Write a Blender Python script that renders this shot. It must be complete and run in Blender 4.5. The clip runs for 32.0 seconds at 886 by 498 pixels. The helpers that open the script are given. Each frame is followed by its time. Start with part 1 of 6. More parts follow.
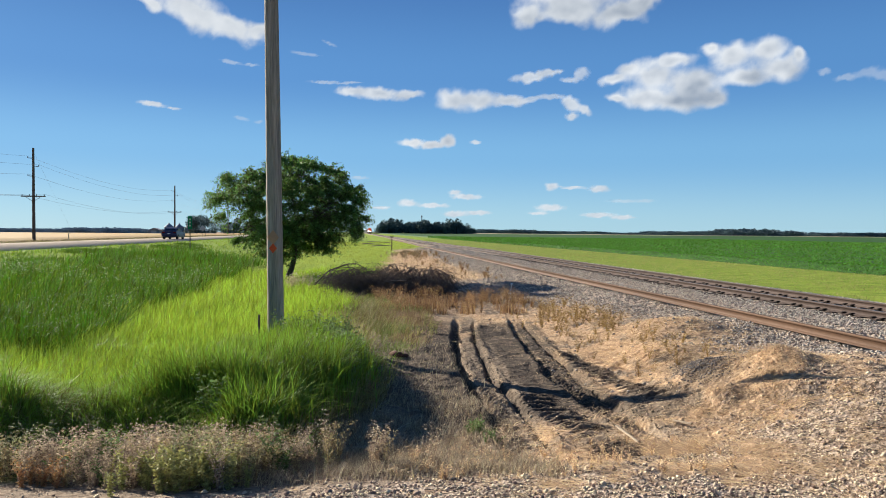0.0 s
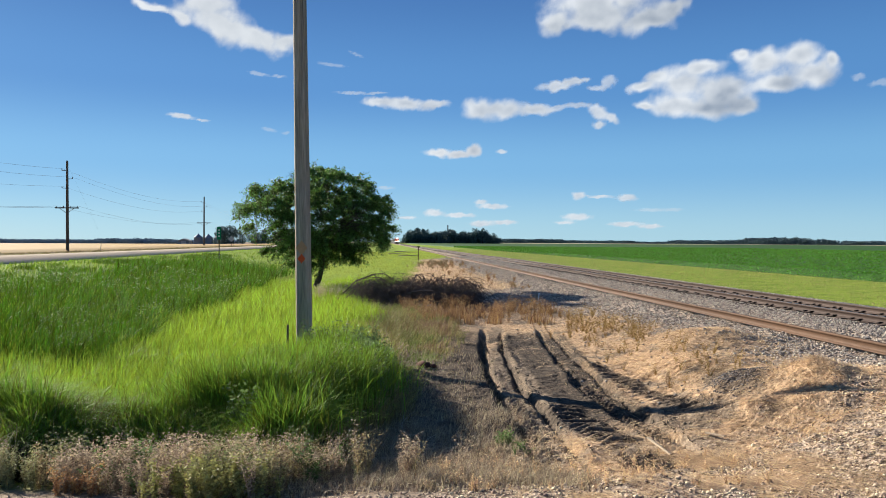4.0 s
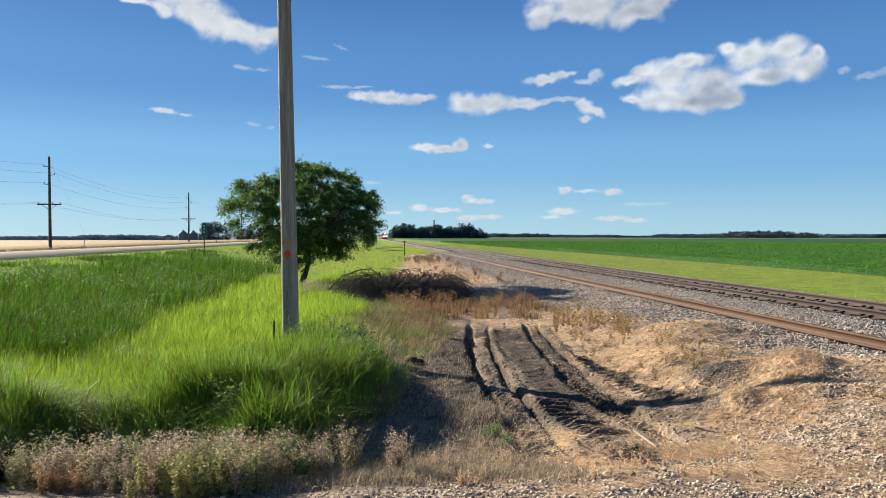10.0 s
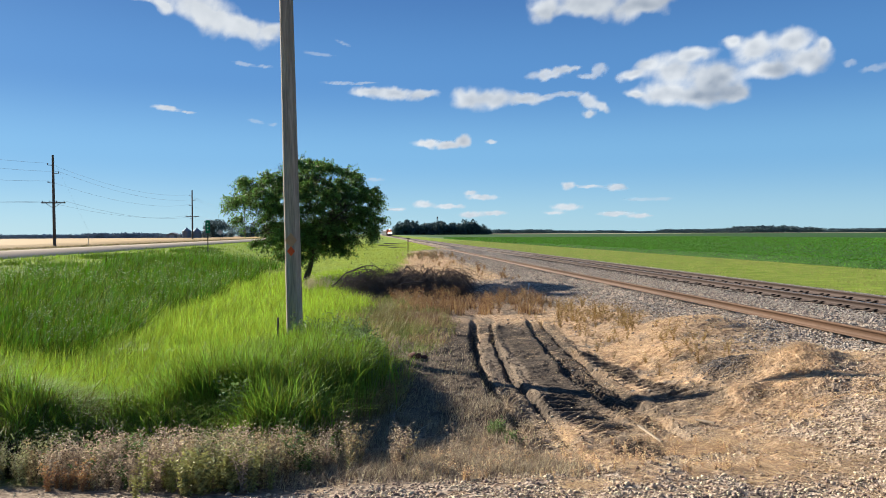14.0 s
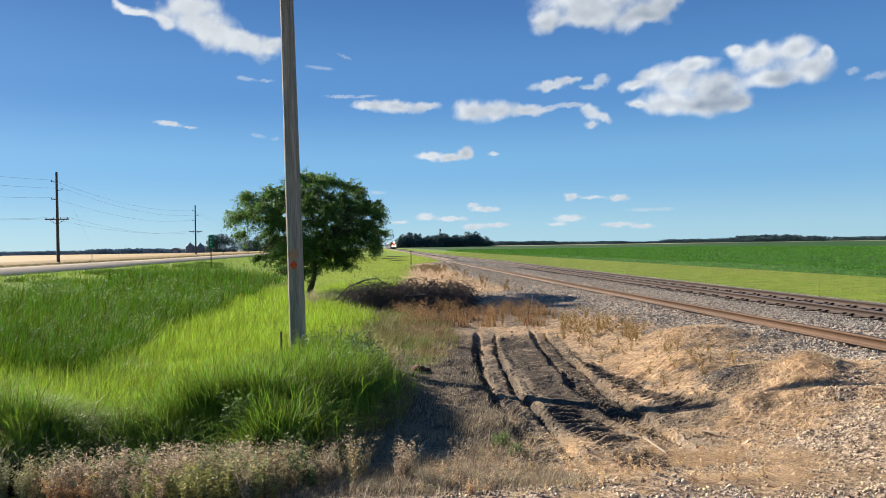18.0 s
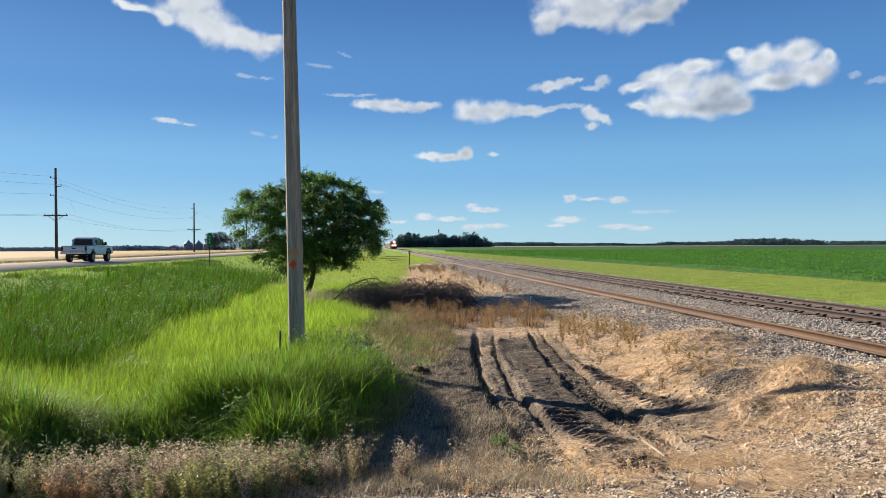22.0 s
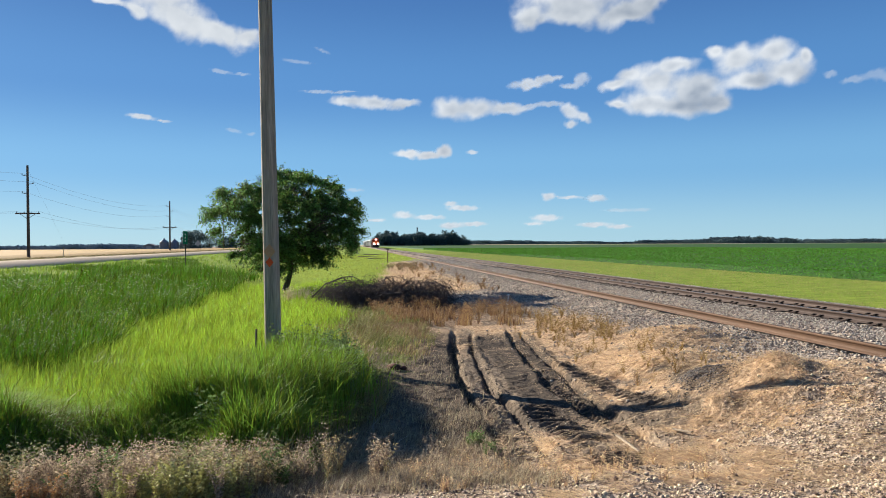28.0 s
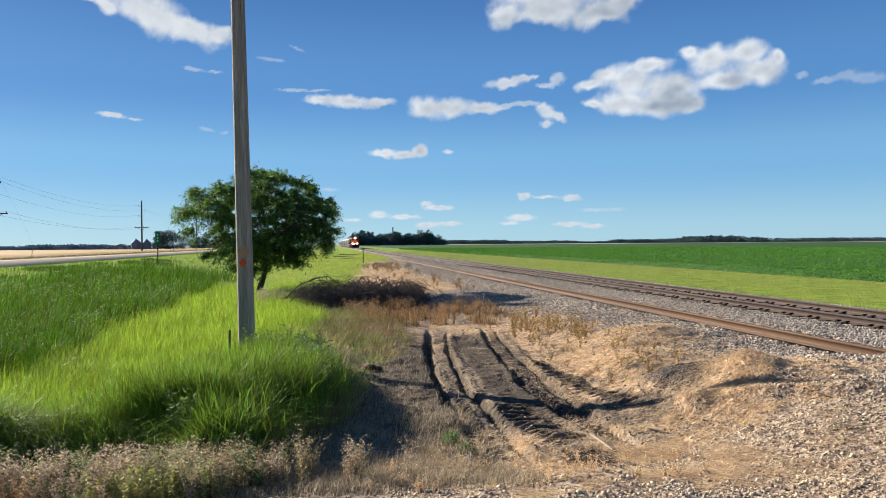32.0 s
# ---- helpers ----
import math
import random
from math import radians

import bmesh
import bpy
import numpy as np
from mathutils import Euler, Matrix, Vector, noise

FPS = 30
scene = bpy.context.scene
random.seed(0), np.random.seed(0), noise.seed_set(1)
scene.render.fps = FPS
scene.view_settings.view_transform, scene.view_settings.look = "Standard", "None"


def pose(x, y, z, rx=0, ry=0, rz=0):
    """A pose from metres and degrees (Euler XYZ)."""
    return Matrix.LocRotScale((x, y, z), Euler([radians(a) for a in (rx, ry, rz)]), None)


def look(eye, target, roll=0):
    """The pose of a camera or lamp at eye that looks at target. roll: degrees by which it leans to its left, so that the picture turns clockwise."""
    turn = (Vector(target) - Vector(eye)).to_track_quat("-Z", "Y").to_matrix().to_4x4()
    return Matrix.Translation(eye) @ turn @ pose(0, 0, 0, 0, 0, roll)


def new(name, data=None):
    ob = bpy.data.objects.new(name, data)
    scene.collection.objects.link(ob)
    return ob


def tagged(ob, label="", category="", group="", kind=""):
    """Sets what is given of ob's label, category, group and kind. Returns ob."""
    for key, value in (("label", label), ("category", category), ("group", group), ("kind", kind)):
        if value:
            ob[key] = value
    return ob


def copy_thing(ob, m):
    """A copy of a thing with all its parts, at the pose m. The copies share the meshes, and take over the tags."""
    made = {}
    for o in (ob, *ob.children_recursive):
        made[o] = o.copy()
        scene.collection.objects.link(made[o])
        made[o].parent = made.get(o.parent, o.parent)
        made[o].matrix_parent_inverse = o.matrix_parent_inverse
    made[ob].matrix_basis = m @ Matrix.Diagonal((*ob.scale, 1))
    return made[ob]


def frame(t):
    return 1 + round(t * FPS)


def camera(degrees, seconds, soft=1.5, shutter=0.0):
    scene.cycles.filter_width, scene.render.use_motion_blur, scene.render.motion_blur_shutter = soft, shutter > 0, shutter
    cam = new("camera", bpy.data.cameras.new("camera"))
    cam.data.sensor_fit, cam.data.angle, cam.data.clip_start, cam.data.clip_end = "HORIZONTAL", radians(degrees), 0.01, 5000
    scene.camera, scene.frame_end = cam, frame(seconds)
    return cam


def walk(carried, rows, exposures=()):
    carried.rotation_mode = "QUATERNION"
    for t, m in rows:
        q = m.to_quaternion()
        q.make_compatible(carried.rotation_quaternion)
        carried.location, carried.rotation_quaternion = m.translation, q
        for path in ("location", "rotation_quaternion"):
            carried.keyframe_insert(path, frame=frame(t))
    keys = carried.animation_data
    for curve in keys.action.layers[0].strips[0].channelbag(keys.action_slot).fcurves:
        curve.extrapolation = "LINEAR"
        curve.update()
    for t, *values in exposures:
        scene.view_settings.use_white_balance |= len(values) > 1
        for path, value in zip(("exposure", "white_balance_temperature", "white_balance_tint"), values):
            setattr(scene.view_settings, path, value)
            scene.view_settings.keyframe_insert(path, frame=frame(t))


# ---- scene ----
cam = camera(61.5, 32.0, soft=0.6)
PATH = [
    (0, 0.032, -0.004, 1.701, -6.705, -1.284, -0.526),
    (0.5, 0.025, 0.001, 1.700, -6.431, -0.922, -0.153),
    (1, 0.024, -0.002, 1.706, -6.112, -0.644, 0.178),
    (1.5, 0.022, 0.011, 1.710, -5.855, -0.573, 0.195),
    (2, 0.026, 0.011, 1.711, -5.833, -0.577, 0.212),
    (2.5, 0.025, 0.024, 1.706, -5.628, -0.717, 0.247),
    (3, 0.023, 0.014, 1.700, -5.327, -0.838, 0.088),
    (3.5, 0.014, 0.004, 1.703, -4.683, -0.549, -0.342),
    (5.5, -0.011, 0.019, 1.709, -5.549, -0.665, -0.595),
    (6, -0.002, 0.008, 1.710, -6.202, -0.973, -0.549),
    (6.5, -0.003, 0.008, 1.708, -6.280, -1.041, 0.180),
    (7, -0.010, 0.020, 1.711, -5.284, -1.756, 1.200),
    (7.5, -0.008, 0.002, 1.701, -4.561, -2.113, 0.184),
    (8, -0.009, 0.003, 1.704, -4.770, -1.134, -0.441),
    (8.5, 0.000, 0.020, 1.700, -5.350, -0.316, -0.006),
    (9, 0.010, 0.016, 1.705, -6.218, -0.347, -0.066),
    (9.5, 0.006, 0.014, 1.702, -6.360, -0.711, -0.136),
    (10, 0.003, 0.011, 1.703, -5.751, -0.933, -0.079),
    (10.5, -0.003, 0.000, 1.700, -5.386, -1.026, -0.085),
    (11, 0.005, 0.009, 1.698, -5.464, -1.308, -0.000),
    (11.5, 0.001, 0.001, 1.703, -5.569, -1.351, -0.086),
    (12, -0.008, -0.012, 1.707, -5.604, -1.177, -0.149),
    (12.5, 0.000, -0.000, 1.700, -5.630, -1.109, -0.000),
    (13, 0.000, -0.000, 1.700, -5.630, -1.109, -0.000),
    (13.5, 0.003, -0.004, 1.700, -5.499, -1.211, 0.086),
    (14, 0.003, 0.010, 1.699, -5.496, -1.213, 0.225),
    (14.5, -0.003, -0.006, 1.699, -5.597, -1.078, 0.299),
    (16.5, 0.003, 0.008, 1.701, -5.370, -0.808, 0.621),
    (17, -0.001, 0.001, 1.703, -5.320, -0.795, 0.639),
    (17.5, 0.004, 0.002, 1.698, -5.287, -0.568, 0.695),
    (18, 0.014, 0.010, 1.698, -5.270, -0.254, 0.816),
    (18.5, 0.007, 0.004, 1.702, -5.351, -0.161, 0.930),
    (19, 0.014, 0.011, 1.703, -5.522, -0.056, 0.987),
    (19.5, 0.002, -0.001, 1.703, -5.664, 0.033, 0.700),
    (20, 0.006, 0.008, 1.702, -5.607, 0.012, 0.442),
    (20.5, -0.009, -0.011, 1.702, -5.470, -0.179, 0.224),
    (21, 0.003, 0.011, 1.699, -5.294, -0.182, 0.117),
    (21.5, -0.009, 0.008, 1.706, -5.281, -0.193, 0.251),
    (22, -0.016, -0.006, 1.708, -5.389, -0.239, 0.227),
    (22.5, -0.012, 0.004, 1.700, -5.479, -0.403, 0.073),
    (23, -0.014, -0.001, 1.704, -5.625, -0.648, -0.005),
    (23.5, -0.011, 0.012, 1.697, -5.536, -0.755, -0.074),
    (24, -0.022, -0.008, 1.703, -5.405, -0.848, -0.152),
    (24.5, -0.013, 0.000, 1.699, -5.482, -0.758, -0.079),
    (25, -0.002, 0.007, 1.703, -5.635, -0.779, 0.001),
    (25.5, -0.007, 0.008, 1.701, -5.859, -0.665, -0.114),
    (27.5, -0.001, -0.004, 1.703, -6.732, -0.666, 0.361),
    (28, 0.013, -0.007, 1.700, -7.041, -0.383, 0.258),
    (28.5, -0.002, -0.014, 1.707, -6.919, 0.417, -0.442),
    (29, -0.008, -0.012, 1.703, -7.179, 0.657, -0.627),
    (29.5, -0.015, -0.010, 1.702, -7.582, 0.312, -0.693),
    (30, -0.010, 0.003, 1.698, -7.776, 0.070, -0.599),
    (30.5, 0.002, 0.010, 1.695, -8.083, -0.210, -0.047),
    (31, 0.012, -0.002, 1.703, -8.375, -0.463, 0.306),
    (31.5, 0.024, 0.003, 1.702, -8.555, -0.402, 0.395),
    (32, 0.029, 0.003, 1.700, -8.910, -0.416, 0.376),
]
walk(cam, [(t, pose(x, y, z, 90 + p, r, yaw)) for t, x, y, z, yaw, p, r in PATH])
scene.view_settings.exposure = 1.4

# ---- sun and sky ----
SKY = 0.758
SUN_EL = radians(21.8)
SUN_AZ = Vector((-0.662, 0.750, 0))
SUN_VEC = SUN_AZ * math.cos(SUN_EL) + Vector((0, 0, math.sin(SUN_EL)))
world = bpy.data.worlds.new("world")
scene.world = world
world.use_nodes = True
wn = world.node_tree
sky = wn.nodes.new("ShaderNodeTexSky")
sky.sky_type = "NISHITA"
sky.sun_disc = False
sky.sun_elevation = SUN_EL
sky.sun_rotation = math.atan2(SUN_AZ.x, SUN_AZ.y)
sky.air_density, sky.dust_density, sky.ozone_density = 1.0, 0.2, 3.0
sky.altitude = 600
sky_tone = wn.nodes.new("ShaderNodeMix")
sky_tone.data_type, sky_tone.blend_type = "RGBA", "MULTIPLY"
sky_tone.inputs[0].default_value = 1.0
sky_tone.inputs[7].default_value = (0.66, 0.80, 1.02, 1)
wn.nodes["Background"].inputs["Strength"].default_value = 0.05 * SKY
wn.links.new(sky.outputs[0], sky_tone.inputs[6])
wn.links.new(sky_tone.outputs[2], wn.nodes["Background"].inputs["Color"])
# clear summer air: pale at the horizon, deep blue overhead
tcw = wn.nodes.new("ShaderNodeTexCoord")
sxyz = wn.nodes.new("ShaderNodeSeparateXYZ")
wn.links.new(tcw.outputs["Generated"], sxyz.inputs[0])
ramp = wn.nodes.new("ShaderNodeValToRGB")
ramp.color_ramp.interpolation = "EASE"
stops = ((0.0, (0.205, 0.345, 0.425)), (0.10, (0.105, 0.245, 0.40)), (0.20, (0.052, 0.150, 0.320)), (0.34, (0.030, 0.092, 0.235)), (1.0, (0.022, 0.065, 0.17)))
while len(ramp.color_ramp.elements) < len(stops):
    ramp.color_ramp.elements.new(0.5)
for el, (p_, c_) in zip(ramp.color_ramp.elements, stops):
    el.position, el.color = p_, (*[v_ * SKY for v_ in c_], 1)
wn.links.new(sxyz.outputs[2], ramp.inputs[0])
clear = wn.nodes.new("ShaderNodeBackground")
wn.links.new(ramp.outputs[0], clear.inputs["Color"])
both = wn.nodes.new("ShaderNodeMixShader")
both.inputs[0].default_value = 0.8
wn.links.new(wn.nodes["Background"].outputs[0], both.inputs[1])
wn.links.new(clear.outputs[0], both.inputs[2])
wn.links.new(both.outputs[0], wn.nodes["World Output"].inputs["Surface"])
sun = bpy.data.lights.new("sun", "SUN")
sun.energy, sun.angle, sun.color = 5.0, radians(0.55), (1.0, 0.93, 0.82)
sun_ob = new("sun", sun)
sun_ob.matrix_world = look(SUN_VEC * 100, (0, 0, 0))

# ---- materials ----
MATS = {}
TONE = 0.75


def mat(name, base, rough=0.8, metal=0.0, var=0.25, scale=3.0, fine=40.0, bump=0.3, island=0.0, trans=0.0, tint=None,
        spec=0.12, stretch=(1, 1, 1), emit=0.0):
    """Colour with variation at two scales, relief, and optional change from piece to piece."""
    if name in MATS:
        return MATS[name]
    m = bpy.data.materials.new(name)
    m.use_nodes = True
    nt = m.node_tree
    N, L = nt.nodes, nt.links
    b = N["Principled BSDF"]
    b.inputs["Roughness"].default_value = rough
    b.inputs["Metallic"].default_value = metal
    b.inputs["Specular IOR Level"].default_value = spec
    tc = N.new("ShaderNodeTexCoord")
    mp = N.new("ShaderNodeMapping")
    mp.inputs["Scale"].default_value = stretch
    L.new(tc.outputs["Object"], mp.inputs["Vector"])
    n1 = N.new("ShaderNodeTexNoise")
    n1.inputs["Scale"].default_value, n1.inputs["Detail"].default_value = scale, 6
    n2 = N.new("ShaderNodeTexNoise")
    n2.inputs["Scale"].default_value, n2.inputs["Detail"].default_value = fine, 4
    for n in (n1, n2):
        L.new(mp.outputs[0], n.inputs["Vector"])
    add = N.new("ShaderNodeMath")
    add.operation = "ADD"
    L.new(n1.outputs["Fac"], add.inputs[0])
    L.new(n2.outputs["Fac"], add.inputs[1])
    rng = N.new("ShaderNodeMapRange")
    rng.inputs["From Min"].default_value, rng.inputs["From Max"].default_value = 0.6, 1.4
    L.new(add.outputs[0], rng.inputs["Value"])
    base_ = base if emit else tuple(c * TONE for c in base)
    second = tint or tuple(c * (1 - var) for c in base_)
    mix = N.new("ShaderNodeMix")
    mix.data_type = "RGBA"
    mix.inputs[6].default_value = (*second, 1)
    mix.inputs[7].default_value = (*[min(1, c * (1 + var)) for c in base_], 1)
    L.new(rng.outputs[0], mix.inputs[0])
    out = mix.outputs[2]
    if island:
        g = N.new("ShaderNodeNewGeometry")
        hs = N.new("ShaderNodeHueSaturation")
        r2 = N.new("ShaderNodeMapRange")
        r2.inputs["To Min"].default_value, r2.inputs["To Max"].default_value = 1 - island, 1 + island
        L.new(g.outputs["Random Per Island"], r2.inputs["Value"])
        L.new(r2.outputs[0], hs.inputs["Value"])
        r3 = N.new("ShaderNodeMapRange")
        r3.inputs["To Min"].default_value, r3.inputs["To Max"].default_value = 0.5 - island * 0.05, 0.5 + island * 0.05
        L.new(g.outputs["Random Per Island"], r3.inputs["Value"])
        L.new(r3.outputs[0], hs.inputs["Hue"])
        L.new(out, hs.inputs["Color"])
        out = hs.outputs[0]
    L.new(out, b.inputs["Base Color"])
    if bump:
        bp = N.new("ShaderNodeBump")
        bp.inputs["Strength"].default_value = bump
        bp.inputs["Distance"].default_value = 0.02
        L.new(n2.outputs["Fac"], bp.inputs["Height"])
        L.new(bp.outputs[0], b.inputs["Normal"])
    if trans:
        t = N.new("ShaderNodeBsdfTranslucent")
        L.new(out, t.inputs["Color"])
        ms = N.new("ShaderNodeMixShader")
        ms.inputs[0].default_value = trans
        L.new(b.outputs[0], ms.inputs[1])
        L.new(t.outputs[0], ms.inputs[2])
        L.new(ms.outputs[0], N["Material Output"].inputs["Surface"])
    if emit:
        b.inputs["Emission Color"].default_value = (*base, 1)
        b.inputs["Emission Strength"].default_value = emit
    MATS[name] = m
    return m


# ---- building tools ----
rs = np.random.RandomState(7)


def mesh_np(name, verts, tris):
    """A mesh from arrays of points and of triangles or quads."""
    me = bpy.data.meshes.new(name)
    verts, tris = np.asarray(verts, np.float32), np.asarray(tris, np.int32)
    k = tris.shape[1]
    me.vertices.add(len(verts))
    me.vertices.foreach_set("co", verts.ravel())
    me.loops.add(tris.size)
    me.loops.foreach_set("vertex_index", tris.ravel())
    me.polygons.add(len(tris))
    me.polygons.foreach_set("loop_start", np.arange(0, tris.size, k, dtype=np.int32))
    me.update(calc_edges=True)
    return me


def link_np(name, verts, tris, material, parent=None, smooth=False):
    me = mesh_np(name, verts, tris)
    me.materials.append(material)
    if smooth:
        me.polygons.foreach_set("use_smooth", np.ones(len(me.polygons), bool))
    ob = new(name, me)
    if parent:
        ob.parent = parent
    return ob


def part(name, bm, material, parent=None, label="", smooth=False):
    me = bpy.data.meshes.new(name)
    bmesh.ops.recalc_face_normals(bm, faces=bm.faces)
    bm.to_mesh(me)
    bm.free()
    me.materials.append(material)
    if smooth:
        for p in me.polygons:
            p.use_smooth = True
    ob = new(name, me)
    if parent:
        ob.parent = parent
    if label:
        ob["label"] = label
    return ob


def share(ob, m, parent=None):
    """Another object on the same mesh."""
    o = new(ob.name.split(".")[0], ob.data)
    o.matrix_basis = m
    o.parent = parent or ob.parent
    if "label" in ob:
        o["label"] = ob["label"]
    return o


def empty(name, m, label, category, group=""):
    e = new(name)
    e.matrix_basis = m
    return tagged(e, label, category, group)


def add_box(bm, lo, hi, bevel=0.0):
    r = bmesh.ops.create_cube(bm, size=1)
    c = [(a + b) / 2 for a, b in zip(lo, hi)]
    s = [b - a for a, b in zip(lo, hi)]
    for v in r["verts"]:
        v.co = Vector((c[i] + v.co[i] * s[i] for i in range(3)))
    if bevel:
        es = list({e for v in r["verts"] for e in v.link_edges})
        bmesh.ops.bevel(bm, geom=es, offset=bevel, segments=2, affect="EDGES", profile=0.6)
    return bm


def box(lo, hi, bevel=0.0):
    return add_box(bmesh.new(), lo, hi, bevel)


def add_cyl(bm, a, b, r1, r2=None, seg=12):
    a, b = Vector(a), Vector(b)
    d = b - a
    m = Matrix.Translation((a + b) / 2) @ d.to_track_quat("Z", "Y").to_matrix().to_4x4()
    bmesh.ops.create_cone(bm, cap_ends=True, segments=seg, radius1=r1, radius2=r1 if r2 is None else r2, depth=d.length, matrix=m)
    return bm


def cyl(a, b, r1, r2=None, seg=12):
    return add_cyl(bmesh.new(), a, b, r1, r2, seg)


def prism(outline, axis, lo, hi, bevel=0.0):
    """A closed outline pushed along an axis (0, 1 or 2) from lo to hi."""
    bm = bmesh.new()
    rings = []
    for h in (lo, hi):
        ring = []
        for u, v in outline:
            c = [u, v]
            c.insert(axis, h)
            ring.append(bm.verts.new(c))
        rings.append(ring)
    n = len(outline)
    bm.faces.new(rings[0])
    bm.faces.new(rings[1][::-1])
    for i in range(n):
        bm.faces.new((rings[0][i], rings[1][i], rings[1][(i + 1) % n], rings[0][(i + 1) % n]))
    if bevel:
        bmesh.ops.bevel(bm, geom=list(bm.edges), offset=bevel, segments=2, affect="EDGES")
    return bm


def tubes(paths, seg=5):
    """Tubes along paths; a path is an array of (x, y, z, radius)."""
    V, F, base = [], [], 0
    ang = np.arange(seg) * 2 * np.pi / seg
    for p in paths:
        p = np.asarray(p, float)
        d = np.gradient(p[:, :3], axis=0)
        d /= np.linalg.norm(d, axis=1)[:, None] + 1e-9
        up = np.where(np.abs(d[:, 2:3]) > 0.9, np.array([[1.0, 0, 0]]), np.array([[0, 0, 1.0]]))
        u = np.cross(d, up)
        u /= np.linalg.norm(u, axis=1)[:, None] + 1e-9
        w = np.cross(d, u)
        ring = p[:, None, :3] + p[:, None, 3:4] * (u[:, None] * np.cos(ang)[None, :, None] + w[:, None] * np.sin(ang)[None, :, None])
        V.append(ring.reshape(-1, 3))
        n = len(p)
        i = np.arange(n - 1)[:, None] * seg
        j = np.arange(seg)[None, :]
        k = (j + 1) % seg
        F.append((base + np.stack([i + j, i + k, i + seg + k, i + seg + j], -1)).reshape(-1, 4))
        base += n * seg
    return np.concatenate(V), np.concatenate(F)


def blades(P, h, w, az, bend, seg=3):
    """Curved tapering blades rooted at P; az: way they lean, bend: reach over height."""
    n = len(P)
    h, w, az, bend = (np.broadcast_to(np.asarray(a, float), n) for a in (h, w, az, bend))
    face = rs.uniform(0, np.pi, n)
    side = np.stack([np.cos(face), np.sin(face), np.zeros(n)], 1)
    lean = np.stack([np.cos(az), np.sin(az), np.zeros(n)], 1)
    V = []
    pw = 3.0 if seg > 3 else 2.0
    for s in range(seg + 1):
        t = s / seg
        c = P + lean * (h * bend * t ** pw)[:, None]
        c[:, 2] = P[:, 2] + h * (t - 0.46 * np.minimum(bend, 1.5) * t ** (pw + 0.6))
        if s < seg:
            half = (w * 0.5 * (1 - 0.75 * t ** 1.5))[:, None]
            V += [c - side * half, c + side * half]
        else:
            V += [c]
    V = np.stack(V, 1)
    k = 2 * seg + 1
    tri = []
    for s in range(seg - 1):
        a = 2 * s
        tri += [(a, a + 1, a + 3), (a, a + 3, a + 2)]
    tri.append((2 * seg - 2, 2 * seg - 1, 2 * seg))
    F = (np.arange(n)[:, None, None] * k + np.array(tri)[None]).reshape(-1, 3)
    return V.reshape(-1, 3), F


def stamp(V, F, P, scale, spin, tilt=None):
    """Copies of one small shape, joined: at P, scaled and turned about z (and tilted)."""
    n = len(P)
    scale = np.asarray(scale, float)
    if scale.ndim == 1:
        scale = scale[:, None]
    v = V[None] * scale[:, None, :] if scale.shape[1] == 3 else V[None] * scale[:, None]
    if tilt is not None:
        c, s = np.cos(tilt)[:, None], np.sin(tilt)[:, None]
        v = np.stack([v[..., 0], v[..., 1] * c - v[..., 2] * s, v[..., 1] * s + v[..., 2] * c], -1)
    c, s = np.cos(spin)[:, None], np.sin(spin)[:, None]
    v = np.stack([v[..., 0] * c - v[..., 1] * s, v[..., 0] * s + v[..., 1] * c, v[..., 2]], -1) + P[:, None]
    f = np.arange(n)[:, None, None] * len(V) + np.asarray(F)[None]
    return v.reshape(-1, 3), f.reshape(-1, np.asarray(F).shape[1])


def merge(parts_):
    V, F, b = [], [], 0
    for v, f in parts_:
        V.append(v)
        F.append(np.asarray(f) + b)
        b += len(v)
    return np.concatenate(V), np.concatenate(F)


def leaf_quads(P, size, flat=0.5, along=None):
    """Small folded leaves, turned at random or swept along given ways, two triangles each."""
    n = len(P)
    size = np.broadcast_to(np.asarray(size, float), n)[:, None]
    d = rs.normal(size=(n, 3))
    d[:, 2] *= flat
    if along is not None:
        d = d * 0.55 + along / (np.linalg.norm(along, axis=1)[:, None] + 1e-9)
    d /= np.linalg.norm(d, axis=1)[:, None]
    e = np.cross(d, rs.normal(size=(n, 3)))
    e /= np.linalg.norm(e, axis=1)[:, None] + 1e-9
    nrm = np.cross(d, e)
    V = np.stack([P - d * size, P + e * size * 0.45 + nrm * size * 0.18, P + d * size, P - e * size * 0.45 + nrm * size * 0.18], 1)
    F = np.arange(n)[:, None, None] * 4 + np.array([(0, 1, 2), (0, 2, 3)])[None]
    return V.reshape(-1, 3), F.reshape(-1, 3)


def vnoise(x, y, seed=0):
    """Smooth value noise, 0 to 1."""
    xi, yi = np.floor(x).astype(np.int64), np.floor(y).astype(np.int64)
    fx, fy = x - xi, y - yi
    fx, fy = fx * fx * (3 - 2 * fx), fy * fy * (3 - 2 * fy)

    def hsh(a, b):
        k = (a * 374761393 + b * 668265263 + seed * 974711) & 0xFFFFFFFF
        k = ((k ^ (k >> 13)) * 1274126177) & 0xFFFFFFFF
        return ((k ^ (k >> 16)) & 0xFFFF) / 65535.0

    a, b = hsh(xi, yi), hsh(xi + 1, yi)
    c, d = hsh(xi, yi + 1), hsh(xi + 1, yi + 1)
    return (a * (1 - fx) + b * fx) * (1 - fy) + (c * (1 - fx) + d * fx) * fy


def fbm(x, y, seed=0, octaves=4):
    s, a, t = 0.0, 1.0, 0.0
    for o in range(octaves):
        s = s + a * vnoise(x * 2 ** o, y * 2 ** o, seed + o * 17)
        t += a
        a *= 0.5
    return s / t


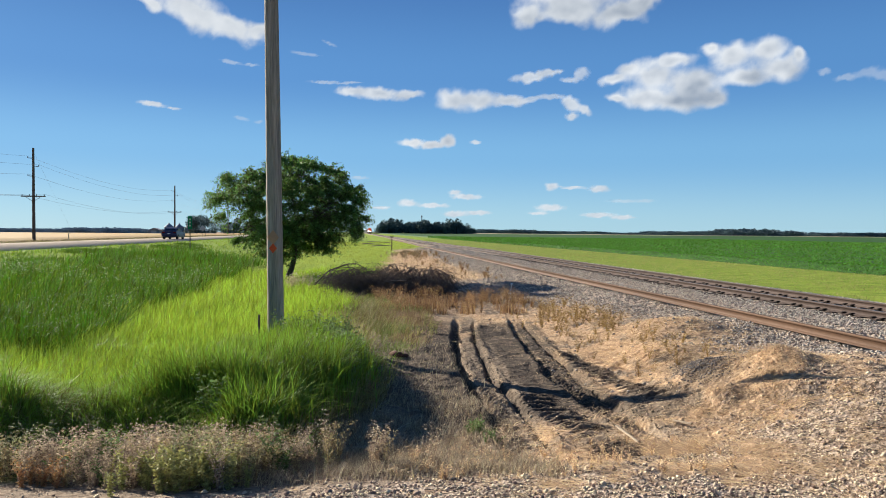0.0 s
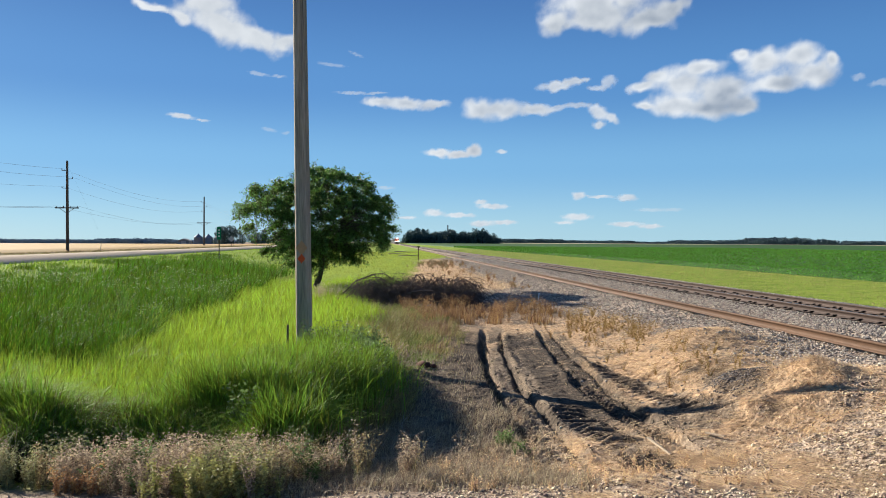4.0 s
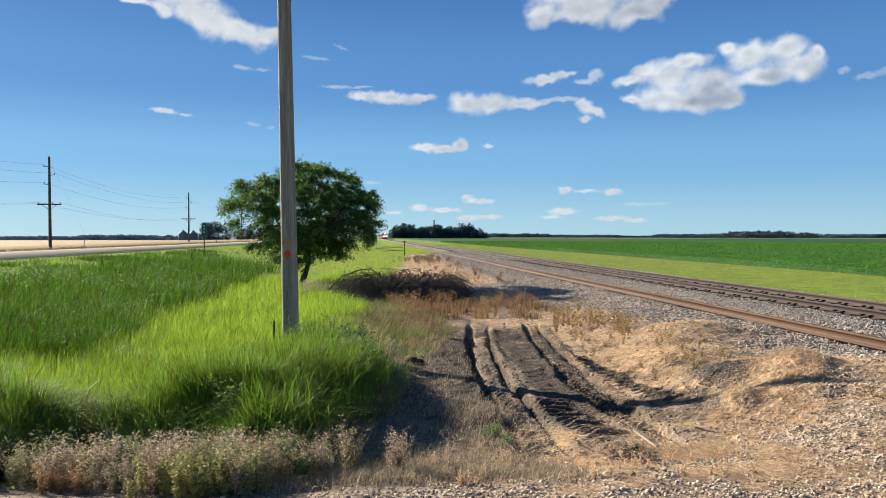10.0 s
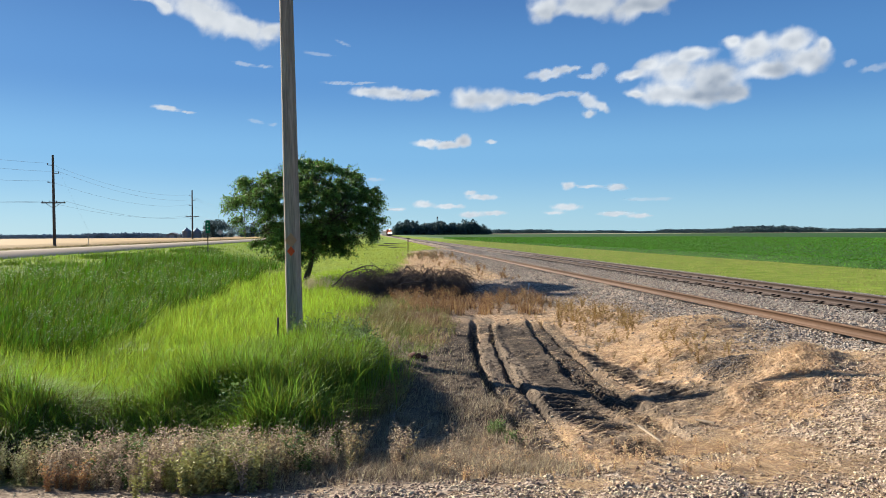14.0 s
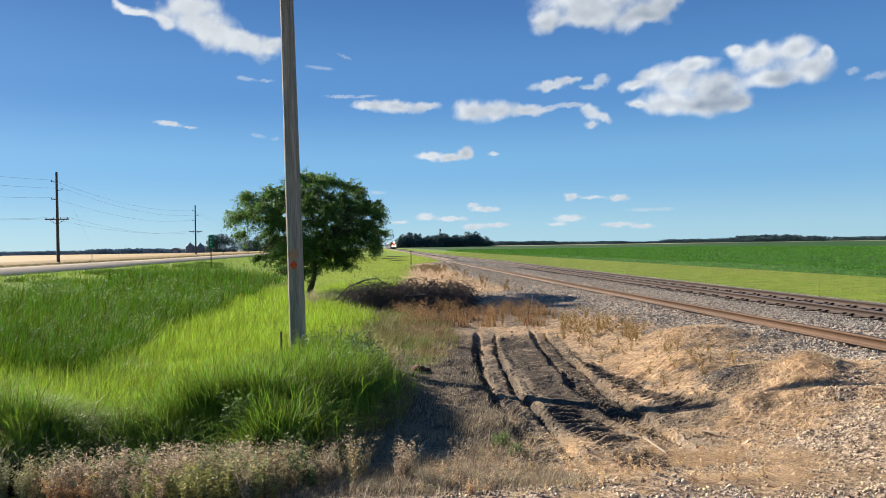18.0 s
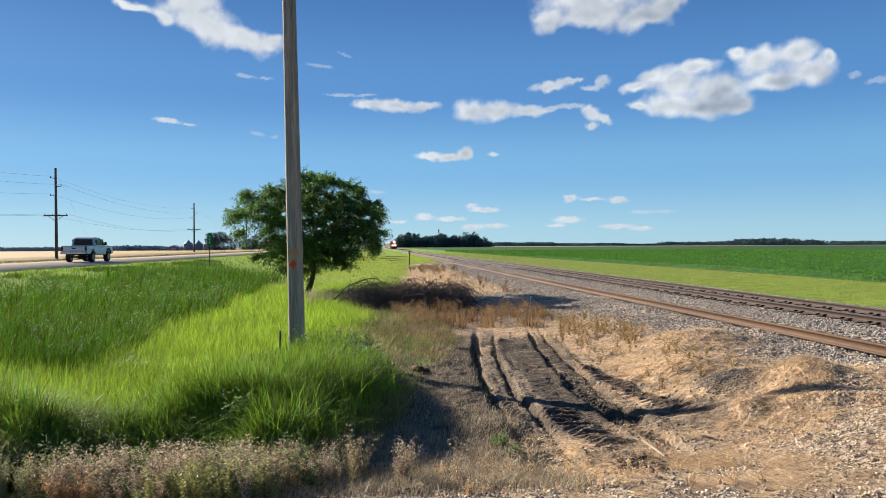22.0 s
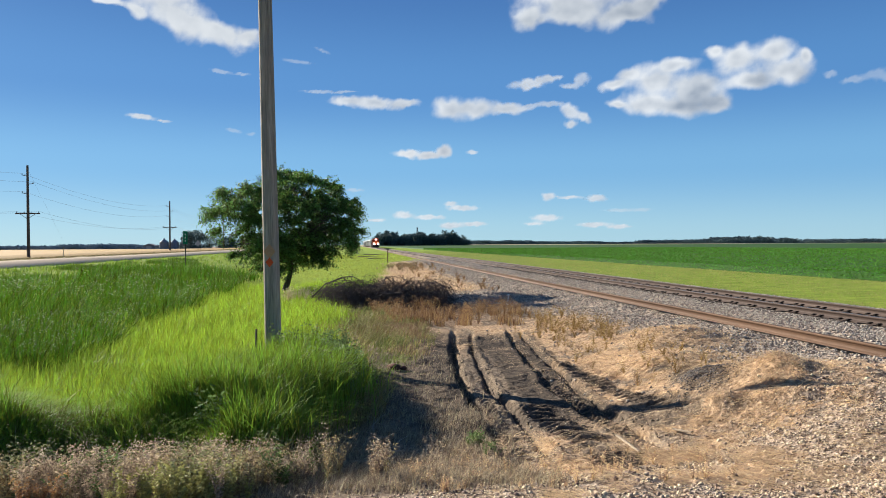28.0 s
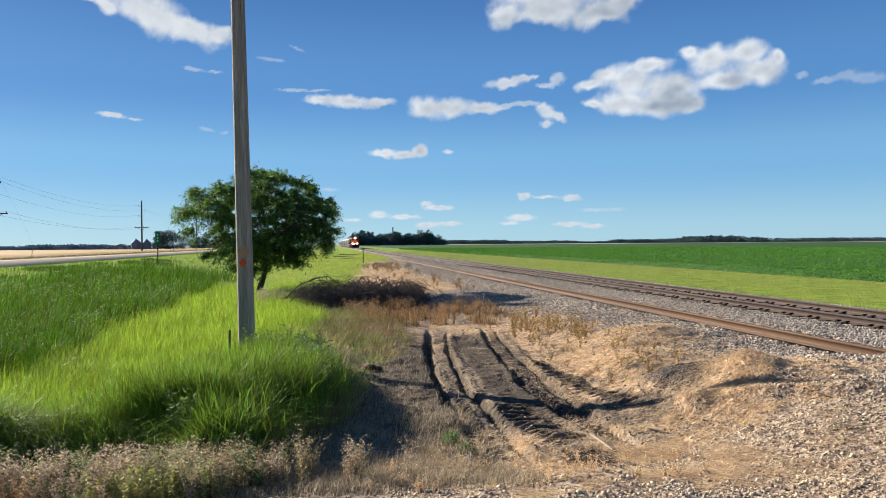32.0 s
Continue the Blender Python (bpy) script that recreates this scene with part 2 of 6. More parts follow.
def sstep(a, b, x):
    t = np.clip((np.asarray(x, float) - a) / (b - a), 0, 1)
    return t * t * (3 - 2 * t)


# ---- the lie of the land: x across the line, y along it, z 0 at the rail heads ----
PROFILE_X = (-5200, -32, -30, -28.9, -18.9, -17.5, -13.5, -9, -6, -3, -1, 3, 4.6, 5.6, 7.2, 8.3, 9.6, 10.3, 15, 16.2, 18, 22, 28, 5200)
PROFILE_Z = (0.40, 0.40, 0.32, 0.42, 0.42, 0.38, 0.12, -0.45, -0.8, -0.78, -0.62, -0.70, -0.66, -0.56, -0.44, -0.36, -0.28, -0.20, -0.20, -0.4, -0.6, -0.55, -0.5, -0.5)
# wheel ruts: y, x of the four edges
RUT_Y = (7.9, 9.0, 10.5, 12.2, 14, 16.5, 19, 21)
RUT_X = ((1.66, 1.78, 1.87, 1.9, 2.0, 2.27, 2.63, 2.9), (2.2, 2.25, 2.35, 2.34, 2.5, 2.72, 3.1, 3.4),
         (3.25, 3.28, 3.31, 3.3, 3.5, 3.75, 4.1, 4.4), (3.5, 3.55, 3.61, 3.75, 3.88, 4.15, 4.45, 4.7))


def rut_lines(y):
    return [np.interp(y, RUT_Y, r) for r in RUT_X]


def tread(x, y):
    """Weight of the two strips of lug prints beside the ruts."""
    a = np.exp(-((x - 2.76 + 0.04 * (y - 9)) / 0.25) ** 4) * sstep(6.5, 6.8, y) * (1 - sstep(10.6, 11.0, y)) * (1 - 0.85 * np.exp(-((y - 8.05) / 0.22) ** 4))
    b = np.exp(-((x - 4.2 + 0.03 * (y - 10)) / 0.17) ** 4) * sstep(9.4, 9.9, y) * (1 - sstep(14.0, 14.8, y))
    return np.maximum(a, b)


def land(x, y):
    x, y = np.asarray(x, float), np.asarray(y, float)
    z = np.interp(x, PROFILE_X, PROFILE_Z)
    # the prairie falls away slowly beyond the highway
    z = z - 0.0044 * np.clip(np.hypot(x, y) - 200, 0, 2100) * sstep(-36, -60, x) * sstep(-60, 0, y)
    # the gravel of the crossing road, on which the camera stands
    pad = np.interp(y, (-30, 3.0, 5.2, 7.4, 10), (0, 0, -0.14, -0.4, -0.55))
    w = 1 - sstep(4.2, 10.5, y)
    near = sstep(-26, -18, x) * (1 - sstep(7.0, 10, x))
    z = z + (pad - z) * w * near
    # the built-up bank of the crossing beside the rails
    bank = sstep(3.2, 6.3, x + 0.06 * (8.5 - y)) * (1 - sstep(9.0, 12.5, y)) * (1 - sstep(8.0, 8.8, x)) * sstep(1, 3, y)
    z = z + (0.10 - z) * bank
    # heaps of spoil and straw beside the ballast
    for hx, hy, a, r in ((5.0, 10.1, 0.2, 0.45), (5.6, 12.6, 0.28, 0.9), (5.4, 8.9, 0.1, 0.4), (2.9, 8.3, 0.1, 0.4), (6.6, 15.5, 0.2, 1.1), (2.2, 6.3, 0.09, 0.5),
                         (4.45, 8.75, 0.1, 0.22), (5.55, 9.1, 0.16, 0.38), (4.05, 9.0, 0.08, 0.2), (7.1, 15.4, 0.18, 0.9)):
        z = z + a * np.exp(-(((x - hx) / r) ** 2 + ((y - hy) / (r * 1.4)) ** 2))
    # a low lip along the crossing's churned edge, added to narrow the pole shadow
    lip = (x + 1.71) * -0.75 + (y - 16.2) * -0.66 - 0.27
    z = z + (0.07 + 0.08 * fbm(x * 1.7, y * 1.7, 27, 2)) * np.exp(-(lip / 0.16) ** 2) * sstep(4.2, 4.7, x) * (1 - sstep(6.8, 7.4, x))
    rough = sstep(-1.5, 0, x) * (1 - sstep(9, 10.5, x)) * sstep(3, 6, y) * (1 - sstep(40, 60, y))
    z = z + rough * ((fbm(x * 1.3, y * 1.3, 3) - 0.5) * (0.16 - 0.04 * sstep(3.6, 4.6, x) * (1 - sstep(7, 8, x)) * (1 - sstep(13, 16, y))) + (fbm(x * 7, y * 7, 5, 3) - 0.5) * (0.06 + 0.03 * sstep(3.6, 4.6, x) * (1 - sstep(8, 9, x)) * (1 - sstep(12, 15, y))))
    z = z + (fbm(x * 0.11, y * 0.11, 9, 3) - 0.5) * 0.22 * (0.1 + 0.9 * sstep(-18.5, -15, x) * (1 - sstep(2.5, 6, x)))
    # ruts with pressed lugs
    live = sstep(7.2, 8.6, y) * (1 - sstep(18.5, 21, y))
    e = rut_lines(y)
    for i, ex in enumerate(e):
        wid = (0.07, 0.045, 0.05, 0.045)[i] + 0.015 * np.sin(y * 3 + i)
        dep = (0.24, 0.15, 0.14, 0.11)[i] * (0.75 + 0.5 * vnoise(y * 1.7, y * 0 + i, 21))
        z = z - live * dep * np.exp(-((x - ex) / wid) ** 2)
        z = z + live * 0.022 * np.exp(-((x - ex - (0.13 if i in (1, 3) else -0.13)) / 0.07) ** 2)
    for a, b in ((e[0], e[1]), (e[2], e[3])):
        inside = sstep(0, 0.06, x - a) * sstep(0, 0.06, b - x)
        mid = (a + b) / 2
        z = z + live * inside * (-0.05 + 0.036 * np.sin(2 * np.pi * (y + np.abs(x - mid) * 0.9) / 0.17) * (1 - sstep(10.8, 13.5, y)))
    # lug prints of a tyre on the loose dirt
    lug = np.sin(2 * np.pi * (y + 0.45 * np.abs(x - 2.66) + 0.05 * (fbm(x * 3, y * 3, 25, 2) - 0.5)) / 0.2)
    z = z + tread(x, y) * (-0.03 + 0.05 * np.sign(lug) * np.abs(lug) ** 0.7)
    return z

# ---- the ground: one sheet to the horizon ----


def spaced(*runs):
    out = []
    for a, b, step in runs:
        out.append(np.arange(a, b, step))
    return np.concatenate(out)


def far_steps(start, end, first, grow):
    out, v, s = [], start, first
    while v < end:
        out.append(v)
        v, s = v + s, s * grow
    return np.array(out + [end])


gx = np.concatenate([-far_steps(14, 5200, 0.8, 1.22)[::-1], spaced((-13.5, -1.5, 0.22), (-1.5, 1.2, 0.07), (1.2, 4.8, 0.032), (4.8, 7, 0.06), (7, 18, 0.14)), far_steps(18, 5200, 0.5, 1.22)])
gy = np.concatenate([-far_steps(4, 5200, 2, 1.4)[::-1], spaced((-3, 4.5, 0.3), (4.5, 6.4, 0.07), (6.4, 15.0, 0.032), (15.0, 20, 0.065), (20, 60, 0.25)), far_steps(60, 5200, 0.6, 1.15)])
GX, GY = np.meshgrid(gx, gy)
GZ = land(GX, GY)
nx_, ny_ = len(gx), len(gy)
gi = np.arange(nx_ - 1)[None, :] + np.arange(ny_ - 1)[:, None] * nx_
GF = np.stack([gi, gi + 1, gi + 1 + nx_, gi + nx_], -1).reshape(-1, 4)


def grass_edge(y):
    """x of the right-hand edge of the tall grass."""
    return np.interp(y, (6.8, 7.6, 9, 10.6, 13, 17, 24, 30, 40, 60, 90), (-1.9, -1.4, -0.8, -0.4, -0.3, -0.45, -0.35, -0.7, 0.8, 2.6, 4.8)) + (vnoise(y * 0.9, y * 0, 4) - 0.5) * 0.5 + (vnoise(y * 0.31, y * 0 + 3, 6) - 0.5) * 0.9


def zones(x, y):
    """Weights of straw, dark muddy earth with painted shade, gravel and green over the land."""
    wob = (fbm(x * 0.7, y * 0.7, 31) - 0.5) * 2
    fine = fbm(x * 2.5, y * 2.5, 33)
    gravel = sstep(5.7, 6.9, x + wob * 1.3 + 2.1 * sstep(24, 30, y) - 4.0 * sstep(42, 75, y)) * (1 - sstep(16.6, 17.6, x + wob * 0.4))
    gravel = np.maximum(gravel, (1 - sstep(4.9, 5.7, y + wob * 0.5 - 0.35 * (x + 2) * (x > -2))) * sstep(-19, -17, x) * (1 - sstep(30, 40, np.abs(x))))
    gravel = np.maximum(gravel, sstep(3.1, 4.3, x + wob * 0.6) * (1 - sstep(7.6, 9.0, y + wob)) * 0.9 * (x < 12))
    straw = sstep(2.6, 4.2, x + wob * 0.8) * (1 - sstep(6.4, 7.4, x + wob)) * sstep(7, 8.5, y) * (1 - sstep(21, 24, y)) * sstep(0.30, 0.48, fine)
    straw = np.maximum(straw, sstep(0.5, 1.6, x + wob) * (1 - 0.75 * sstep(3.6, 4.8, x)) * (1 - sstep(5.5, 6.5, x)) * sstep(5.2, 6.0, y) * (1 - sstep(8.2, 9.4, y)) * sstep(0.40, 0.56, fine))
    straw = np.maximum(straw, sstep(-0.4, 0.8, x + wob * 0.6 - np.interp(y, (36, 60, 90), (0.3, 2.2, 4.4))) * (1 - sstep(6.0, 7.2, x)) * sstep(33, 37, y) * (1 - sstep(85, 100, y)) * 0.95)
    straw = np.maximum(straw, sstep(-0.2, 0.5, x + wob * 0.6) * (1 - sstep(3.6, 4.6, x)) * sstep(15.5, 18, y) * (1 - sstep(25, 27, y)) * 0.75 * sstep(0.3, 0.5, fine))
    for hx, hy, ax, ay in ((7.0, 15.3, 1.25, 1.5), (5.55, 9.1, 0.5, 0.55), (4.75, 7.6, 0.5, 0.35), (3.4, 7.3, 0.3, 0.3), (5.4, 13.6, 0.9, 1.2)):
        mat_ = np.exp(-(((x - hx) / ax) ** 2 + ((y - hy) / ay) ** 2) ** 2 + 0.9 * wob)
        straw = np.maximum(straw, np.clip(mat_, 0, 1))
    gravel = gravel * (1 - np.where(y < 10, 0.75, 0.9) * straw * ((y < 10) | (x < 8.4)))
    e = rut_lines(y)
    mud_shade = sstep(-0.6, 0.3, x - e[0] + 0.7 + wob * 0.5) * (1 - sstep(0.0, 0.35, x - e[3] + wob * 0.15)) * sstep(8.6, 10.2, y + wob * 0.6) * (1 - sstep(18, 20.5, y + wob))
    # dark soil right of the grass clump, with the clump's shadow painted in
    mud_shade = np.maximum(mud_shade, 0.75 * sstep(-0.4, 0.1, x) * (1 - sstep(1.3, 1.9, x)) * sstep(10.0, 11.2, y + wob * 0.7) * (1 - sstep(13.6, 15.2, y + wob)))
    mud_shade = np.maximum(mud_shade, (np.abs(x - 12.58) < 1.05) * 0.8)
    cinder = np.exp(-(((x - 5.1 - 0.22 * (y - 10.4)) / 0.42) ** 2 + ((y - 10.5) / 1.3) ** 2) ** 2)
    straw = straw * (1 - 0.9 * cinder)
    mud_shade = np.maximum(mud_shade, 0.95 * cinder)
    mud_shade = mud_shade * (1 - 0.8 * sstep(0, 0.1, x - e[0]) * sstep(0, 0.1, e[1] - x) * (y < 18))
    mud_shade = mud_shade * (1 - 0.7 * sstep(0.02, 0.1, x - e[1]) * (1 - sstep(0.22, 0.34, x - e[1] + 0.1 * wob)) * sstep(10.2, 11.2, y) * (1 - sstep(15.5, 17, y)))
    mud_shade = np.maximum(mud_shade, 0.85 * tread(x, y))
    spoil = sstep(0.54, 0.64, fbm(x * 1.2, y * 0.9, 37)) * sstep(2.3, 2.8, x) * (1 - sstep(5.0, 6.2, x)) * sstep(6.2, 6.8, y) * (1 - sstep(11.5, 13, y))
    mud_shade = np.maximum(mud_shade, 0.65 * spoil)
    straw = straw * (1 - 0.75 * spoil)
    green = (1 - sstep(-0.3, 0.5, x - grass_edge(y))) * sstep(6.6, 7.6, y) * sstep(-29.5, -28.5, x)
    green = np.maximum(green, sstep(17.2, 18.2, x + wob * 0.5))
    green = np.maximum(green, sstep(90, 105, y) * (1 - sstep(9.2, 10.2, x + wob * 0.4)) * sstep(-29, -28, x))
    green = np.maximum(green, (y < -12) * sstep(30, 40, np.abs(x)) * 1.0)
    return straw, mud_shade, gravel, green


def ground_material():
    m = bpy.data.materials.new("ground")
    m.use_nodes = True
    nt = m.node_tree
    N, L = nt.nodes, nt.links
    b = N["Principled BSDF"]
    b.inputs["Roughness"].default_value = 0.95
    b.inputs["Specular IOR Level"].default_value = 0.04
    at = N.new("ShaderNodeAttribute")
    at.attribute_name = "zone"
    sep = N.new("ShaderNodeSeparateColor")
    L.new(at.outputs["Color"], sep.inputs[0])
    tc = N.new("ShaderNodeTexCoord")

    def noise_(scale, detail=5):
        n = N.new("ShaderNodeTexNoise")
        n.inputs["Scale"].default_value, n.inputs["Detail"].default_value = scale, detail
        L.new(tc.outputs["Object"], n.inputs["Vector"])
        return n.outputs["Fac"]

    def two(fac, a, c):
        r = N.new("ShaderNodeMapRange")
        r.inputs["From Min"].default_value, r.inputs["From Max"].default_value = 0.35, 0.65
        L.new(fac, r.inputs["Value"])
        x = N.new("ShaderNodeMix")
        x.data_type = "RGBA"
        L.new(r.outputs[0], x.inputs[0])
        x.inputs[6].default_value, x.inputs[7].default_value = (*[v * TONE for v in a], 1), (*[v * TONE for v in c], 1)
        return x.outputs[2]

    def over(fac, under, top):
        x = N.new("ShaderNodeMix")
        x.data_type = "RGBA"
        L.new(fac, x.inputs[0])
        L.new(under, x.inputs[6])
        L.new(top, x.inputs[7])
        return x.outputs[2]

    n_a, n_b, n_c = noise_(1.3), noise_(14, 6), noise_(60, 4)
    vor = N.new("ShaderNodeTexVoronoi")
    vor.inputs["Scale"].default_value = 22
    L.new(tc.outputs["Object"], vor.inputs["Vector"])
    vsep = N.new("ShaderNodeSeparateColor")
    L.new(vor.outputs["Color"], vsep.inputs[0])
    soil = two(n_b, (0.18, 0.13, 0.09), (0.40, 0.31, 0.22))
    straw = two(n_b, (0.33, 0.21, 0.12), (0.80, 0.56, 0.345))
    mud_shade = two(n_b, (0.062, 0.050, 0.040), (0.15, 0.118, 0.09))
    stone = two(vsep.outputs[0], (0.15, 0.115, 0.09), (0.58, 0.46, 0.35))
    grass = two(n_a, (0.16, 0.24, 0.03), (0.30, 0.39, 0.055))
    c = over(sep.outputs[0], soil, straw)
    c = over(sep.outputs[1], c, mud_shade)
    c = over(sep.outputs[2], c, stone)
    c = over(at.outputs["Alpha"], c, grass)
    L.new(c, b.inputs["Base Color"])
    bp = N.new("ShaderNodeBump")
    bp.inputs["Strength"].default_value, bp.inputs["Distance"].default_value = 0.7, 0.03
    ad = N.new("ShaderNodeMath")
    ad.operation = "ADD"
    L.new(n_c, ad.inputs[0])
    L.new(vor.outputs["Distance"], ad.inputs[1])
    L.new(ad.outputs[0], bp.inputs["Height"])
    L.new(bp.outputs[0], b.inputs["Normal"])
    return m


ground = link_np("ground", np.stack([GX, GY, GZ], -1).reshape(-1, 3), GF, ground_material(), smooth=True)
tagged(ground, "flat prairie ground with dirt, straw, gravel and grass", "ground", kind="structure")
zs = np.stack(zones(GX, GY), -1).reshape(-1, 4).astype(np.float32)
zattr = ground.data.color_attributes.new("zone", "FLOAT_COLOR", "POINT")
zattr.data.foreach_set("color", zs.ravel())

# ---- highway ----
asphalt = mat("worn_asphalt", (0.48, 0.41, 0.33), spec=0.0, rough=1.0, var=0.12, scale=0.4, fine=60, bump=0.2, stretch=(1, 0.1, 1))
ry = far_steps(-900, 2600, 40, 1.0)
prof = np.array([(-28.7, 0.30), (-28.6, 0.47), (-24, 0.55), (-19.3, 0.47), (-19.2, 0.30)])
RV = np.stack([np.stack([np.full(5, y) * 0 + prof[:, 0], np.full(5, y), prof[:, 1]], -1) for y in ry]).reshape(-1, 3)
ri = np.arange(len(ry) - 1)[:, None] * 5 + np.arange(4)[None]
road = link_np("road", RV, np.stack([ri, ri + 1, ri + 6, ri + 5], -1).reshape(-1, 4), asphalt)
tagged(road, "pale weathered asphalt two-lane highway", "road", kind="structure")
# ---- wheat field beyond the highway ----
wheat = mat("ripe_wheat", (0.43, 0.265, 0.08), rough=0.9, var=0.14, scale=0.05, fine=1.2, bump=0.6, stretch=(1, 0.25, 1))
wx = np.concatenate([-far_steps(33.5, 1500, 1.0, 1.12)[::-1]])
wy = far_steps(-200, 1050, 3, 1.012)
WX, WY = np.meshgrid(wx, wy)
WZ = 0.32 + land(WX, WY) + (fbm(WX * 0.6, WY * 0.6, 41) - 0.5) * 0.14
WZ[:, -1] -= 0.34
WZ[-1] -= 0.4
n_ = len(wx)
wi = np.arange(n_ - 1)[None] + np.arange(len(wy) - 1)[:, None] * n_
wf = link_np("wheat_field", np.stack([WX, WY, WZ], -1).reshape(-1, 3), np.stack([wi, wi + 1, wi + 1 + n_, wi + n_], -1).reshape(-1, 4), wheat)
tagged(wf, "wide field of ripe golden wheat", "wheat field", kind="stuff")

# ---- soybean field beyond the railway: a low canopy under the leaves ----
beans = mat("bean_canopy", (0.036, 0.10, 0.014), rough=0.8, var=0.4, scale=0.8, fine=7, bump=1.0, tint=(0.014, 0.04, 0.006))
bx = far_steps(29.2, 1900, 0.38, 1.02)
by = far_steps(-60, 1150, 1.0, 1.012)
BX, BY = np.meshgrid(bx, by)
BZ = -0.08 + (fbm(BX * 1.2, BY * 0.8, 47) - 0.5) * 0.25
BZ[:, 0] = -0.5
BZ[-1] = -0.5
n_ = len(bx)
bi = np.arange(n_ - 1)[None] + np.arange(len(by) - 1)[:, None] * n_
bf = link_np("soybean_field", np.stack([BX, BY, BZ], -1).reshape(-1, 3), np.stack([bi, bi + 1, bi + 1 + n_, bi + n_], -1).reshape(-1, 4), beans)
tagged(bf, "dark green soybean canopy in a wide field", "soybean field", kind="stuff")
# pale stubble beyond the beans
stub = mat("far_stubble", (0.5, 0.42, 0.26), var=0.1, scale=0.02, fine=0.5, bump=0.1)
tagged(part("stubble_field", prism(((-20, 1160), (2600, 1160), (2600, 1900), (-20, 1900)), 2, -0.5, -0.1), stub), "pale strip of stubble beyond the beans", "stubble field", kind="stuff")

# ---- railway: two rails on wooden ties, and a spare rail on the shoulder ----
rust = mat("brown_rail_steel", (0.115, 0.066, 0.04), rough=0.7, metal=0.1, var=0.3, scale=0.8, fine=30, bump=0.12, stretch=(1, 0.2, 1))
rust_dark = mat("dark_rail_steel", (0.08, 0.055, 0.044), rough=0.7, metal=0.1, var=0.3, scale=0.8, fine=30, bump=0.12, stretch=(1, 0.2, 1))
bright = mat("worn_rail_head", (0.30, 0.25, 0.22), rough=0.35, metal=0.8, var=0.15, scale=1, fine=20, bump=0.03, stretch=(1, 0.1, 1))
tie_wood = mat("creosoted_tie", (0.055, 0.042, 0.034), rough=0.9, var=0.4, scale=2, fine=30, bump=0.6, stretch=(0.3, 3, 3))
RAIL = ((-0.075, -0.172), (0.075, -0.172), (0.075, -0.160), (0.02, -0.145), (0.009, -0.13), (0.009, -0.05), (0.036, -0.04), (0.037, -0.012), (0.028, 0.0),
        (-0.028, 0.0), (-0.037, -0.012), (-0.036, -0.04), (-0.009, -0.05), (-0.009, -0.13), (-0.02, -0.145), (-0.075, -0.160))


def rail(name, x, z, y0, y1, material, parent=None, wander=0.0, k=1.0):
    ys = np.concatenate([np.arange(y0, 120, 1.5), far_steps(120, y1, 6, 1.08)])
    dx = (np.sin(ys * 0.11) * 0.6 + np.sin(ys * 0.047 + 1)) * wander
    V = np.stack([np.stack([x + d + k * np.array([p[0] for p in RAIL]), np.full(16, y), z + k * np.array([p[1] for p in RAIL])], -1) for y, d in zip(ys, dx)]).reshape(-1, 3)
    i = np.arange(len(ys) - 1)[:, None] * 16
    j = np.arange(16)[None]
    k = (j + 1) % 16
    return link_np(name, V, np.stack([i + j, i + 16 + j, i + 16 + k, i + k], -1).reshape(-1, 4), material, parent)


track = empty("railway_track", pose(0, 0, 0), "single railway track with brown rails on dark wooden ties", "railway track")
XB, XC = 11.83, 13.33
rail("rail", XB, 0, -60, 2500, rust_dark, track)
rail("rail", XC, 0, -60, 2500, rust_dark, track)
for xx in (XB, XC):
    part("running_surface", box((xx - 0.024, -60, 0.0005), (xx + 0.024, 2500, 0.003)), bright, track, "polished strip on the rail head")
spare = rail("spare_rail", 8.95, -0.07, -20, 190, rust, None, 0.05, 1.14)
tagged(spare, "loose rusty brown spare rail lying on the ballast shoulder", "rail")


tie_bm = box((-1.3, -0.11, -0.17), (1.3, 0.11, 0.0), 0.012)
tie0 = None
TIE_Z = -0.19
for i, y in enumerate(np.arange(2.0, 104, 0.52)):
    jig = pose((XB + XC) / 2 + rs.uniform(-0.06, 0.06), y + rs.uniform(-0.02, 0.02), TIE_Z, 0, rs.uniform(-0.4, 0.4), rs.uniform(-1, 1))
    if tie0 is None:
        tie0 = part("tie", tie_bm, tie_wood, track)
        tie0.matrix_basis = jig
    else:
        share(tie0, jig)
vs = np.array([(-1.3, -0.11, -0.17), (1.3, -0.11, -0.17), (1.3, 0.11, -0.17), (-1.3, 0.11, -0.17), (-1.3, -0.11, 0), (1.3, -0.11, 0), (1.3, 0.11, 0), (-1.3, 0.11, 0)])
fs = np.array([(0, 1, 5, 4), (1, 2, 6, 5), (2, 3, 7, 6), (3, 0, 4, 7), (4, 5, 6, 7)])
ty = np.concatenate([np.arange(-60, 2.0, 0.52), np.arange(104, 420, 0.52)])
V, F = stamp(vs, fs, np.stack([np.full(len(ty), (XB + XC) / 2), ty, np.full(len(ty), TIE_Z)], -1), np.ones(len(ty)), np.zeros(len(ty)))
far_ties = link_np("tie_run", V, F, tie_wood, track)
tagged(far_ties, kind="stuff")
# plates on every tie, and anchor clips boxed against every second tie
plate0 = anchor0 = None
anchor_mat = mat("black_steel_clip", (0.03, 0.024, 0.02), rough=0.6, metal=0.4, var=0.3, bump=0.1)
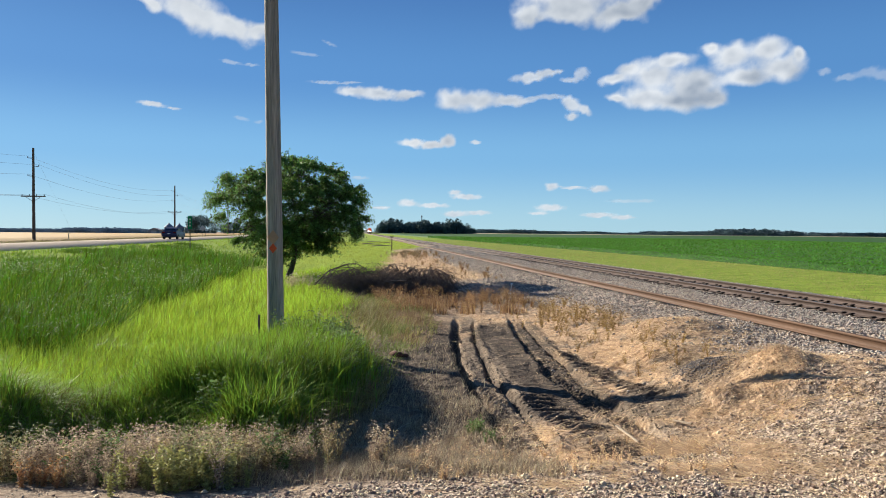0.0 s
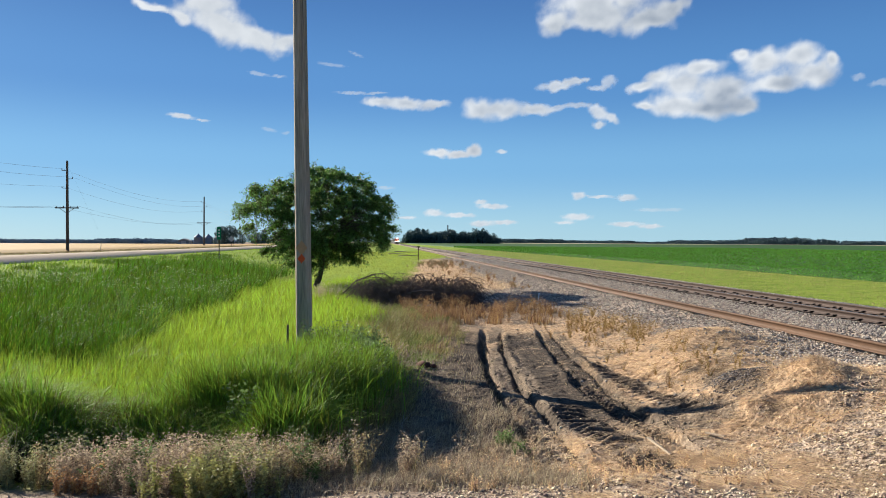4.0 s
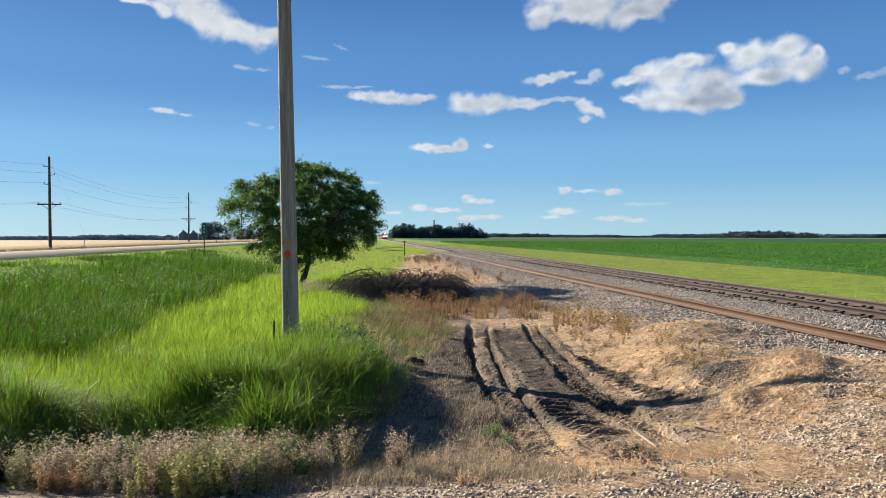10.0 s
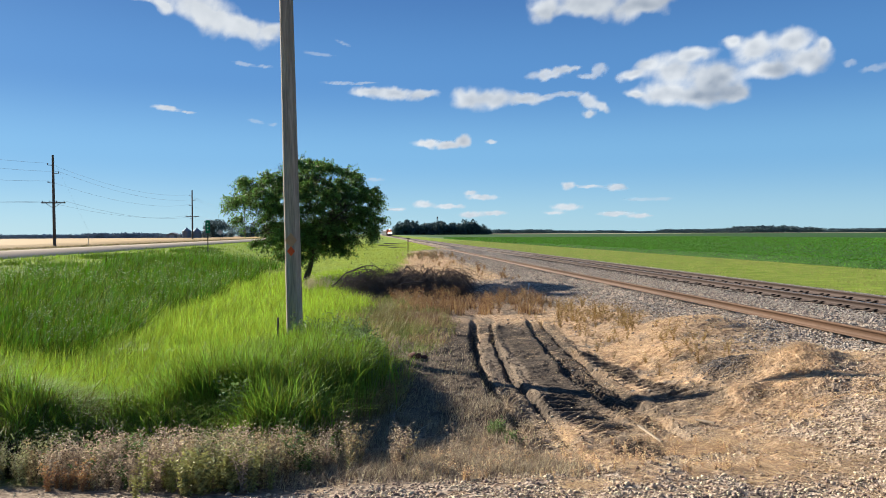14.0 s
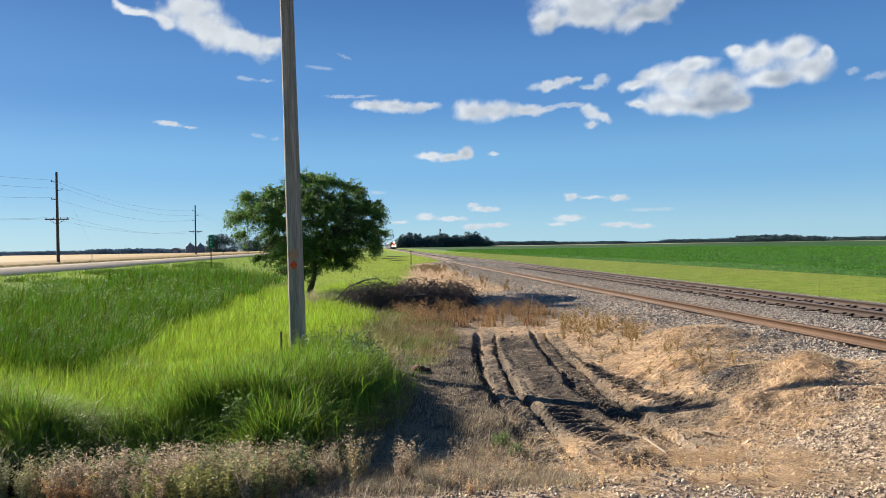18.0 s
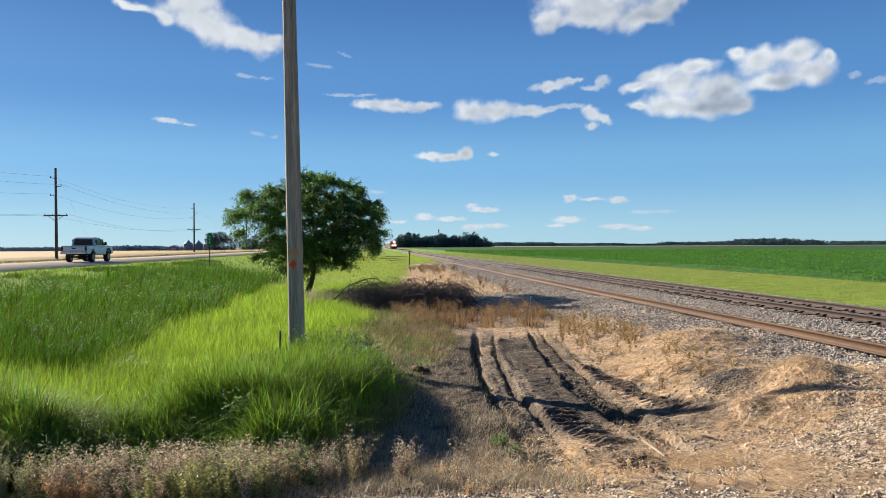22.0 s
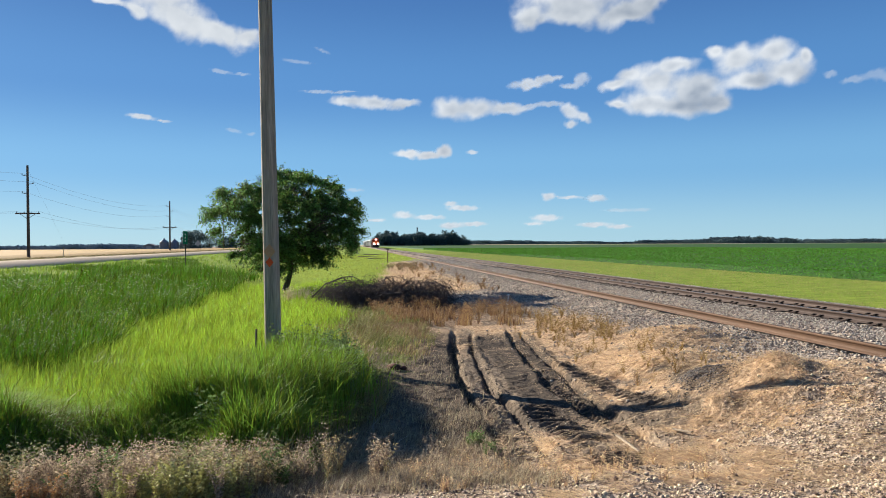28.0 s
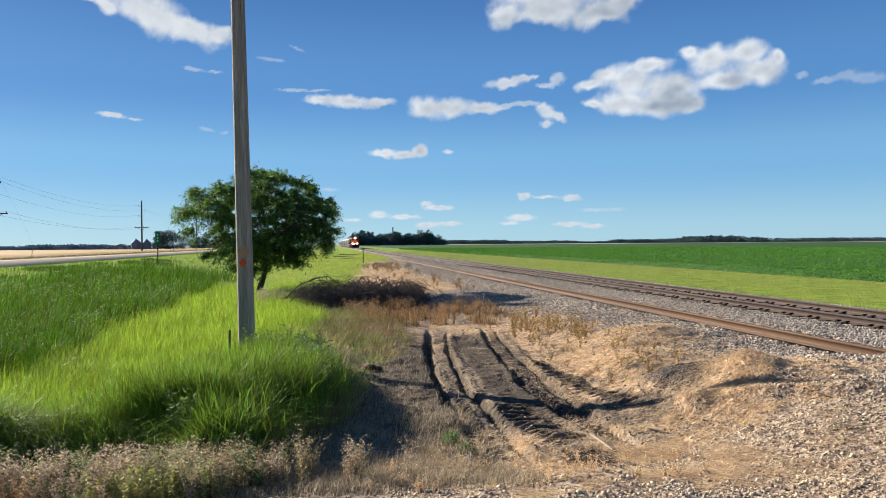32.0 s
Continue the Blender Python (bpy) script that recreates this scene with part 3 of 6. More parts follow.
for i, y in enumerate(np.arange(4.08, 60, 1.04)):
    for xx in (XB, XC):
        for dy in (-0.15, 0.15):
            m = pose(xx, y + dy, -0.165)
            if anchor0 is None:
                anchor0 = part("anchor_clip", prism(((-0.11, -0.02), (0.11, -0.02), (0.12, 0.02), (0.07, 0.042), (-0.07, 0.042), (-0.12, 0.02)), 1, -0.03, 0.03), anchor_mat, track)
                anchor0.matrix_basis = m
            else:
                share(anchor0, m)
for i, y in enumerate(np.arange(4.08, 46, 0.52)):
    for xx in (XB, XC):
        m = pose(xx, y, -0.183)
        if plate0 is None:
            plate0 = part("tie_plate", box((-0.18, -0.1, 0), (0.18, 0.1, 0.018), 0.004), rust_dark, track)
            plate0.matrix_basis = m
        else:
            share(plate0, m)

# ---- ballast stones ----
def stone_shape(k):
    bm = bmesh.new()
    bmesh.ops.create_icosphere(bm, subdivisions=1, radius=1)
    r = np.random.RandomState(k)
    for v in bm.verts:
        v.co *= r.uniform(0.65, 1.15)
    bmesh.ops.dissolve_limit(bm, angle_limit=radians(18), verts=bm.verts, edges=bm.edges)
    bmesh.ops.triangulate(bm, faces=bm.faces)
    V = np.array([v.co[:] for v in bm.verts])
    F = np.array([[v.index for v in f.verts] for f in bm.faces])
    bm.free()
    return V, F


STONES = [stone_shape(k) for k in range(6)]


def pebble_shape(k):
    r = np.random.RandomState(k + 70)
    V = np.array([(1, 0, 0), (-1, 0, 0), (0, 1, 0), (0, -1, 0), (0, 0, 1), (0, 0, -1)], float) * r.uniform(0.7, 1.2, (6, 1)) + r.normal(0, 0.15, (6, 3))
    return V, np.array([(0, 2, 4), (2, 1, 4), (1, 3, 4), (3, 0, 4), (2, 0, 5), (1, 2, 5), (3, 1, 5), (0, 3, 5)])


PEBBLES = [pebble_shape(k) for k in range(6)]
ballast_mat = mat("ballast_stone", (0.42, 0.36, 0.30), rough=0.9, var=0.25, scale=6, fine=70, bump=0.3, island=0.5)


def scatter_stones(x, y, size, sink=0.25, shapes=STONES):
    z = land(x, y)
    out = []
    for k, (V, F) in enumerate(shapes):
        s = np.arange(len(x)) % 6 == k
        n = s.sum()
        sc = size[s][:, None] * rs.uniform(0.7, 1.3, (n, 3)) * np.array([[1, 1, 0.75]])
        P = np.stack([x[s], y[s], z[s] + size[s] * sink], -1)
        out.append(stamp(V, F, P, sc, rs.uniform(0, 6.28, n), rs.uniform(-0.6, 0.6, n)))
    return merge(out)


def thin_by_distance(n, x0, x1, y0, y1, power=1.0):
    """Points that grow sparser with distance along y."""
    u = rs.uniform(0, 1, n)
    y = y0 * (y1 / y0) ** u if power == 1.0 else y0 + (y1 - y0) * u ** power
    return rs.uniform(x0, x1, n), y


x, y = thin_by_distance(95000, 3.4, 16.6, 5.2, 100)
keep = (rs.uniform(0, 1, len(x)) < zones(x, y)[2] * 1.1 + 0.03) & (rs.uniform(0, 1, len(x)) < np.maximum(sstep(9.0, 11.5, y), sstep(7.2, 8.2, x))) & ~(np.abs(x - 12.58) < 1.0)
x, y = x[keep], y[keep]
size = rs.uniform(0.016, 0.036, len(x)) * np.clip(1 + (y - 20) * 0.014, 1, 2.0)
far_ = y > 24
V, F = merge([scatter_stones(x[~far_], y[~far_], size[~far_]), scatter_stones(x[far_], y[far_], size[far_], shapes=PEBBLES)])
tagged(link_np("ballast", V, F, ballast_mat), "grey-brown crushed stone ballast beside the rails", "ballast", kind="stuff")
# finer gravel of the crossing and its verge
x, y = thin_by_distance(95000, -6.5, 8.2, 4.0, 10.5)
keep = rs.uniform(0, 1, len(x)) < zones(x, y)[2] + 0.05
x, y = x[keep], y[keep]
V, F = scatter_stones(x, y, rs.uniform(0.005, 0.015, len(x)) * (1 + (rs.uniform(0, 1, len(x)) < 0.12) * 0.8), shapes=PEBBLES)
grav_mat = mat("crossing_gravel", (0.50, 0.385, 0.285), rough=0.95, var=0.25, scale=6, fine=70, bump=0.3, island=0.7)
tagged(link_np("gravel", V, F, grav_mat), "fine brown gravel on the crossing verge", "gravel", kind="stuff")

# ---- grass and weeds ----
def g_mat(name, base, island=0.35, trans=0.22, var=0.25, spec=0.1, rough=0.6):
    return mat(name, base, rough=rough, var=var, scale=0.6, fine=6, bump=0, island=island, trans=trans, spec=spec)


lush = g_mat("lush_grass", (0.215, 0.325, 0.034), island=0.65, trans=0.33, spec=0.07, rough=0.55)
bright_g = g_mat("yellow_green_grass", (0.34, 0.47, 0.045), island=0.5, trans=0.4, spec=0.05)
reed = g_mat("dark_reed", (0.10, 0.20, 0.012), island=0.7, trans=0.3, spec=0.03)
short_g = g_mat("mown_grass", (0.42, 0.41, 0.14), island=0.15, spec=0.02)
dry = g_mat("dry_straw", (0.76, 0.535, 0.32), island=0.45, trans=0.25)
drygrey = g_mat("withered_weed", (0.50, 0.385, 0.265), island=0.5, trans=0.35)
rusty = g_mat("rusty_weed", (0.42, 0.25, 0.12), island=0.5, trans=0.2)
leafy = g_mat("weed_leaf", (0.20, 0.27, 0.09), island=0.5)
WIND = 0.35


def lay(name, x, y, h, w, bend, material, label, category, seg=3, spread=0.9, away=WIND, sink=0.02, az=None):
    P = np.stack([x, y, land(x, y) - sink], -1)
    n = len(x)
    az = away + rs.normal(0, spread, n) if az is None else az + rs.normal(0, 0.5, n)
    V, F = blades(P, h, w, az, bend, seg)
    return tagged(link_np(name, V, F, material), label, category, kind="stuff")


def tufted(x, y, size, pull=0.75):
    """Gathers points round tuft hearts; gives the points and the way they splay."""
    n = len(x)
    k = max(8, n // size)
    heart = rs.randint(0, n, k)
    own = heart[rs.randint(0, k, n)]
    d = np.hypot(x[own], y[own])
    ox, oy = rs.normal(0, 1, n) * 0.012 * d, rs.normal(0, 1, n) * 0.012 * d
    free = rs.uniform(0, 1, n) > pull
    tx, ty_ = np.where(free, x, x[own] + ox), np.where(free, y, y[own] + oy)
    return tx, ty_, np.arctan2(oy * 8 / d + 0.25 * rs.normal(0, 1, n), ox * 8 / d + 0.08 + 0.35 * rs.normal(0, 1, n))


def polar_points(n, d0, d1, a0, a1, power=0.5):
    """Points between two distances and bearings, sparser further off."""
    d = d0 * (d1 / d0) ** (rs.uniform(0, 1, n) ** (1 / (2 * power)))
    a = np.radians(rs.uniform(a0, a1, n))
    return d * np.sin(a), d * np.cos(a)


def in_grass(x, y, pad=0.0):
    return (x < grass_edge(y) + pad + rs.normal(0, 0.22, len(x))) & (y > 7.75 + 0.2 * np.sin(x * 2.1) - pad)


def brow(x, y):
    """Height of the clump's rounded front, which rises from a low fringe to the crest."""
    rise = np.clip((y - 7.75 - 0.2 * np.sin(x * 2.1)) / 1.1, 0, 1)
    corner = sstep(-1.6, -0.85, x)
    return (0.36 + 0.62 * rise) * (1 - corner) + (0.78 + 0.14 * rise) * corner


# tall front clump
x, y = polar_points(62000, 7.2, 17, -42, 3)
x, y, az = tufted(x, y, 45)
keep = in_grass(x, y, 0.15) & (x > -13)
x, y, az = x[keep], y[keep], az[keep]
# a denser front row
fx_, fy_ = rs.uniform(-7, 0.2, 46000), 7.7 + 2.2 * rs.uniform(0, 1, 46000) ** 1.15
fk = in_grass(fx_, fy_, 0.1)
x, y, az = np.concatenate([x, fx_[fk]]), np.concatenate([y, fy_[fk]]), np.concatenate([az, rs.uniform(0, 6.28, fk.sum())])
# a dense flank along the dirt
ey_ = rs.uniform(8.6, 15.5, 22000)
ex_ = grass_edge(ey_) + 0.12 - 1.3 * rs.uniform(0, 1, 22000) ** 1.6
x, y, az = np.concatenate([x, ex_]), np.concatenate([y, ey_]), np.concatenate([az, rs.uniform(0, 6.28, 22000)])
tuft = fbm(x * 1.1, y * 1.1, 61)
h = (0.68 + 0.42 * sstep(0.35, 0.65, tuft)) * (0.9 + 0.15 * sstep(0.0, 0.4, grass_edge(y) - x)) * rs.uniform(0.65, 1.15, len(x))
h *= 1 - 0.4 * sstep(11.5, 13.5, y) * np.exp(-((x + 1.75) / 0.75) ** 2)
sparse = rs.uniform(0, 1, len(x)) < 0.6 + 0.4 * sstep(7.5, 7.7, y)
x, y, h, az, tuft = x[sparse], y[sparse], h[sparse], az[sparse], tuft[sparse]
wav = 0.9 * (fbm(x * 0.7, y * 0.7, 65) - 0.5)
back = np.maximum(sstep(9.2, 10.3, y + wav) * sstep(-1.9, -2.9, x + wav), sstep(14.2, 16, y + wav))
h *= (1.0 - 0.45 * back) * brow(x, y)
thin = rs.uniform(0, 1, len(x)) > back * 0.85
x, y, h, az = x[thin], y[thin], h[thin], az[thin]
bent = rs.uniform(0, 1, len(x)) < (0.3 + 0.5 * sstep(0.4, 0.6, fbm(x * 0.8 + 5, y * 0.8, 67))) * (0.05 + 0.95 * sstep(0.4, 1.3, grass_edge(y) - x))
lay("tall_grass", x, y, h, rs.uniform(0.009, 0.022, len(x)), np.where(bent, rs.uniform(0.7, 1.5, len(x)), rs.uniform(0.05, 0.55, len(x))), lush, "tall lush green grass bent by the wind", "grass", seg=5, az=np.where(bent, WIND, az))
# brown seeding grass at the front
n_ = 6500
x, y = rs.uniform(-5.2, -1.3, n_), 7.75 + 0.8 * rs.uniform(0, 1, n_) ** 1.4
keep = rs.uniform(0, 1, n_) < 0.35 + np.exp(-((x + 3.4) / 0.7) ** 2)
x, y = x[keep], y[keep]
lay("seeding_grass", x, y, rs.uniform(0.7, 1.25, len(x)) * brow(x, y), rs.uniform(0.008, 0.014, len(x)), rs.uniform(0.3, 1.3, len(x)), g_mat("seeding_grass", (0.27, 0.22, 0.09), island=0.6), "brown seeding grass at the front of the clump", "grass", seg=4, spread=1.2)
# blades lolling over the front
x, y = rs.uniform(-6.5, -0.5, 15000), 7.95 + 1.0 * rs.uniform(0, 1, 15000)
keep = in_grass(x, y, 0.1)
x, y = x[keep], y[keep]
lay("lolling_grass", x, y, rs.uniform(0.8, 1.05, len(x)) * brow(x, y), rs.uniform(0.012, 0.022, len(x)), rs.uniform(0.35, 1.1, len(x)), lush, "long green blades lolling over the front of the clump", "grass", seg=5, away=-0.8, spread=0.8)
# dead thatch under the clump's front, darkened to paint in the hollow's shade
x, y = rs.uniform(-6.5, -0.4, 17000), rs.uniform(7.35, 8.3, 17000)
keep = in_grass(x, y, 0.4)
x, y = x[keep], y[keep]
lay("shade_thatch", x, y, rs.uniform(0.2, 0.5, len(x)), rs.uniform(0.008, 0.016, len(x)), rs.uniform(0.1, 1.2, len(x)), g_mat("shade_thatch", (0.075, 0.068, 0.03), island=0.6, trans=0.0), "dead thatch under the tall grass, darkened to give its shade", "thatch", seg=3, spread=3)
# brighter fine grass in the ditch
x, y = polar_points(135000, 8.6, 46, -42, 8)
x, y, az = tufted(x, y, 30)
keep = in_grass(x, y) & (x > -12.5) & ((x < -1.8) | (y > 13) | (rs.uniform(0, 1, len(x)) < 0.3))
x, y, az = x[keep], y[keep], az[keep]
d = np.hypot(x, y)
h = rs.uniform(0.32, 0.62, len(x)) * (0.8 + 0.4 * fbm(x * 0.5, y * 0.5, 63)) * np.where(y > 33, 0.75, 1)
lay("ditch_grass", x, y, h, rs.uniform(0.007, 0.014, len(x)) * np.clip(d / 16, 1, 2.2), rs.uniform(0.05, 0.7, len(x)), bright_g, "bright yellow-green grass in the ditch", "grass", seg=3, az=az)


def in_reeds(x, y):
    w = (fbm(x * 0.25, y * 0.25, 71) - 0.5) * 2.2
    return (x < -5.5 - (y - 18) * 0.03 + w) & (y > 14.5 + 0.3 * (-x - 6) * 0 + w * 0.5) & (x > -12.0 + w * 0.6 - 0.03 * y) & (y < 58)


x, y = polar_points(70000, 14, 58, -44, -4)
keep = in_reeds(x, y)
x, y = x[keep], y[keep]
d = np.hypot(x, y)
lay("reeds", x, y, rs.uniform(0.6, 0.95, len(x)) * (0.7 + 0.55 * fbm(x * 0.4, y * 0.4, 73)), rs.uniform(0.010, 0.02, len(x)) * np.clip(d / 18, 1, 2), rs.uniform(0.05, 0.9, len(x)), reed,
    "dense dark green reeds standing in the ditch", "reeds", seg=3, spread=1.5)
# pale nodding seed heads over the reeds
pick = rs.choice(len(x), 9000)
pick = pick[rs.uniform(0, 1, 9000) < sstep(0.5, 0.64, fbm(x[pick] * 0.35, y[pick] * 0.2, 75))]
n_ = len(pick)
P = np.stack([x[pick], y[pick], land(x[pick], y[pick]) + rs.uniform(0.5, 0.8, n_)], -1) + rs.normal(0, 0.05, (n_, 3))
V, F = leaf_quads(P, rs.uniform(0.012, 0.024, n_) * np.clip(d[pick] / 18, 1, 2), 0.3)
tagged(link_np("reed_heads", V, F, g_mat("reed_head", (0.36, 0.46, 0.20), island=0.4, trans=0.3)), "pale nodding seed heads over the reeds", "reeds", kind="stuff")
# grass of the road bank and far verge
x, y = polar_points(95000, 20, 170, -50, 8)
keep = (x > -19.4) & (x < np.where(y > 95, 9.6, grass_edge(y))) & ((x < -10.5) | (y > 44))
x, y = x[keep], y[keep]
sunny = (x > -9 + rs.normal(0, 1, len(x))) & (y > 44)
my = 44 * (170 / 44) ** rs.uniform(0, 1, 48000)
mx = rs.uniform(-9.5, 9.6, 48000)
ok_ = mx < np.where(my > 95, 9.6, grass_edge(my))
mx, my = mx[ok_], my[ok_]
d = np.hypot(mx, my)
lay("meadow_grass", mx, my, rs.uniform(0.06, 0.17, len(mx)), rs.uniform(0.018, 0.036, len(mx)) * np.clip(d / 45, 0.8, 3), rs.uniform(0.2, 0.8, len(mx)), g_mat("meadow_grass", (0.43, 0.50, 0.085), island=0.4, trans=0.35, spec=0.02), "pale sunlit grass along the line", "grass", seg=2)
x, y = x[~sunny], y[~sunny]
d = np.hypot(x, y)
lay("bank_grass", x, y, rs.uniform(0.10, 0.26, len(x)), rs.uniform(0.014, 0.03, len(x)) * np.clip(d / 40, 0.8, 3), rs.uniform(0.2, 0.8, len(x)), g_mat("bank_grass", (0.22, 0.34, 0.02), island=0.4, trans=0.4, spec=0.02), "shorter green grass on the road bank", "grass", seg=2)
# dark rank tufts along the foot of the road bank
x = rs.uniform(-17.5, -12.5, 42000)
y = 20 * (75 / 20) ** rs.uniform(0, 1, 42000)
keep = rs.uniform(0, 1, len(x)) < sstep(0.52, 0.66, fbm(x * 0.45, y * 0.22, 77)) * sstep(-17.5, -16.2, x)
x, y = x[keep], y[keep]
lay("bank_tufts", x, y, rs.uniform(0.18, 0.42, len(x)), rs.uniform(0.014, 0.026, len(x)) * np.clip(y / 35, 0.8, 2), rs.uniform(0.2, 0.9, len(x)), g_mat("rank_grass", (0.12, 0.21, 0.02), island=0.5, spec=0.02), "dark rank grass tufts on the road bank", "grass", seg=2, spread=1.2)
# verge between the highway and the wheat
x = rs.uniform(-33.4, -28.8, 14000)
y = 25 * (400 / 25) ** rs.uniform(0, 1, 14000)
lay("verge_grass", x, y, rs.uniform(0.08, 0.28, len(x)), rs.uniform(0.03, 0.06, len(x)) * np.clip(y / 60, 1, 3), rs.uniform(0.2, 0.8, len(x)), g_mat("verge_grass", (0.27, 0.215, 0.09)), "rough grass along the wheat", "grass", seg=2)
# mown strip beyond the track
x = rs.uniform(16.9, 29.3, 64000)
y = 9 * (220 / 9) ** rs.uniform(0, 1, 64000)
keep = rs.uniform(0, 1, len(x)) < sstep(16.6, 18, x)
x, y = x[keep], y[keep]
d = np.hypot(x, y)
lay("mown_strip", x, y, rs.uniform(0.04, 0.13, len(x)) * (0.6 + 0.9 * fbm(x * 0.5, y * 0.2, 81)), rs.uniform(0.010, 0.022, len(x)) * np.clip(d / 25, 1, 4), rs.uniform(0.3, 1.0, len(x)), short_g, "mown yellow-green grass strip beside the track", "grass", seg=2)

# soybean leaves
x = 29.0 + 110 * rs.uniform(0, 1, 130000) ** 2.0
y = 34 * (300 / 34) ** rs.uniform(0, 1, 130000)
row = np.round(x / 0.76) * 0.76 + rs.normal(0, 0.2, len(x))
keep = row > 28.8
x, y = row[keep], y[keep]
d = np.hypot(x, y)
top_ = -0.08 + (fbm(x * 1.2, y * 0.8, 47) - 0.5) * 0.25
P = np.stack([x, y, np.where(x < 29.7, rs.uniform(-0.45, 0.08, len(x)), top_ + rs.uniform(-0.03, 0.13, len(x)))], -1)
V, F = leaf_quads(P, rs.uniform(0.045, 0.08, len(x)) * np.clip(d / 60, 1, 3), 0.45)
tagged(link_np("soybean_leaves", V, F, g_mat("bean_leaf", (0.13, 0.31, 0.04), island=0.4, spec=0.03)), "rows of green soybean leaves", "soybeans", kind="stuff")

# ---- dry straw lying on the dirt ----
x, y = polar_points(250000, 5.0, 30, -4, 42)
zw = zones(x, y)
keep = (rs.uniform(0, 1, len(x)) < zw[0] * 0.95 + 0.02 + 0.06 * (zw[1] < 0.4) + 0.14 * zw[2] * (y < 9) * (x > 3.4)) & (rs.uniform(0, 1, len(x)) > 0.9 * tread(x, y)) & (x > -0.5) & (x < 7.5)
x, y = x[keep], y[keep]
flow = 5.0 * fbm(x * 0.55, y * 0.4, 87, 2) + 1.2 * fbm(x * 2.5, y * 2.5, 88, 2)
lay("lying_straw", x, y, rs.uniform(0.02, 0.06, len(x)), rs.uniform(0.005, 0.010, len(x)), rs.uniform(3.0, 8.0, len(x)), dry, "bleached straw lying on the dirt", "straw", seg=3, az=flow)
# combed mats of long straw on the heaps
mx_, my_ = [], []
for hx, hy, ax, ay, n_ in ((7.0, 15.3, 0.8, 1.0, 4500), (5.6, 9.15, 0.33, 0.36, 2200), (4.75, 7.6, 0.4, 0.25, 1600), (3.4, 7.3, 0.22, 0.2, 900), (5.1, 13.2, 0.7, 1.3, 4500), (3.45, 9.0, 0.2, 0.4, 500), (1.95, 8.5, 0.3, 0.5, 800)):
    mx_.append(rs.normal(hx, ax, n_))
    my_.append(rs.normal(hy, ay, n_))
x, y = np.concatenate(mx_), np.concatenate(my_)
keep = (tread(x, y) < 0.2) & (zones(x, y)[1] < 0.6)
x, y = x[keep], y[keep]
flow = 0.6 + 3.5 * (fbm(x * 0.9, y * 0.7, 89, 2) - 0.5) * 2
lay("straw_mats", x, y, rs.uniform(0.04, 0.12, len(x)), rs.uniform(0.005, 0.009, len(x)), rs.uniform(2.0, 5.5, len(x)), dry, "long bleached straw combed over the heaps", "straw", seg=4, az=flow)
# short dry stubble on the shaded dirt beside the grass
x, y = polar_points(100000, 5.6, 16, -12, 18)
keep = (x > grass_edge(y) - 0.5) & (x < rut_lines(y)[0] + 0.2) & (rs.uniform(0, 1, len(x)) < sstep(5.9, 6.6, y) * (0.3 + 0.7 * sstep(0.35, 0.6, fbm(x * 1.5, y * 1.5, 91))) * (1 - 0.65 * sstep(9.8, 11.4, y)))
x, y = x[keep], y[keep]
lay("dry_stubble", x, y, rs.uniform(0.05, 0.2, len(x)), rs.uniform(0.004, 0.008, len(x)), rs.uniform(0.2, 1.2, len(x)), g_mat("grey_stubble", (0.46, 0.36, 0.24), island=0.6, trans=0.2), "short withered grey-brown stubble", "stubble", seg=2, spread=1.5)
# yellowing edge of the grass
x, y = polar_points(26000, 6.9, 26, -16, 6)
g_ = x - grass_edge(y)
keep = (g_ > -0.5) & (g_ < 0.75 + 0.6 * (y > 17)) & (y > 7.1)
x, y = x[keep], y[keep]
lay("fading_grass", x, y, rs.uniform(0.15, 0.5, len(x)) * (1 + 0.3 * (y < 9.5)), rs.uniform(0.006, 0.011, len(x)), rs.uniform(0.2, 1.0, len(x)), g_mat("fading_grass", (0.36, 0.30, 0.11), island=0.5), "yellowing grass at the edge of the dirt", "grass", seg=3)


def weed(k, height, leaves, leaf, bushy=0.5):
    """One weed: a few stems with small leaves, as arrays of stem and leaf triangles."""
    r = np.random.RandomState(k)
    stems, pts = [], []
    for s in range(r.randint(4, 8)):
        a, lean = r.uniform(0, 6.28), r.uniform(0.1, bushy)
        hh = height * r.uniform(0.6, 1.0)
        stems.append((a, lean, hh))
        for t in np.linspace(0.08, 1.0, leaves):
            pts.append((np.cos(a) * lean * hh * t * t + r.normal(0, 0.04 * height), np.sin(a) * lean * hh * t * t + r.normal(0, 0.04 * height), hh * t + r.normal(0, 0.01)))
    st = np.array([[0, 0, 0]] * len(stems), float)
    Vs, Fs = blades(st, np.array([s[2] for s in stems]), 0.008, np.array([s[0] for s in stems]), np.array([s[1] for s in stems]), 2)
    Vl, Fl = leaf_quads(np.array(pts), leaf)
    return merge([(Vs, Fs), (Vl, Fl)])


def weeds(name, x, y, height, leaves, leaf, material, label, category, bushy=0.5, kinds=5):
    out = []
    z = land(x, y)
    for k in range(kinds):
        s = np.arange(len(x)) % kinds == k
        V, F = weed(k + 11, height, leaves, leaf, bushy)
        out.append(stamp(V, F, np.stack([x[s], y[s], z[s] - 0.01], -1), rs.uniform(0.6, 1.25, s.sum()), rs.uniform(0, 6.28, s.sum())))
    V, F = merge(out)
    return tagged(link_np(name, V, F, material), label, category, kind="stuff")


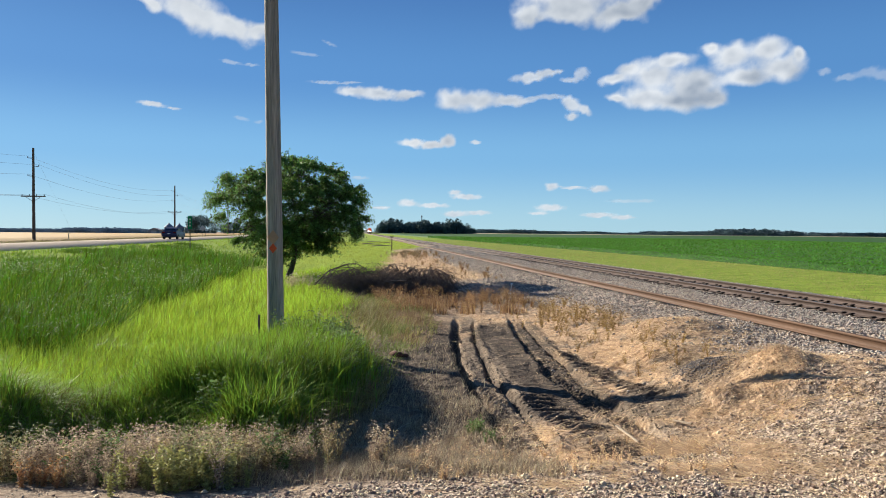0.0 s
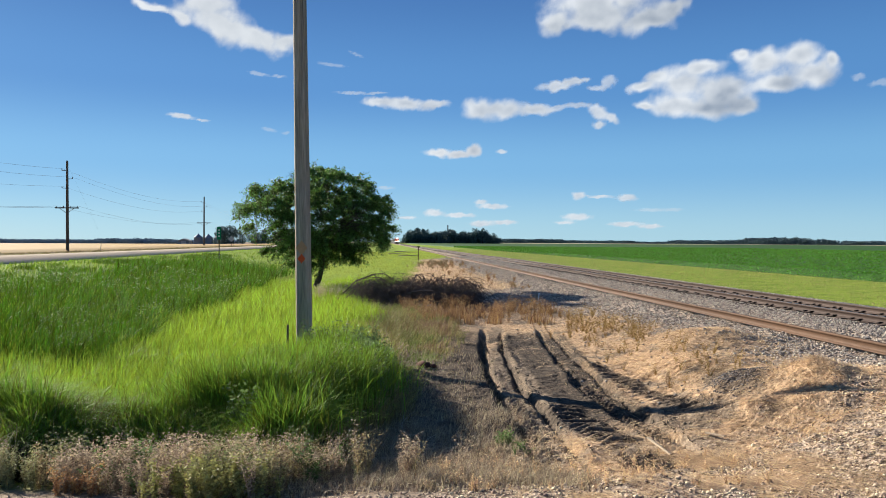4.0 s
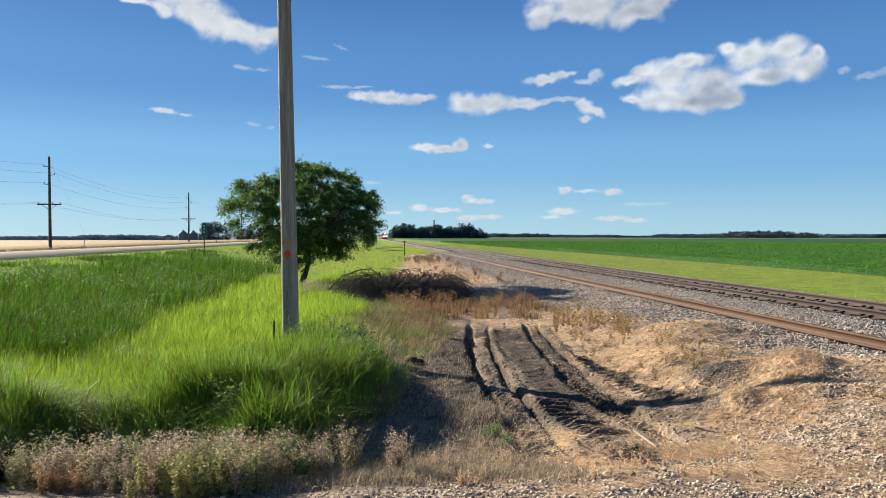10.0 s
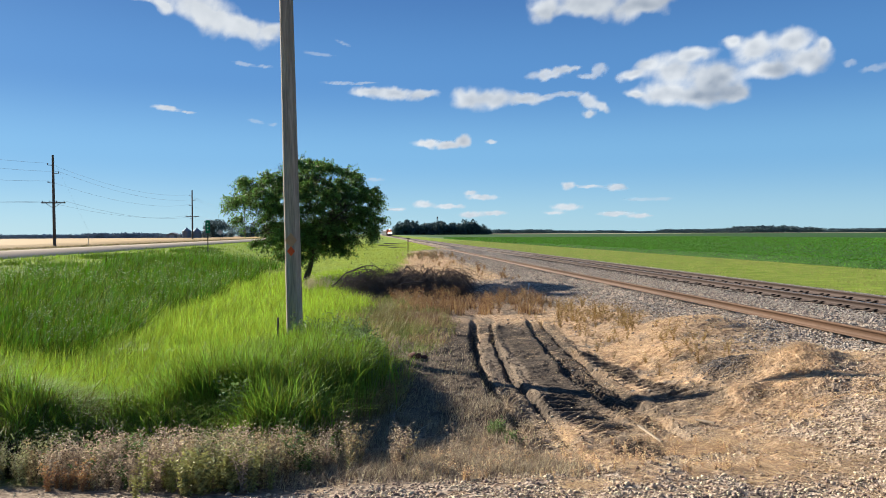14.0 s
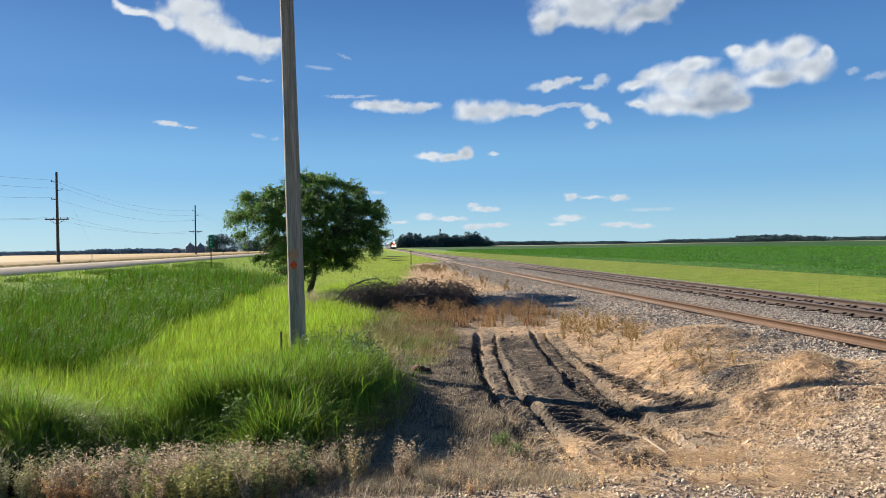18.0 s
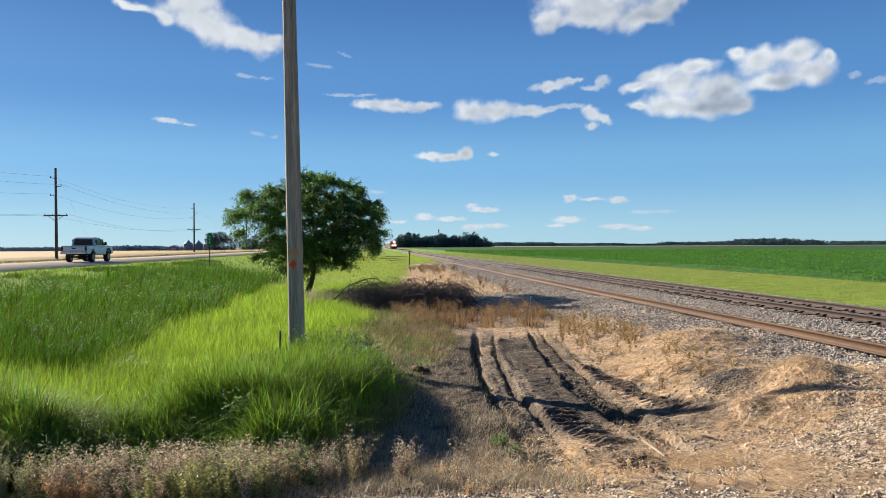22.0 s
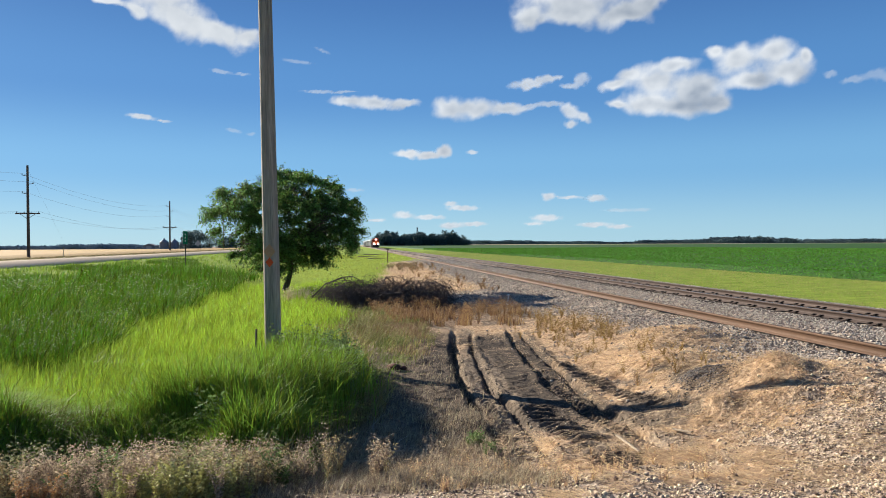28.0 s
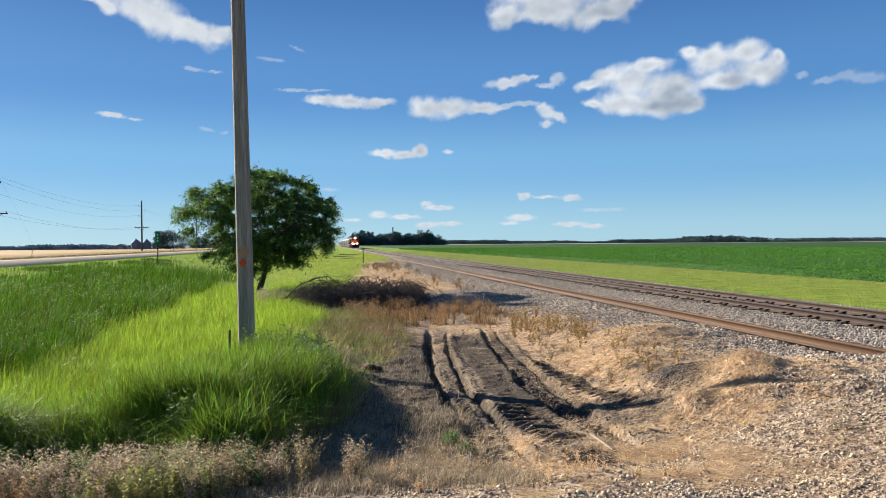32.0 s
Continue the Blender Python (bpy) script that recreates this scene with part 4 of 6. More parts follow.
# withered weeds along the crossing road
x = rs.uniform(-6, 0.9, 1050)
y = 6.6 + rs.normal(0, 0.5, 1050)
front_ = np.interp(x, (-6, -2.9, -2, -1.0, -0.75, 0.9), (7.3, 6.8, 6.35, 5.95, 6.6, 6.6)) + 0.25 * (vnoise(x * 2.3, x * 0, 68) - 0.5)
keep = (y > front_) & (y < 7.6) & (rs.uniform(0, 1, 1050) > 0.85 * sstep(-1.0, 0.0, x))
x, y = x[keep], y[keep]
kind_ = fbm(x * 1.6, y * 1.6, 69) + rs.normal(0, 0.08, len(x))
for nm, lo_, hi_, mt, lb in (("withered_weeds", -9, 0.5, drygrey, "withered grey-brown weeds along the gravel"), ("tawny_weeds", 0.5, 0.6, g_mat("tawny_weed", (0.50, 0.385, 0.20), island=0.5), "tawny dry weeds along the gravel"), ("fading_weeds", 0.6, 9, g_mat("fading_weed", (0.37, 0.36, 0.17), island=0.5), "grey-green fading weeds along the gravel")):
    s_ = (kind_ > lo_) & (kind_ <= hi_)
    weeds(nm, x[s_], y[s_], 0.42, 46, 0.0125, mt, lb, "weeds", bushy=0.35, kinds=7)
x = rs.uniform(-2.6, -0.3, 44)
y = 7.1 + rs.normal(0, 0.3, 44)
keep = (y > 5.9) & (y < 7.7)
weeds("green_weeds", x[keep], y[keep], 0.4, 40, 0.02, leafy, "leafy green weeds before the tall grass", "weeds", bushy=0.8)
x, y = rs.uniform(-1.6, 0.2, 260), rs.uniform(8.0, 14.5, 260)
keep = np.abs(x - grass_edge(y) + 0.3) < 0.6
weeds("edge_weeds", x[keep], y[keep], 0.8, 34, 0.028, leafy, "tall leafy weeds at the grass edge", "weeds", bushy=0.3)
x, y = rs.normal(-1.3, 0.25, 34), rs.normal(6.1, 0.16, 34)
weeds("yellow_weeds", x, y, 0.36, 34, 0.018, g_mat("yellow_weed", (0.42, 0.40, 0.14)), "bushy yellow-green weed by the gravel", "weeds")
x, y = rs.normal(-2.5, 0.12, 9), rs.normal(6.55, 0.1, 9)
weeds("red_weeds", x, y, 0.3, 30, 0.012, g_mat("reddish_weed", (0.52, 0.30, 0.14)), "reddish dry weed by the gravel", "weeds")
# rust-brown weeds before the brush pile and on the shoulder
x, y = rs.uniform(0.7, 5.5, 130), rs.uniform(21.5, 25.8, 130)
weeds("rusty_weeds", x, y, 0.5, 26, 0.022, rusty, "rust-brown seeded dock weeds by the brush pile", "weeds", bushy=0.9)
x, y = rs.uniform(-1.2, 2.3, 34000), rs.uniform(13.4, 26.5, 34000)
patch = fbm(x * 0.9, y * 0.6, 93)
edge = 2.3 - 0.13 * np.abs(y - 21) - 0.25 * np.clip(18 - y, 0, 9) + 2.0 * (fbm(x * 0.8, y * 0.5, 94) - 0.5)
keep = (x < edge + rs.normal(0, 0.25, len(x))) & (rs.uniform(0, 1, len(x)) < 0.25 + sstep(0.4, 0.6, patch)) & (x > grass_edge(y) - 0.9)
x, y, patch = x[keep], y[keep], patch[keep]
tone = fbm(x * 0.5 + 9, y * 0.4, 95) + rs.normal(0, 0.07, len(x)) - 0.06 * (x - 0.1)
hh_ = rs.uniform(0.08, 0.3, len(x)) * (0.3 + 1.1 * patch) * (0.5 + 0.5 * sstep(14, 19, y))
for nm, lo_, hi_, cc, lb in (("olive_grass", 0.52, 9, (0.23, 0.27, 0.07), "olive green grass turning dry"), ("tawny_grass", 0.42, 0.52, (0.42, 0.34, 0.13), "tawny half-dry grass by the brush pile"), ("brown_grass", -9, 0.42, (0.34, 0.225, 0.12), "brown dead grass by the brush pile")):
    s_ = (tone > lo_) & (tone <= hi_)
    lay(nm, x[s_], y[s_], hh_[s_], rs.uniform(0.008, 0.015, s_.sum()), rs.uniform(0.1, 0.9, s_.sum()), g_mat(nm, cc, island=0.45), lb, "grass", seg=3)
# rusty spikes of the dock
x, y = rs.uniform(1.2, 5.6, 9000), rs.uniform(19.5, 26.4, 9000)
wob_ = fbm(x * 0.9 + 3, y * 0.7, 99)
keep = (rs.uniform(0, 1, len(x)) < sstep(0.54, 0.68, fbm(x * 1.3, y * 0.8, 97))) & (y > 19.2 + 5.5 * wob_ - 0.4 * (x - 3) ** 2 * 0.3) & (x < 4.4 + 2.2 * wob_) & ~((np.abs(x - 2.2) < 0.5) & (y > 24))
x, y = x[keep], y[keep]
lay("dock_spikes", x, y, rs.uniform(0.14, 0.48, len(x)) * (0.5 + 0.8 * fbm(x * 1.7, y * 1.2, 98)), rs.uniform(0.012, 0.022, len(x)), rs.uniform(0.02, 0.4, len(x)), rusty, "rust-brown dock seed spikes", "weeds", seg=3, spread=2)
# straw and low weeds on the bank by the line
x, y = rs.uniform(0.2, 7.0, 26000), 34 * (92 / 34) ** rs.uniform(0, 1, 26000)
keep = rs.uniform(0, 1, len(x)) < zones(x, y)[0] * 0.8
x, y = x[keep], y[keep]
lay("bank_straw", x, y, rs.uniform(0.06, 0.22, len(x)), rs.uniform(0.02, 0.045, len(x)), rs.uniform(0.5, 1.8, len(x)), dry, "bleached straw on the bank by the line", "straw", seg=2, spread=1.5)
x, y = rs.uniform(-0.3, 2.0, 50), rs.uniform(16.5, 25, 50)
weeds("tan_weeds", x, y, 0.45, 24, 0.018, g_mat("tan_weed", (0.33, 0.30, 0.12)), "tan and green dry weeds", "weeds", bushy=0.4)
x, y = rs.normal(5.75, 0.5, 60), rs.normal(19, 1.6, 60)
weeds("amber_weeds", x, y, 0.45, 24, 0.017, g_mat("amber_weed", (0.42, 0.27, 0.10)), "amber weeds in a clump on the shoulder", "weeds", bushy=1.0)
x, y = rs.uniform(-1.2, 0.6, 260), rs.uniform(7.3, 10.8, 260)
keep = np.abs(x - grass_edge(y) - 0.25) < 0.4
weeds("brown_edge_weeds", x[keep], y[keep], 0.36, 24, 0.013, g_mat("brown_weed", (0.36, 0.27, 0.13), island=0.5), "brown dry weeds along the tall grass", "weeds", bushy=0.6)
x, y = rs.uniform(4.3, 6.3, 60), rs.uniform(10.8, 19, 60)
weeds("shoulder_weeds", x, y, 0.34, 20, 0.013, g_mat("amber_weed", (0.42, 0.27, 0.10)), "sparse amber weeds on the straw", "weeds", bushy=1.3)
x, y = rs.uniform(4.6, 7.8, 45), rs.uniform(34, 75, 45)
weeds("far_shoulder_weeds", x, y, 0.38, 16, 0.035, rusty, "rust-brown weeds on the ballast edge", "weeds", bushy=0.9)
x, y = rs.normal(5.2, 0.9, 70), rs.normal(74, 6, 70)
weeds("bank_weeds", x, y, 0.36, 22, 0.045, g_mat("bank_weed", (0.42, 0.32, 0.18)), "brown weeds on the straw bank by the line", "weeds", bushy=0.7)
x, y = rs.uniform(0.4, 3.6, 150), rs.uniform(6.0, 7.9, 150)
weeds("low_dry_weeds", x, y, 0.13, 10, 0.010, dry, "low dry tufts on the gravel verge", "weeds", bushy=0.8)


x, y = rs.normal(-2.2, 0.35, 30), rs.normal(30.3, 0.5, 30)
weeds("pale_weeds", x, y, 0.75, 16, 0.03, g_mat("pale_seed_head", (0.62, 0.52, 0.33)), "pale seeded grass tuft behind the pole", "weeds", bushy=0.35)
x, y = rs.normal(1.45, 0.15, 12), rs.normal(8.5, 0.2, 12)
weeds("low_green_weeds", x, y, 0.2, 20, 0.016, leafy, "low green weed on the dry stubble", "weeds", bushy=0.9)
x, y = rs.uniform(-0.3, 0.5, 26), rs.uniform(8.2, 10.4, 26)
lay("broken_stems", x, y, rs.uniform(0.12, 0.35, 26), 0.009, rs.uniform(1.0, 3.5, 26), g_mat("bleached_stem", (0.66, 0.60, 0.50)), "bleached broken stems on the dark dirt", "stems", seg=3, spread=3)
x, y = rs.uniform(0.3, 3.0, 60), rs.uniform(5.6, 7.6, 60)
lay("tall_dry_tufts", x, y, rs.uniform(0.08, 0.25, 60), 0.006, rs.uniform(0.5, 1.5, 60), dry, "dry straw tufts on the verge", "straw", seg=3, spread=3)


# ---- the tree by the ditch ----
def tree(base, height, half, trunk_r, n_tuft, leaf, seed, leaf_mat, bark_mat, label):
    r = np.random.RandomState(seed)
    root = empty("tree", pose(*base), label, "tree")
    limbs, tips = [], []

    def grow(p, d, length, rad, depth):
        n = 6
        pts = [np.array([*p, rad])]
        for i in range(n):
            d = d + r.normal(0, 0.13, 3)
            if depth >= 2:
                d[2] -= 0.05 * (depth - 1)
            d = d / np.linalg.norm(d)
            p = p + d * length / n
            pts.append(np.array([*p, rad * (1 - 0.6 * (i + 1) / n)]))
            if depth >= 2 and i >= 1:
                tips.append((p.copy(), depth))
        limbs.append((depth, np.array(pts)))
        if depth < 4:
            for c in range((0, 5, 5, 4, 0)[depth] if depth else 6):
                t = r.randint(2, n + 1)
                q = pts[t][:3]
                a = r.uniform(0, 6.28)
                side = np.array([np.cos(a), np.sin(a), r.uniform(0.0, 0.7)])
                nd = d * 0.55 + side * 0.75
                grow(q, nd / np.linalg.norm(nd), length * r.uniform(0.5, 0.75), pts[t][3] * 0.62, depth + 1)

    grow(np.zeros(3), np.array([0.08, 0.0, 1.0]), height * 0.30, trunk_r, 0)
    T = np.array([t[0] for t in tips])
    # fit the crown to its true spread
    lo, hi = np.percentile(T, 2, axis=0), np.percentile(T, 98, axis=0)

    def shape(p):
        q = p.copy()
        k = np.clip(p[:, 2] / (height * 0.28), 0, 1)[:, None]
        c = (lo + hi) / 2
        s = np.array([2 * half[0] / (hi[0] - lo[0]), 2 * half[1] / (hi[1] - lo[1])])
        q[:, :2] = p[:, :2] * (1 - k) + (np.array(half[2:4]) + (p[:, :2] - c[:2]) * s) * k
        q[:, 2] = p[:, 2] * (1 - k[:, 0]) + (height * 0.22 + (p[:, 2] - lo[2]) / (hi[2] - lo[2]) * height * 0.76) * k[:, 0]
        return q

    mid = np.array([half[2], half[3], height * 0.575])

    def hold(p, inset):
        # keep within a lumpy dome, narrower below
        rel = (p - mid) / np.array([half[0] * 1.03, half[1] * 1.03, height * 0.43])
        rel[:, :2] /= (1 - 0.28 * np.clip(-rel[:, 2], 0, 1) ** 2.0)[:, None]
        out = (np.abs(rel) ** 3.2).sum(1) ** (1 / 3.2)
        lim = 0.97 - inset + 0.10 * np.sin(rel[:, 0] * 6 + rel[:, 2] * 4) + 0.07 * np.sin(rel[:, 0] * 13 + 2 + rel[:, 2] * 5) + r.uniform(-0.10, 0.08, len(p))
        q = mid + (p - mid) * np.minimum(1, lim / np.maximum(out, 1e-3))[:, None]
        return q

    trunkp, mainp, boughp = [], [], []
    for depth, pts in limbs:
        pts[:, :3] = shape(pts[:, :3])
        if depth:
            pts[:, :3] = hold(pts[:, :3], 0.36)
        pts[:, 3] = np.maximum(pts[:, 3], 0.006)
        (trunkp if depth == 0 else mainp if depth == 1 else boughp).append(pts)
    V, F = tubes(trunkp, 9)
    link_np("trunk", V, F, bark_mat, root, smooth=True)
    for k, p in enumerate(mainp):
        V, F = tubes([p], 7)
        link_np("limb", V, F, bark_mat, root, smooth=True)
    V, F = tubes(boughp, 5)
    tagged(link_np("branchwork", V, F, bark_mat, root, smooth=True), kind="stuff")
    # boughs end in hanging sprays, gathered in tufts with gaps between them
    size = np.array([half[0], half[1], height * 0.42])
    tufts = []
    while len(tufts) < n_tuft:
        d = r.normal(size=3)
        d /= np.linalg.norm(d)
        q = d * r.uniform(0.2, 0.97) ** 0.55
        if (q[0] < -0.3 and -0.7 < q[2] < 0.1 and r.uniform() < 0.6) or (q[0] > 0.6 and q[2] < -0.6):
            continue
        if all(np.linalg.norm((q - o) * size) > 0.6 for o in tufts):
            tufts.append(q)
    P, D = [], []
    for q in tufts:
        c = mid + q * size
        out_ = np.array([q[0], q[1], 0.25 * q[2] + 0.1])
        out_ /= np.linalg.norm(out_) + 1e-6
        big = r.uniform(0.4, 0.95)
        for k in range(int(34 * big)):
            side = r.normal(size=3) * np.array([1, 1, 0.6])
            d0 = out_ * 0.8 + side * 0.75
            d0 /= np.linalg.norm(d0)
            ln = big * r.uniform(0.6, 1.25)
            t = np.linspace(0.1, 1, 38)[:, None]
            pts = c - out_ * 0.25 + d0 * t * ln + np.array([0, 0, -1.0]) * (t ** 2.2) * ln * r.uniform(0.2, 0.75) + r.normal(0, 0.045, (38, 3))
            P.append(pts)
            D.append(np.gradient(pts, axis=0) + r.normal(0, 0.03, (38, 3)))
    P = hold(np.concatenate(P), 0.0)
    V, F = leaf_quads(P, r.uniform(0.6, 1.2, len(P)) * leaf, 0.6, np.concatenate(D))
    tagged(link_np("crown", V, F, leaf_mat, root), kind="stuff")
    return root


bark = mat("grey_bark", (0.10, 0.08, 0.06), rough=0.95, var=0.4, scale=4, fine=30, bump=0.8, stretch=(2, 2, 0.4))
leaf_m = g_mat("elm_leaf", (0.135, 0.22, 0.045), island=0.85, trans=0.34, spec=0.18, rough=0.5)
tree((-3.27, 37.5, -0.75), 6.4, (4.05, 3.4, 0.15, 0.0), 0.17, 160, 0.058, 4, leaf_m, bark, "bushy broad green tree with drooping boughs by the ditch")


# ---- brush pile ----
def arc(r, c, span, rise, rad):
    a = r.uniform(0, 6.28)
    d = np.array([np.cos(a), np.sin(a) * 0.6])
    t = np.linspace(-1, 1, 7)
    z0 = r.uniform(-0.1, 0.5)
    tip = r.normal(0, 0.22)
    pts = np.stack([c[0] + d[0] * t * span, c[1] + d[1] * t * span, c[2] + z0 + tip * t + rise * (1 - t * t) * 0.8 + r.normal(0, 0.05, 7), rad * (1 - 0.35 * (t + 1))], -1)
    pts[:, :2] += r.normal(0, 0.05, (7, 2))
    return pts


brush_mat = mat("dead_branch", (0.13, 0.10, 0.085), rough=0.9, var=0.4, scale=5, fine=40, bump=0.5)
brush = empty("brush_pile", pose(0, 0, 0), "heap of dark dead branches on the ditch edge", "brush pile")
r_ = np.random.RandomState(12)
for grp, n, rr in (("bough", 14, 0.030), ("branch", 90, 0.016)):
    for i in range(n):
        u = r_.uniform(0, 1)
        c = (-0.9 + 4.2 * u, 27.7 + r_.normal(0, 0.5), -0.65)
        V, F = tubes([arc(r_, c, r_.uniform(0.5, 1.25), r_.uniform(0.2, 1.15) * (1 - 0.45 * abs(u - 0.35)), rr * r_.uniform(0.6, 1.2))], 6)
        link_np(grp, V, F, brush_mat, brush, smooth=True)
tw = []
for i in range(1500):
    u = r_.uniform(0, 1) ** 0.75
    c = (-1.1 + 4.6 * u, 27.7 + r_.normal(0, 0.6), -0.65)
    tw.append(arc(r_, c, r_.uniform(0.25, 0.9), r_.uniform(0.05, 0.95) * (1 - 0.5 * abs(u - 0.4)), 0.008 * r_.uniform(0.6, 1.4)))
V, F = tubes(tw, 4)
tagged(link_np("twig_mass", V, F, brush_mat, brush), kind="stuff")

# ---- near pole ----
pole_wood = mat("weathered_pole_wood", (0.42, 0.345, 0.275), rough=0.9, var=0.65, scale=4, fine=26, bump=1.0, stretch=(2.4, 2.4, 0.1))
pole_dark = mat("dark_pole_wood", (0.13, 0.105, 0.085), rough=0.9, var=0.35, scale=3, fine=35, bump=0.6, stretch=(6, 6, 0.25))


def round_pole(name, h, r0, r1, material, parent, lean=0.0):
    pts = [np.array([lean * t * h, 0, t * h, r0 + (r1 - r0) * t]) for t in np.linspace(0, 1, 14)]
    V, F = tubes([np.array(pts)], 24)
    a = np.arctan2(V[:, 1], V[:, 0] - lean * V[:, 2])
    rad = 1 + 0.02 * np.sin(5 * a + V[:, 2] * 0.3) + 0.012 * np.sin(11 * a + 2)
    V[:, 0] = lean * V[:, 2] + (V[:, 0] - lean * V[:, 2]) * rad
    V[:, 1] *= rad
    return link_np(name, V, F, material, parent, smooth=True)


near_pole = empty("wooden_pole", pose(-1.64, 16.2, -0.85), "weathered grey wooden utility pole with two diamond tags", "utility pole")
round_pole("pole", 11.0, 0.178, 0.125, pole_wood, near_pole, -0.0175)
tan_tag = mat("faded_orange_tag", (0.60, 0.34, 0.19), rough=0.7, var=0.15, scale=6, fine=40, bump=0.05)
orange_tag = mat("orange_tag", (0.85, 0.12, 0.035), rough=0.6, var=0.15, scale=6, fine=40, bump=0.05)


def diamond(half_w, half_h, thick=0.004):
    return prism(((-half_w, 0), (0, -half_h), (half_w, 0), (0, half_h)), 1, 0, thick)


t1 = part("tag", diamond(0.125, 0.16), tan_tag, near_pole, "faded tan diamond tag")
t1.matrix_basis = pose(-0.055, -0.178, 2.41, 0, 0, -6)
t2 = part("tag", diamond(0.085, 0.105), orange_tag, near_pole, "bright orange diamond tag")
t2.matrix_basis = pose(-0.055, -0.182, 2.18, 0, 0, -6)
stake = tagged(part("stake", cyl((-1.97, 15.9, -0.9), (-1.96, 15.9, -0.06), 0.025, 0.022, 8), pole_dark), "short dark stake in the grass by the pole", "stake")

# ---- utility line along the highway ----
wire_mat = mat("wire", (0.3, 0.31, 0.33), rough=0.6, metal=0.3, var=0.1, bump=0)
porc = mat("brown_insulator", (0.10, 0.06, 0.045), rough=0.25, var=0.1, bump=0)
LINE_X = -33.95
POLES_Y = [18.4 + 65.4 * i for i in range(8)]


def line_pole():
    e = empty("utility_pole", pose(LINE_X + 0.75, POLES_Y[0], 0.35), "tall dark wooden power pole with a crossarm and staggered brackets", "utility pole", "poles along the highway")
    round_pole("pole", 9.9, 0.17, 0.11, pole_dark, e)
    part("crossarm", box((-1.25, -0.16, 4.72), (1.25, -0.05, 4.84), 0.01), pole_dark, e)
    for s in (-1, 1):
        part("brace", cyl((s * 0.75, -0.12, 4.72), (0, -0.12, 4.2), 0.025, None, 6), pole_dark, e)
        for u in (0.35, 1.12):
            part("insulator", cyl((s * u, -0.1, 4.84), (s * u, -0.1, 5.0), 0.045, 0.03, 8), porc, e)
    for z, s in ((8.85, -1), (7.95, 1), (6.95, -1)):
        b = part("bracket", cyl((0, 0, z - 0.05), (s * 0.55, 0, z), 0.035, 0.03, 6), pole_dark, e)
        part("insulator", cyl((s * 0.55, 0, z - 0.02), (s * 0.55, 0, z + 0.2), 0.05, 0.035, 8), porc, b)
    part("ground_wire", cyl((0.13, -0.09, 0), (0.1, -0.07, 9.5), 0.008, None, 5), wire_mat, e)
    return e


lp = line_pole()
for y in POLES_Y[1:]:
    copy_thing(lp, pose(LINE_X - 0.0115 * (y - 84), y, 0.35, 0, rs.uniform(-0.5, 0.5), rs.uniform(-3, 3)))
for z, s, sag, lab in ((9.38, -0.55, 1.2, "power"), (8.48, 0.55, 1.2, "power"), (7.48, -0.55, 1.2, "power"), (5.33, -1.12, 1.0, "lower"), (5.33, 1.12, 1.15, "lower")):
    for a, b in zip(POLES_Y[:-1], POLES_Y[1:]):
        t = np.linspace(0, 1, 15)
        pts = np.stack([LINE_X + s - 0.0115 * (a + (b - a) * t - 84), a + (b - a) * t, z - sag * 4 * t * (1 - t), np.full(15, 0.009)], -1)
        V, F = tubes([pts], 4)
        tagged(link_np("overhead_wire", V, F, wire_mat), f"thin sagging {lab} wire between the poles", "wire", "wires along the highway")
guy = tagged(part("guy_wire", cyl((LINE_X + 0.1, POLES_Y[1], 9.6), (LINE_X + 1.6, POLES_Y[1] + 7.5, 0.4), 0.004, None, 5), wire_mat), "slack guy wire from the power pole", "wire")
tagged(part("guy_stake", cyl((LINE_X + 0.9, POLES_Y[1] + 7.0, 0.3), (LINE_X + 1.0, POLES_Y[1] + 7.0, 1.5), 0.05, 0.04, 6), mat("pale_guard", (0.5, 0.45, 0.3))), "pale guard on the guy wire in the wheat", "guy guard")

# ---- road signs ----
steel_post = mat("dark_sign_post", (0.09, 0.085, 0.07), rough=0.7, metal=0.4, var=0.2, bump=0.1)
sign_green = mat("sign_green", (0.01, 0.21, 0.10), rough=0.45, var=0.1, scale=5, fine=30, bump=0.02)
sign_white = mat("sign_white", (0.75, 0.77, 0.75), rough=0.45, var=0.05, bump=0.0)
alu = mat("sign_back_aluminium", (0.42, 0.43, 0.43), rough=0.5, metal=0.5, var=0.1, bump=0.05)
ms = empty("mile_marker", pose(-13.1, 61.5, 0.0, 0, 0, -4), "green vertical mile marker sign on a thin dark post", "road sign")
part("post", box((-0.035, -0.02, -0.1), (0.035, 0.03, 2.75)), steel_post, ms)
panel = part("sign_panel", prism(((-0.17, 1.78), (0.17, 1.78), (0.17, 2.82), (-0.17, 2.82)), 1, -0.032, -0.024, 0.003), sign_green, ms)
for z in (2.55, 2.3, 2.05):
    part("digit_bar", box((-0.05, -0.036, z - 0.06), (0.05, -0.0325, z + 0.06)), sign_white, panel, "white bar in place of a digit")
ds = empty("diamond_sign", pose(-30.3, 153.6, 0.3, 0, 0, -8), "grey back of a diamond road sign on a post", "road sign")
part("post", box((-0.04, -0.03, 0), (0.04, 0.03, 1.9)), steel_post, ds)
part("sign_panel", prism(((-0.64, 1.75), (0, 1.11), (0.64, 1.75), (0, 2.39)), 1, -0.045, -0.033), alu, ds)
part("post", box((0.5, -0.03, 0), (0.56, 0.03, 1.3)), steel_post, ds)

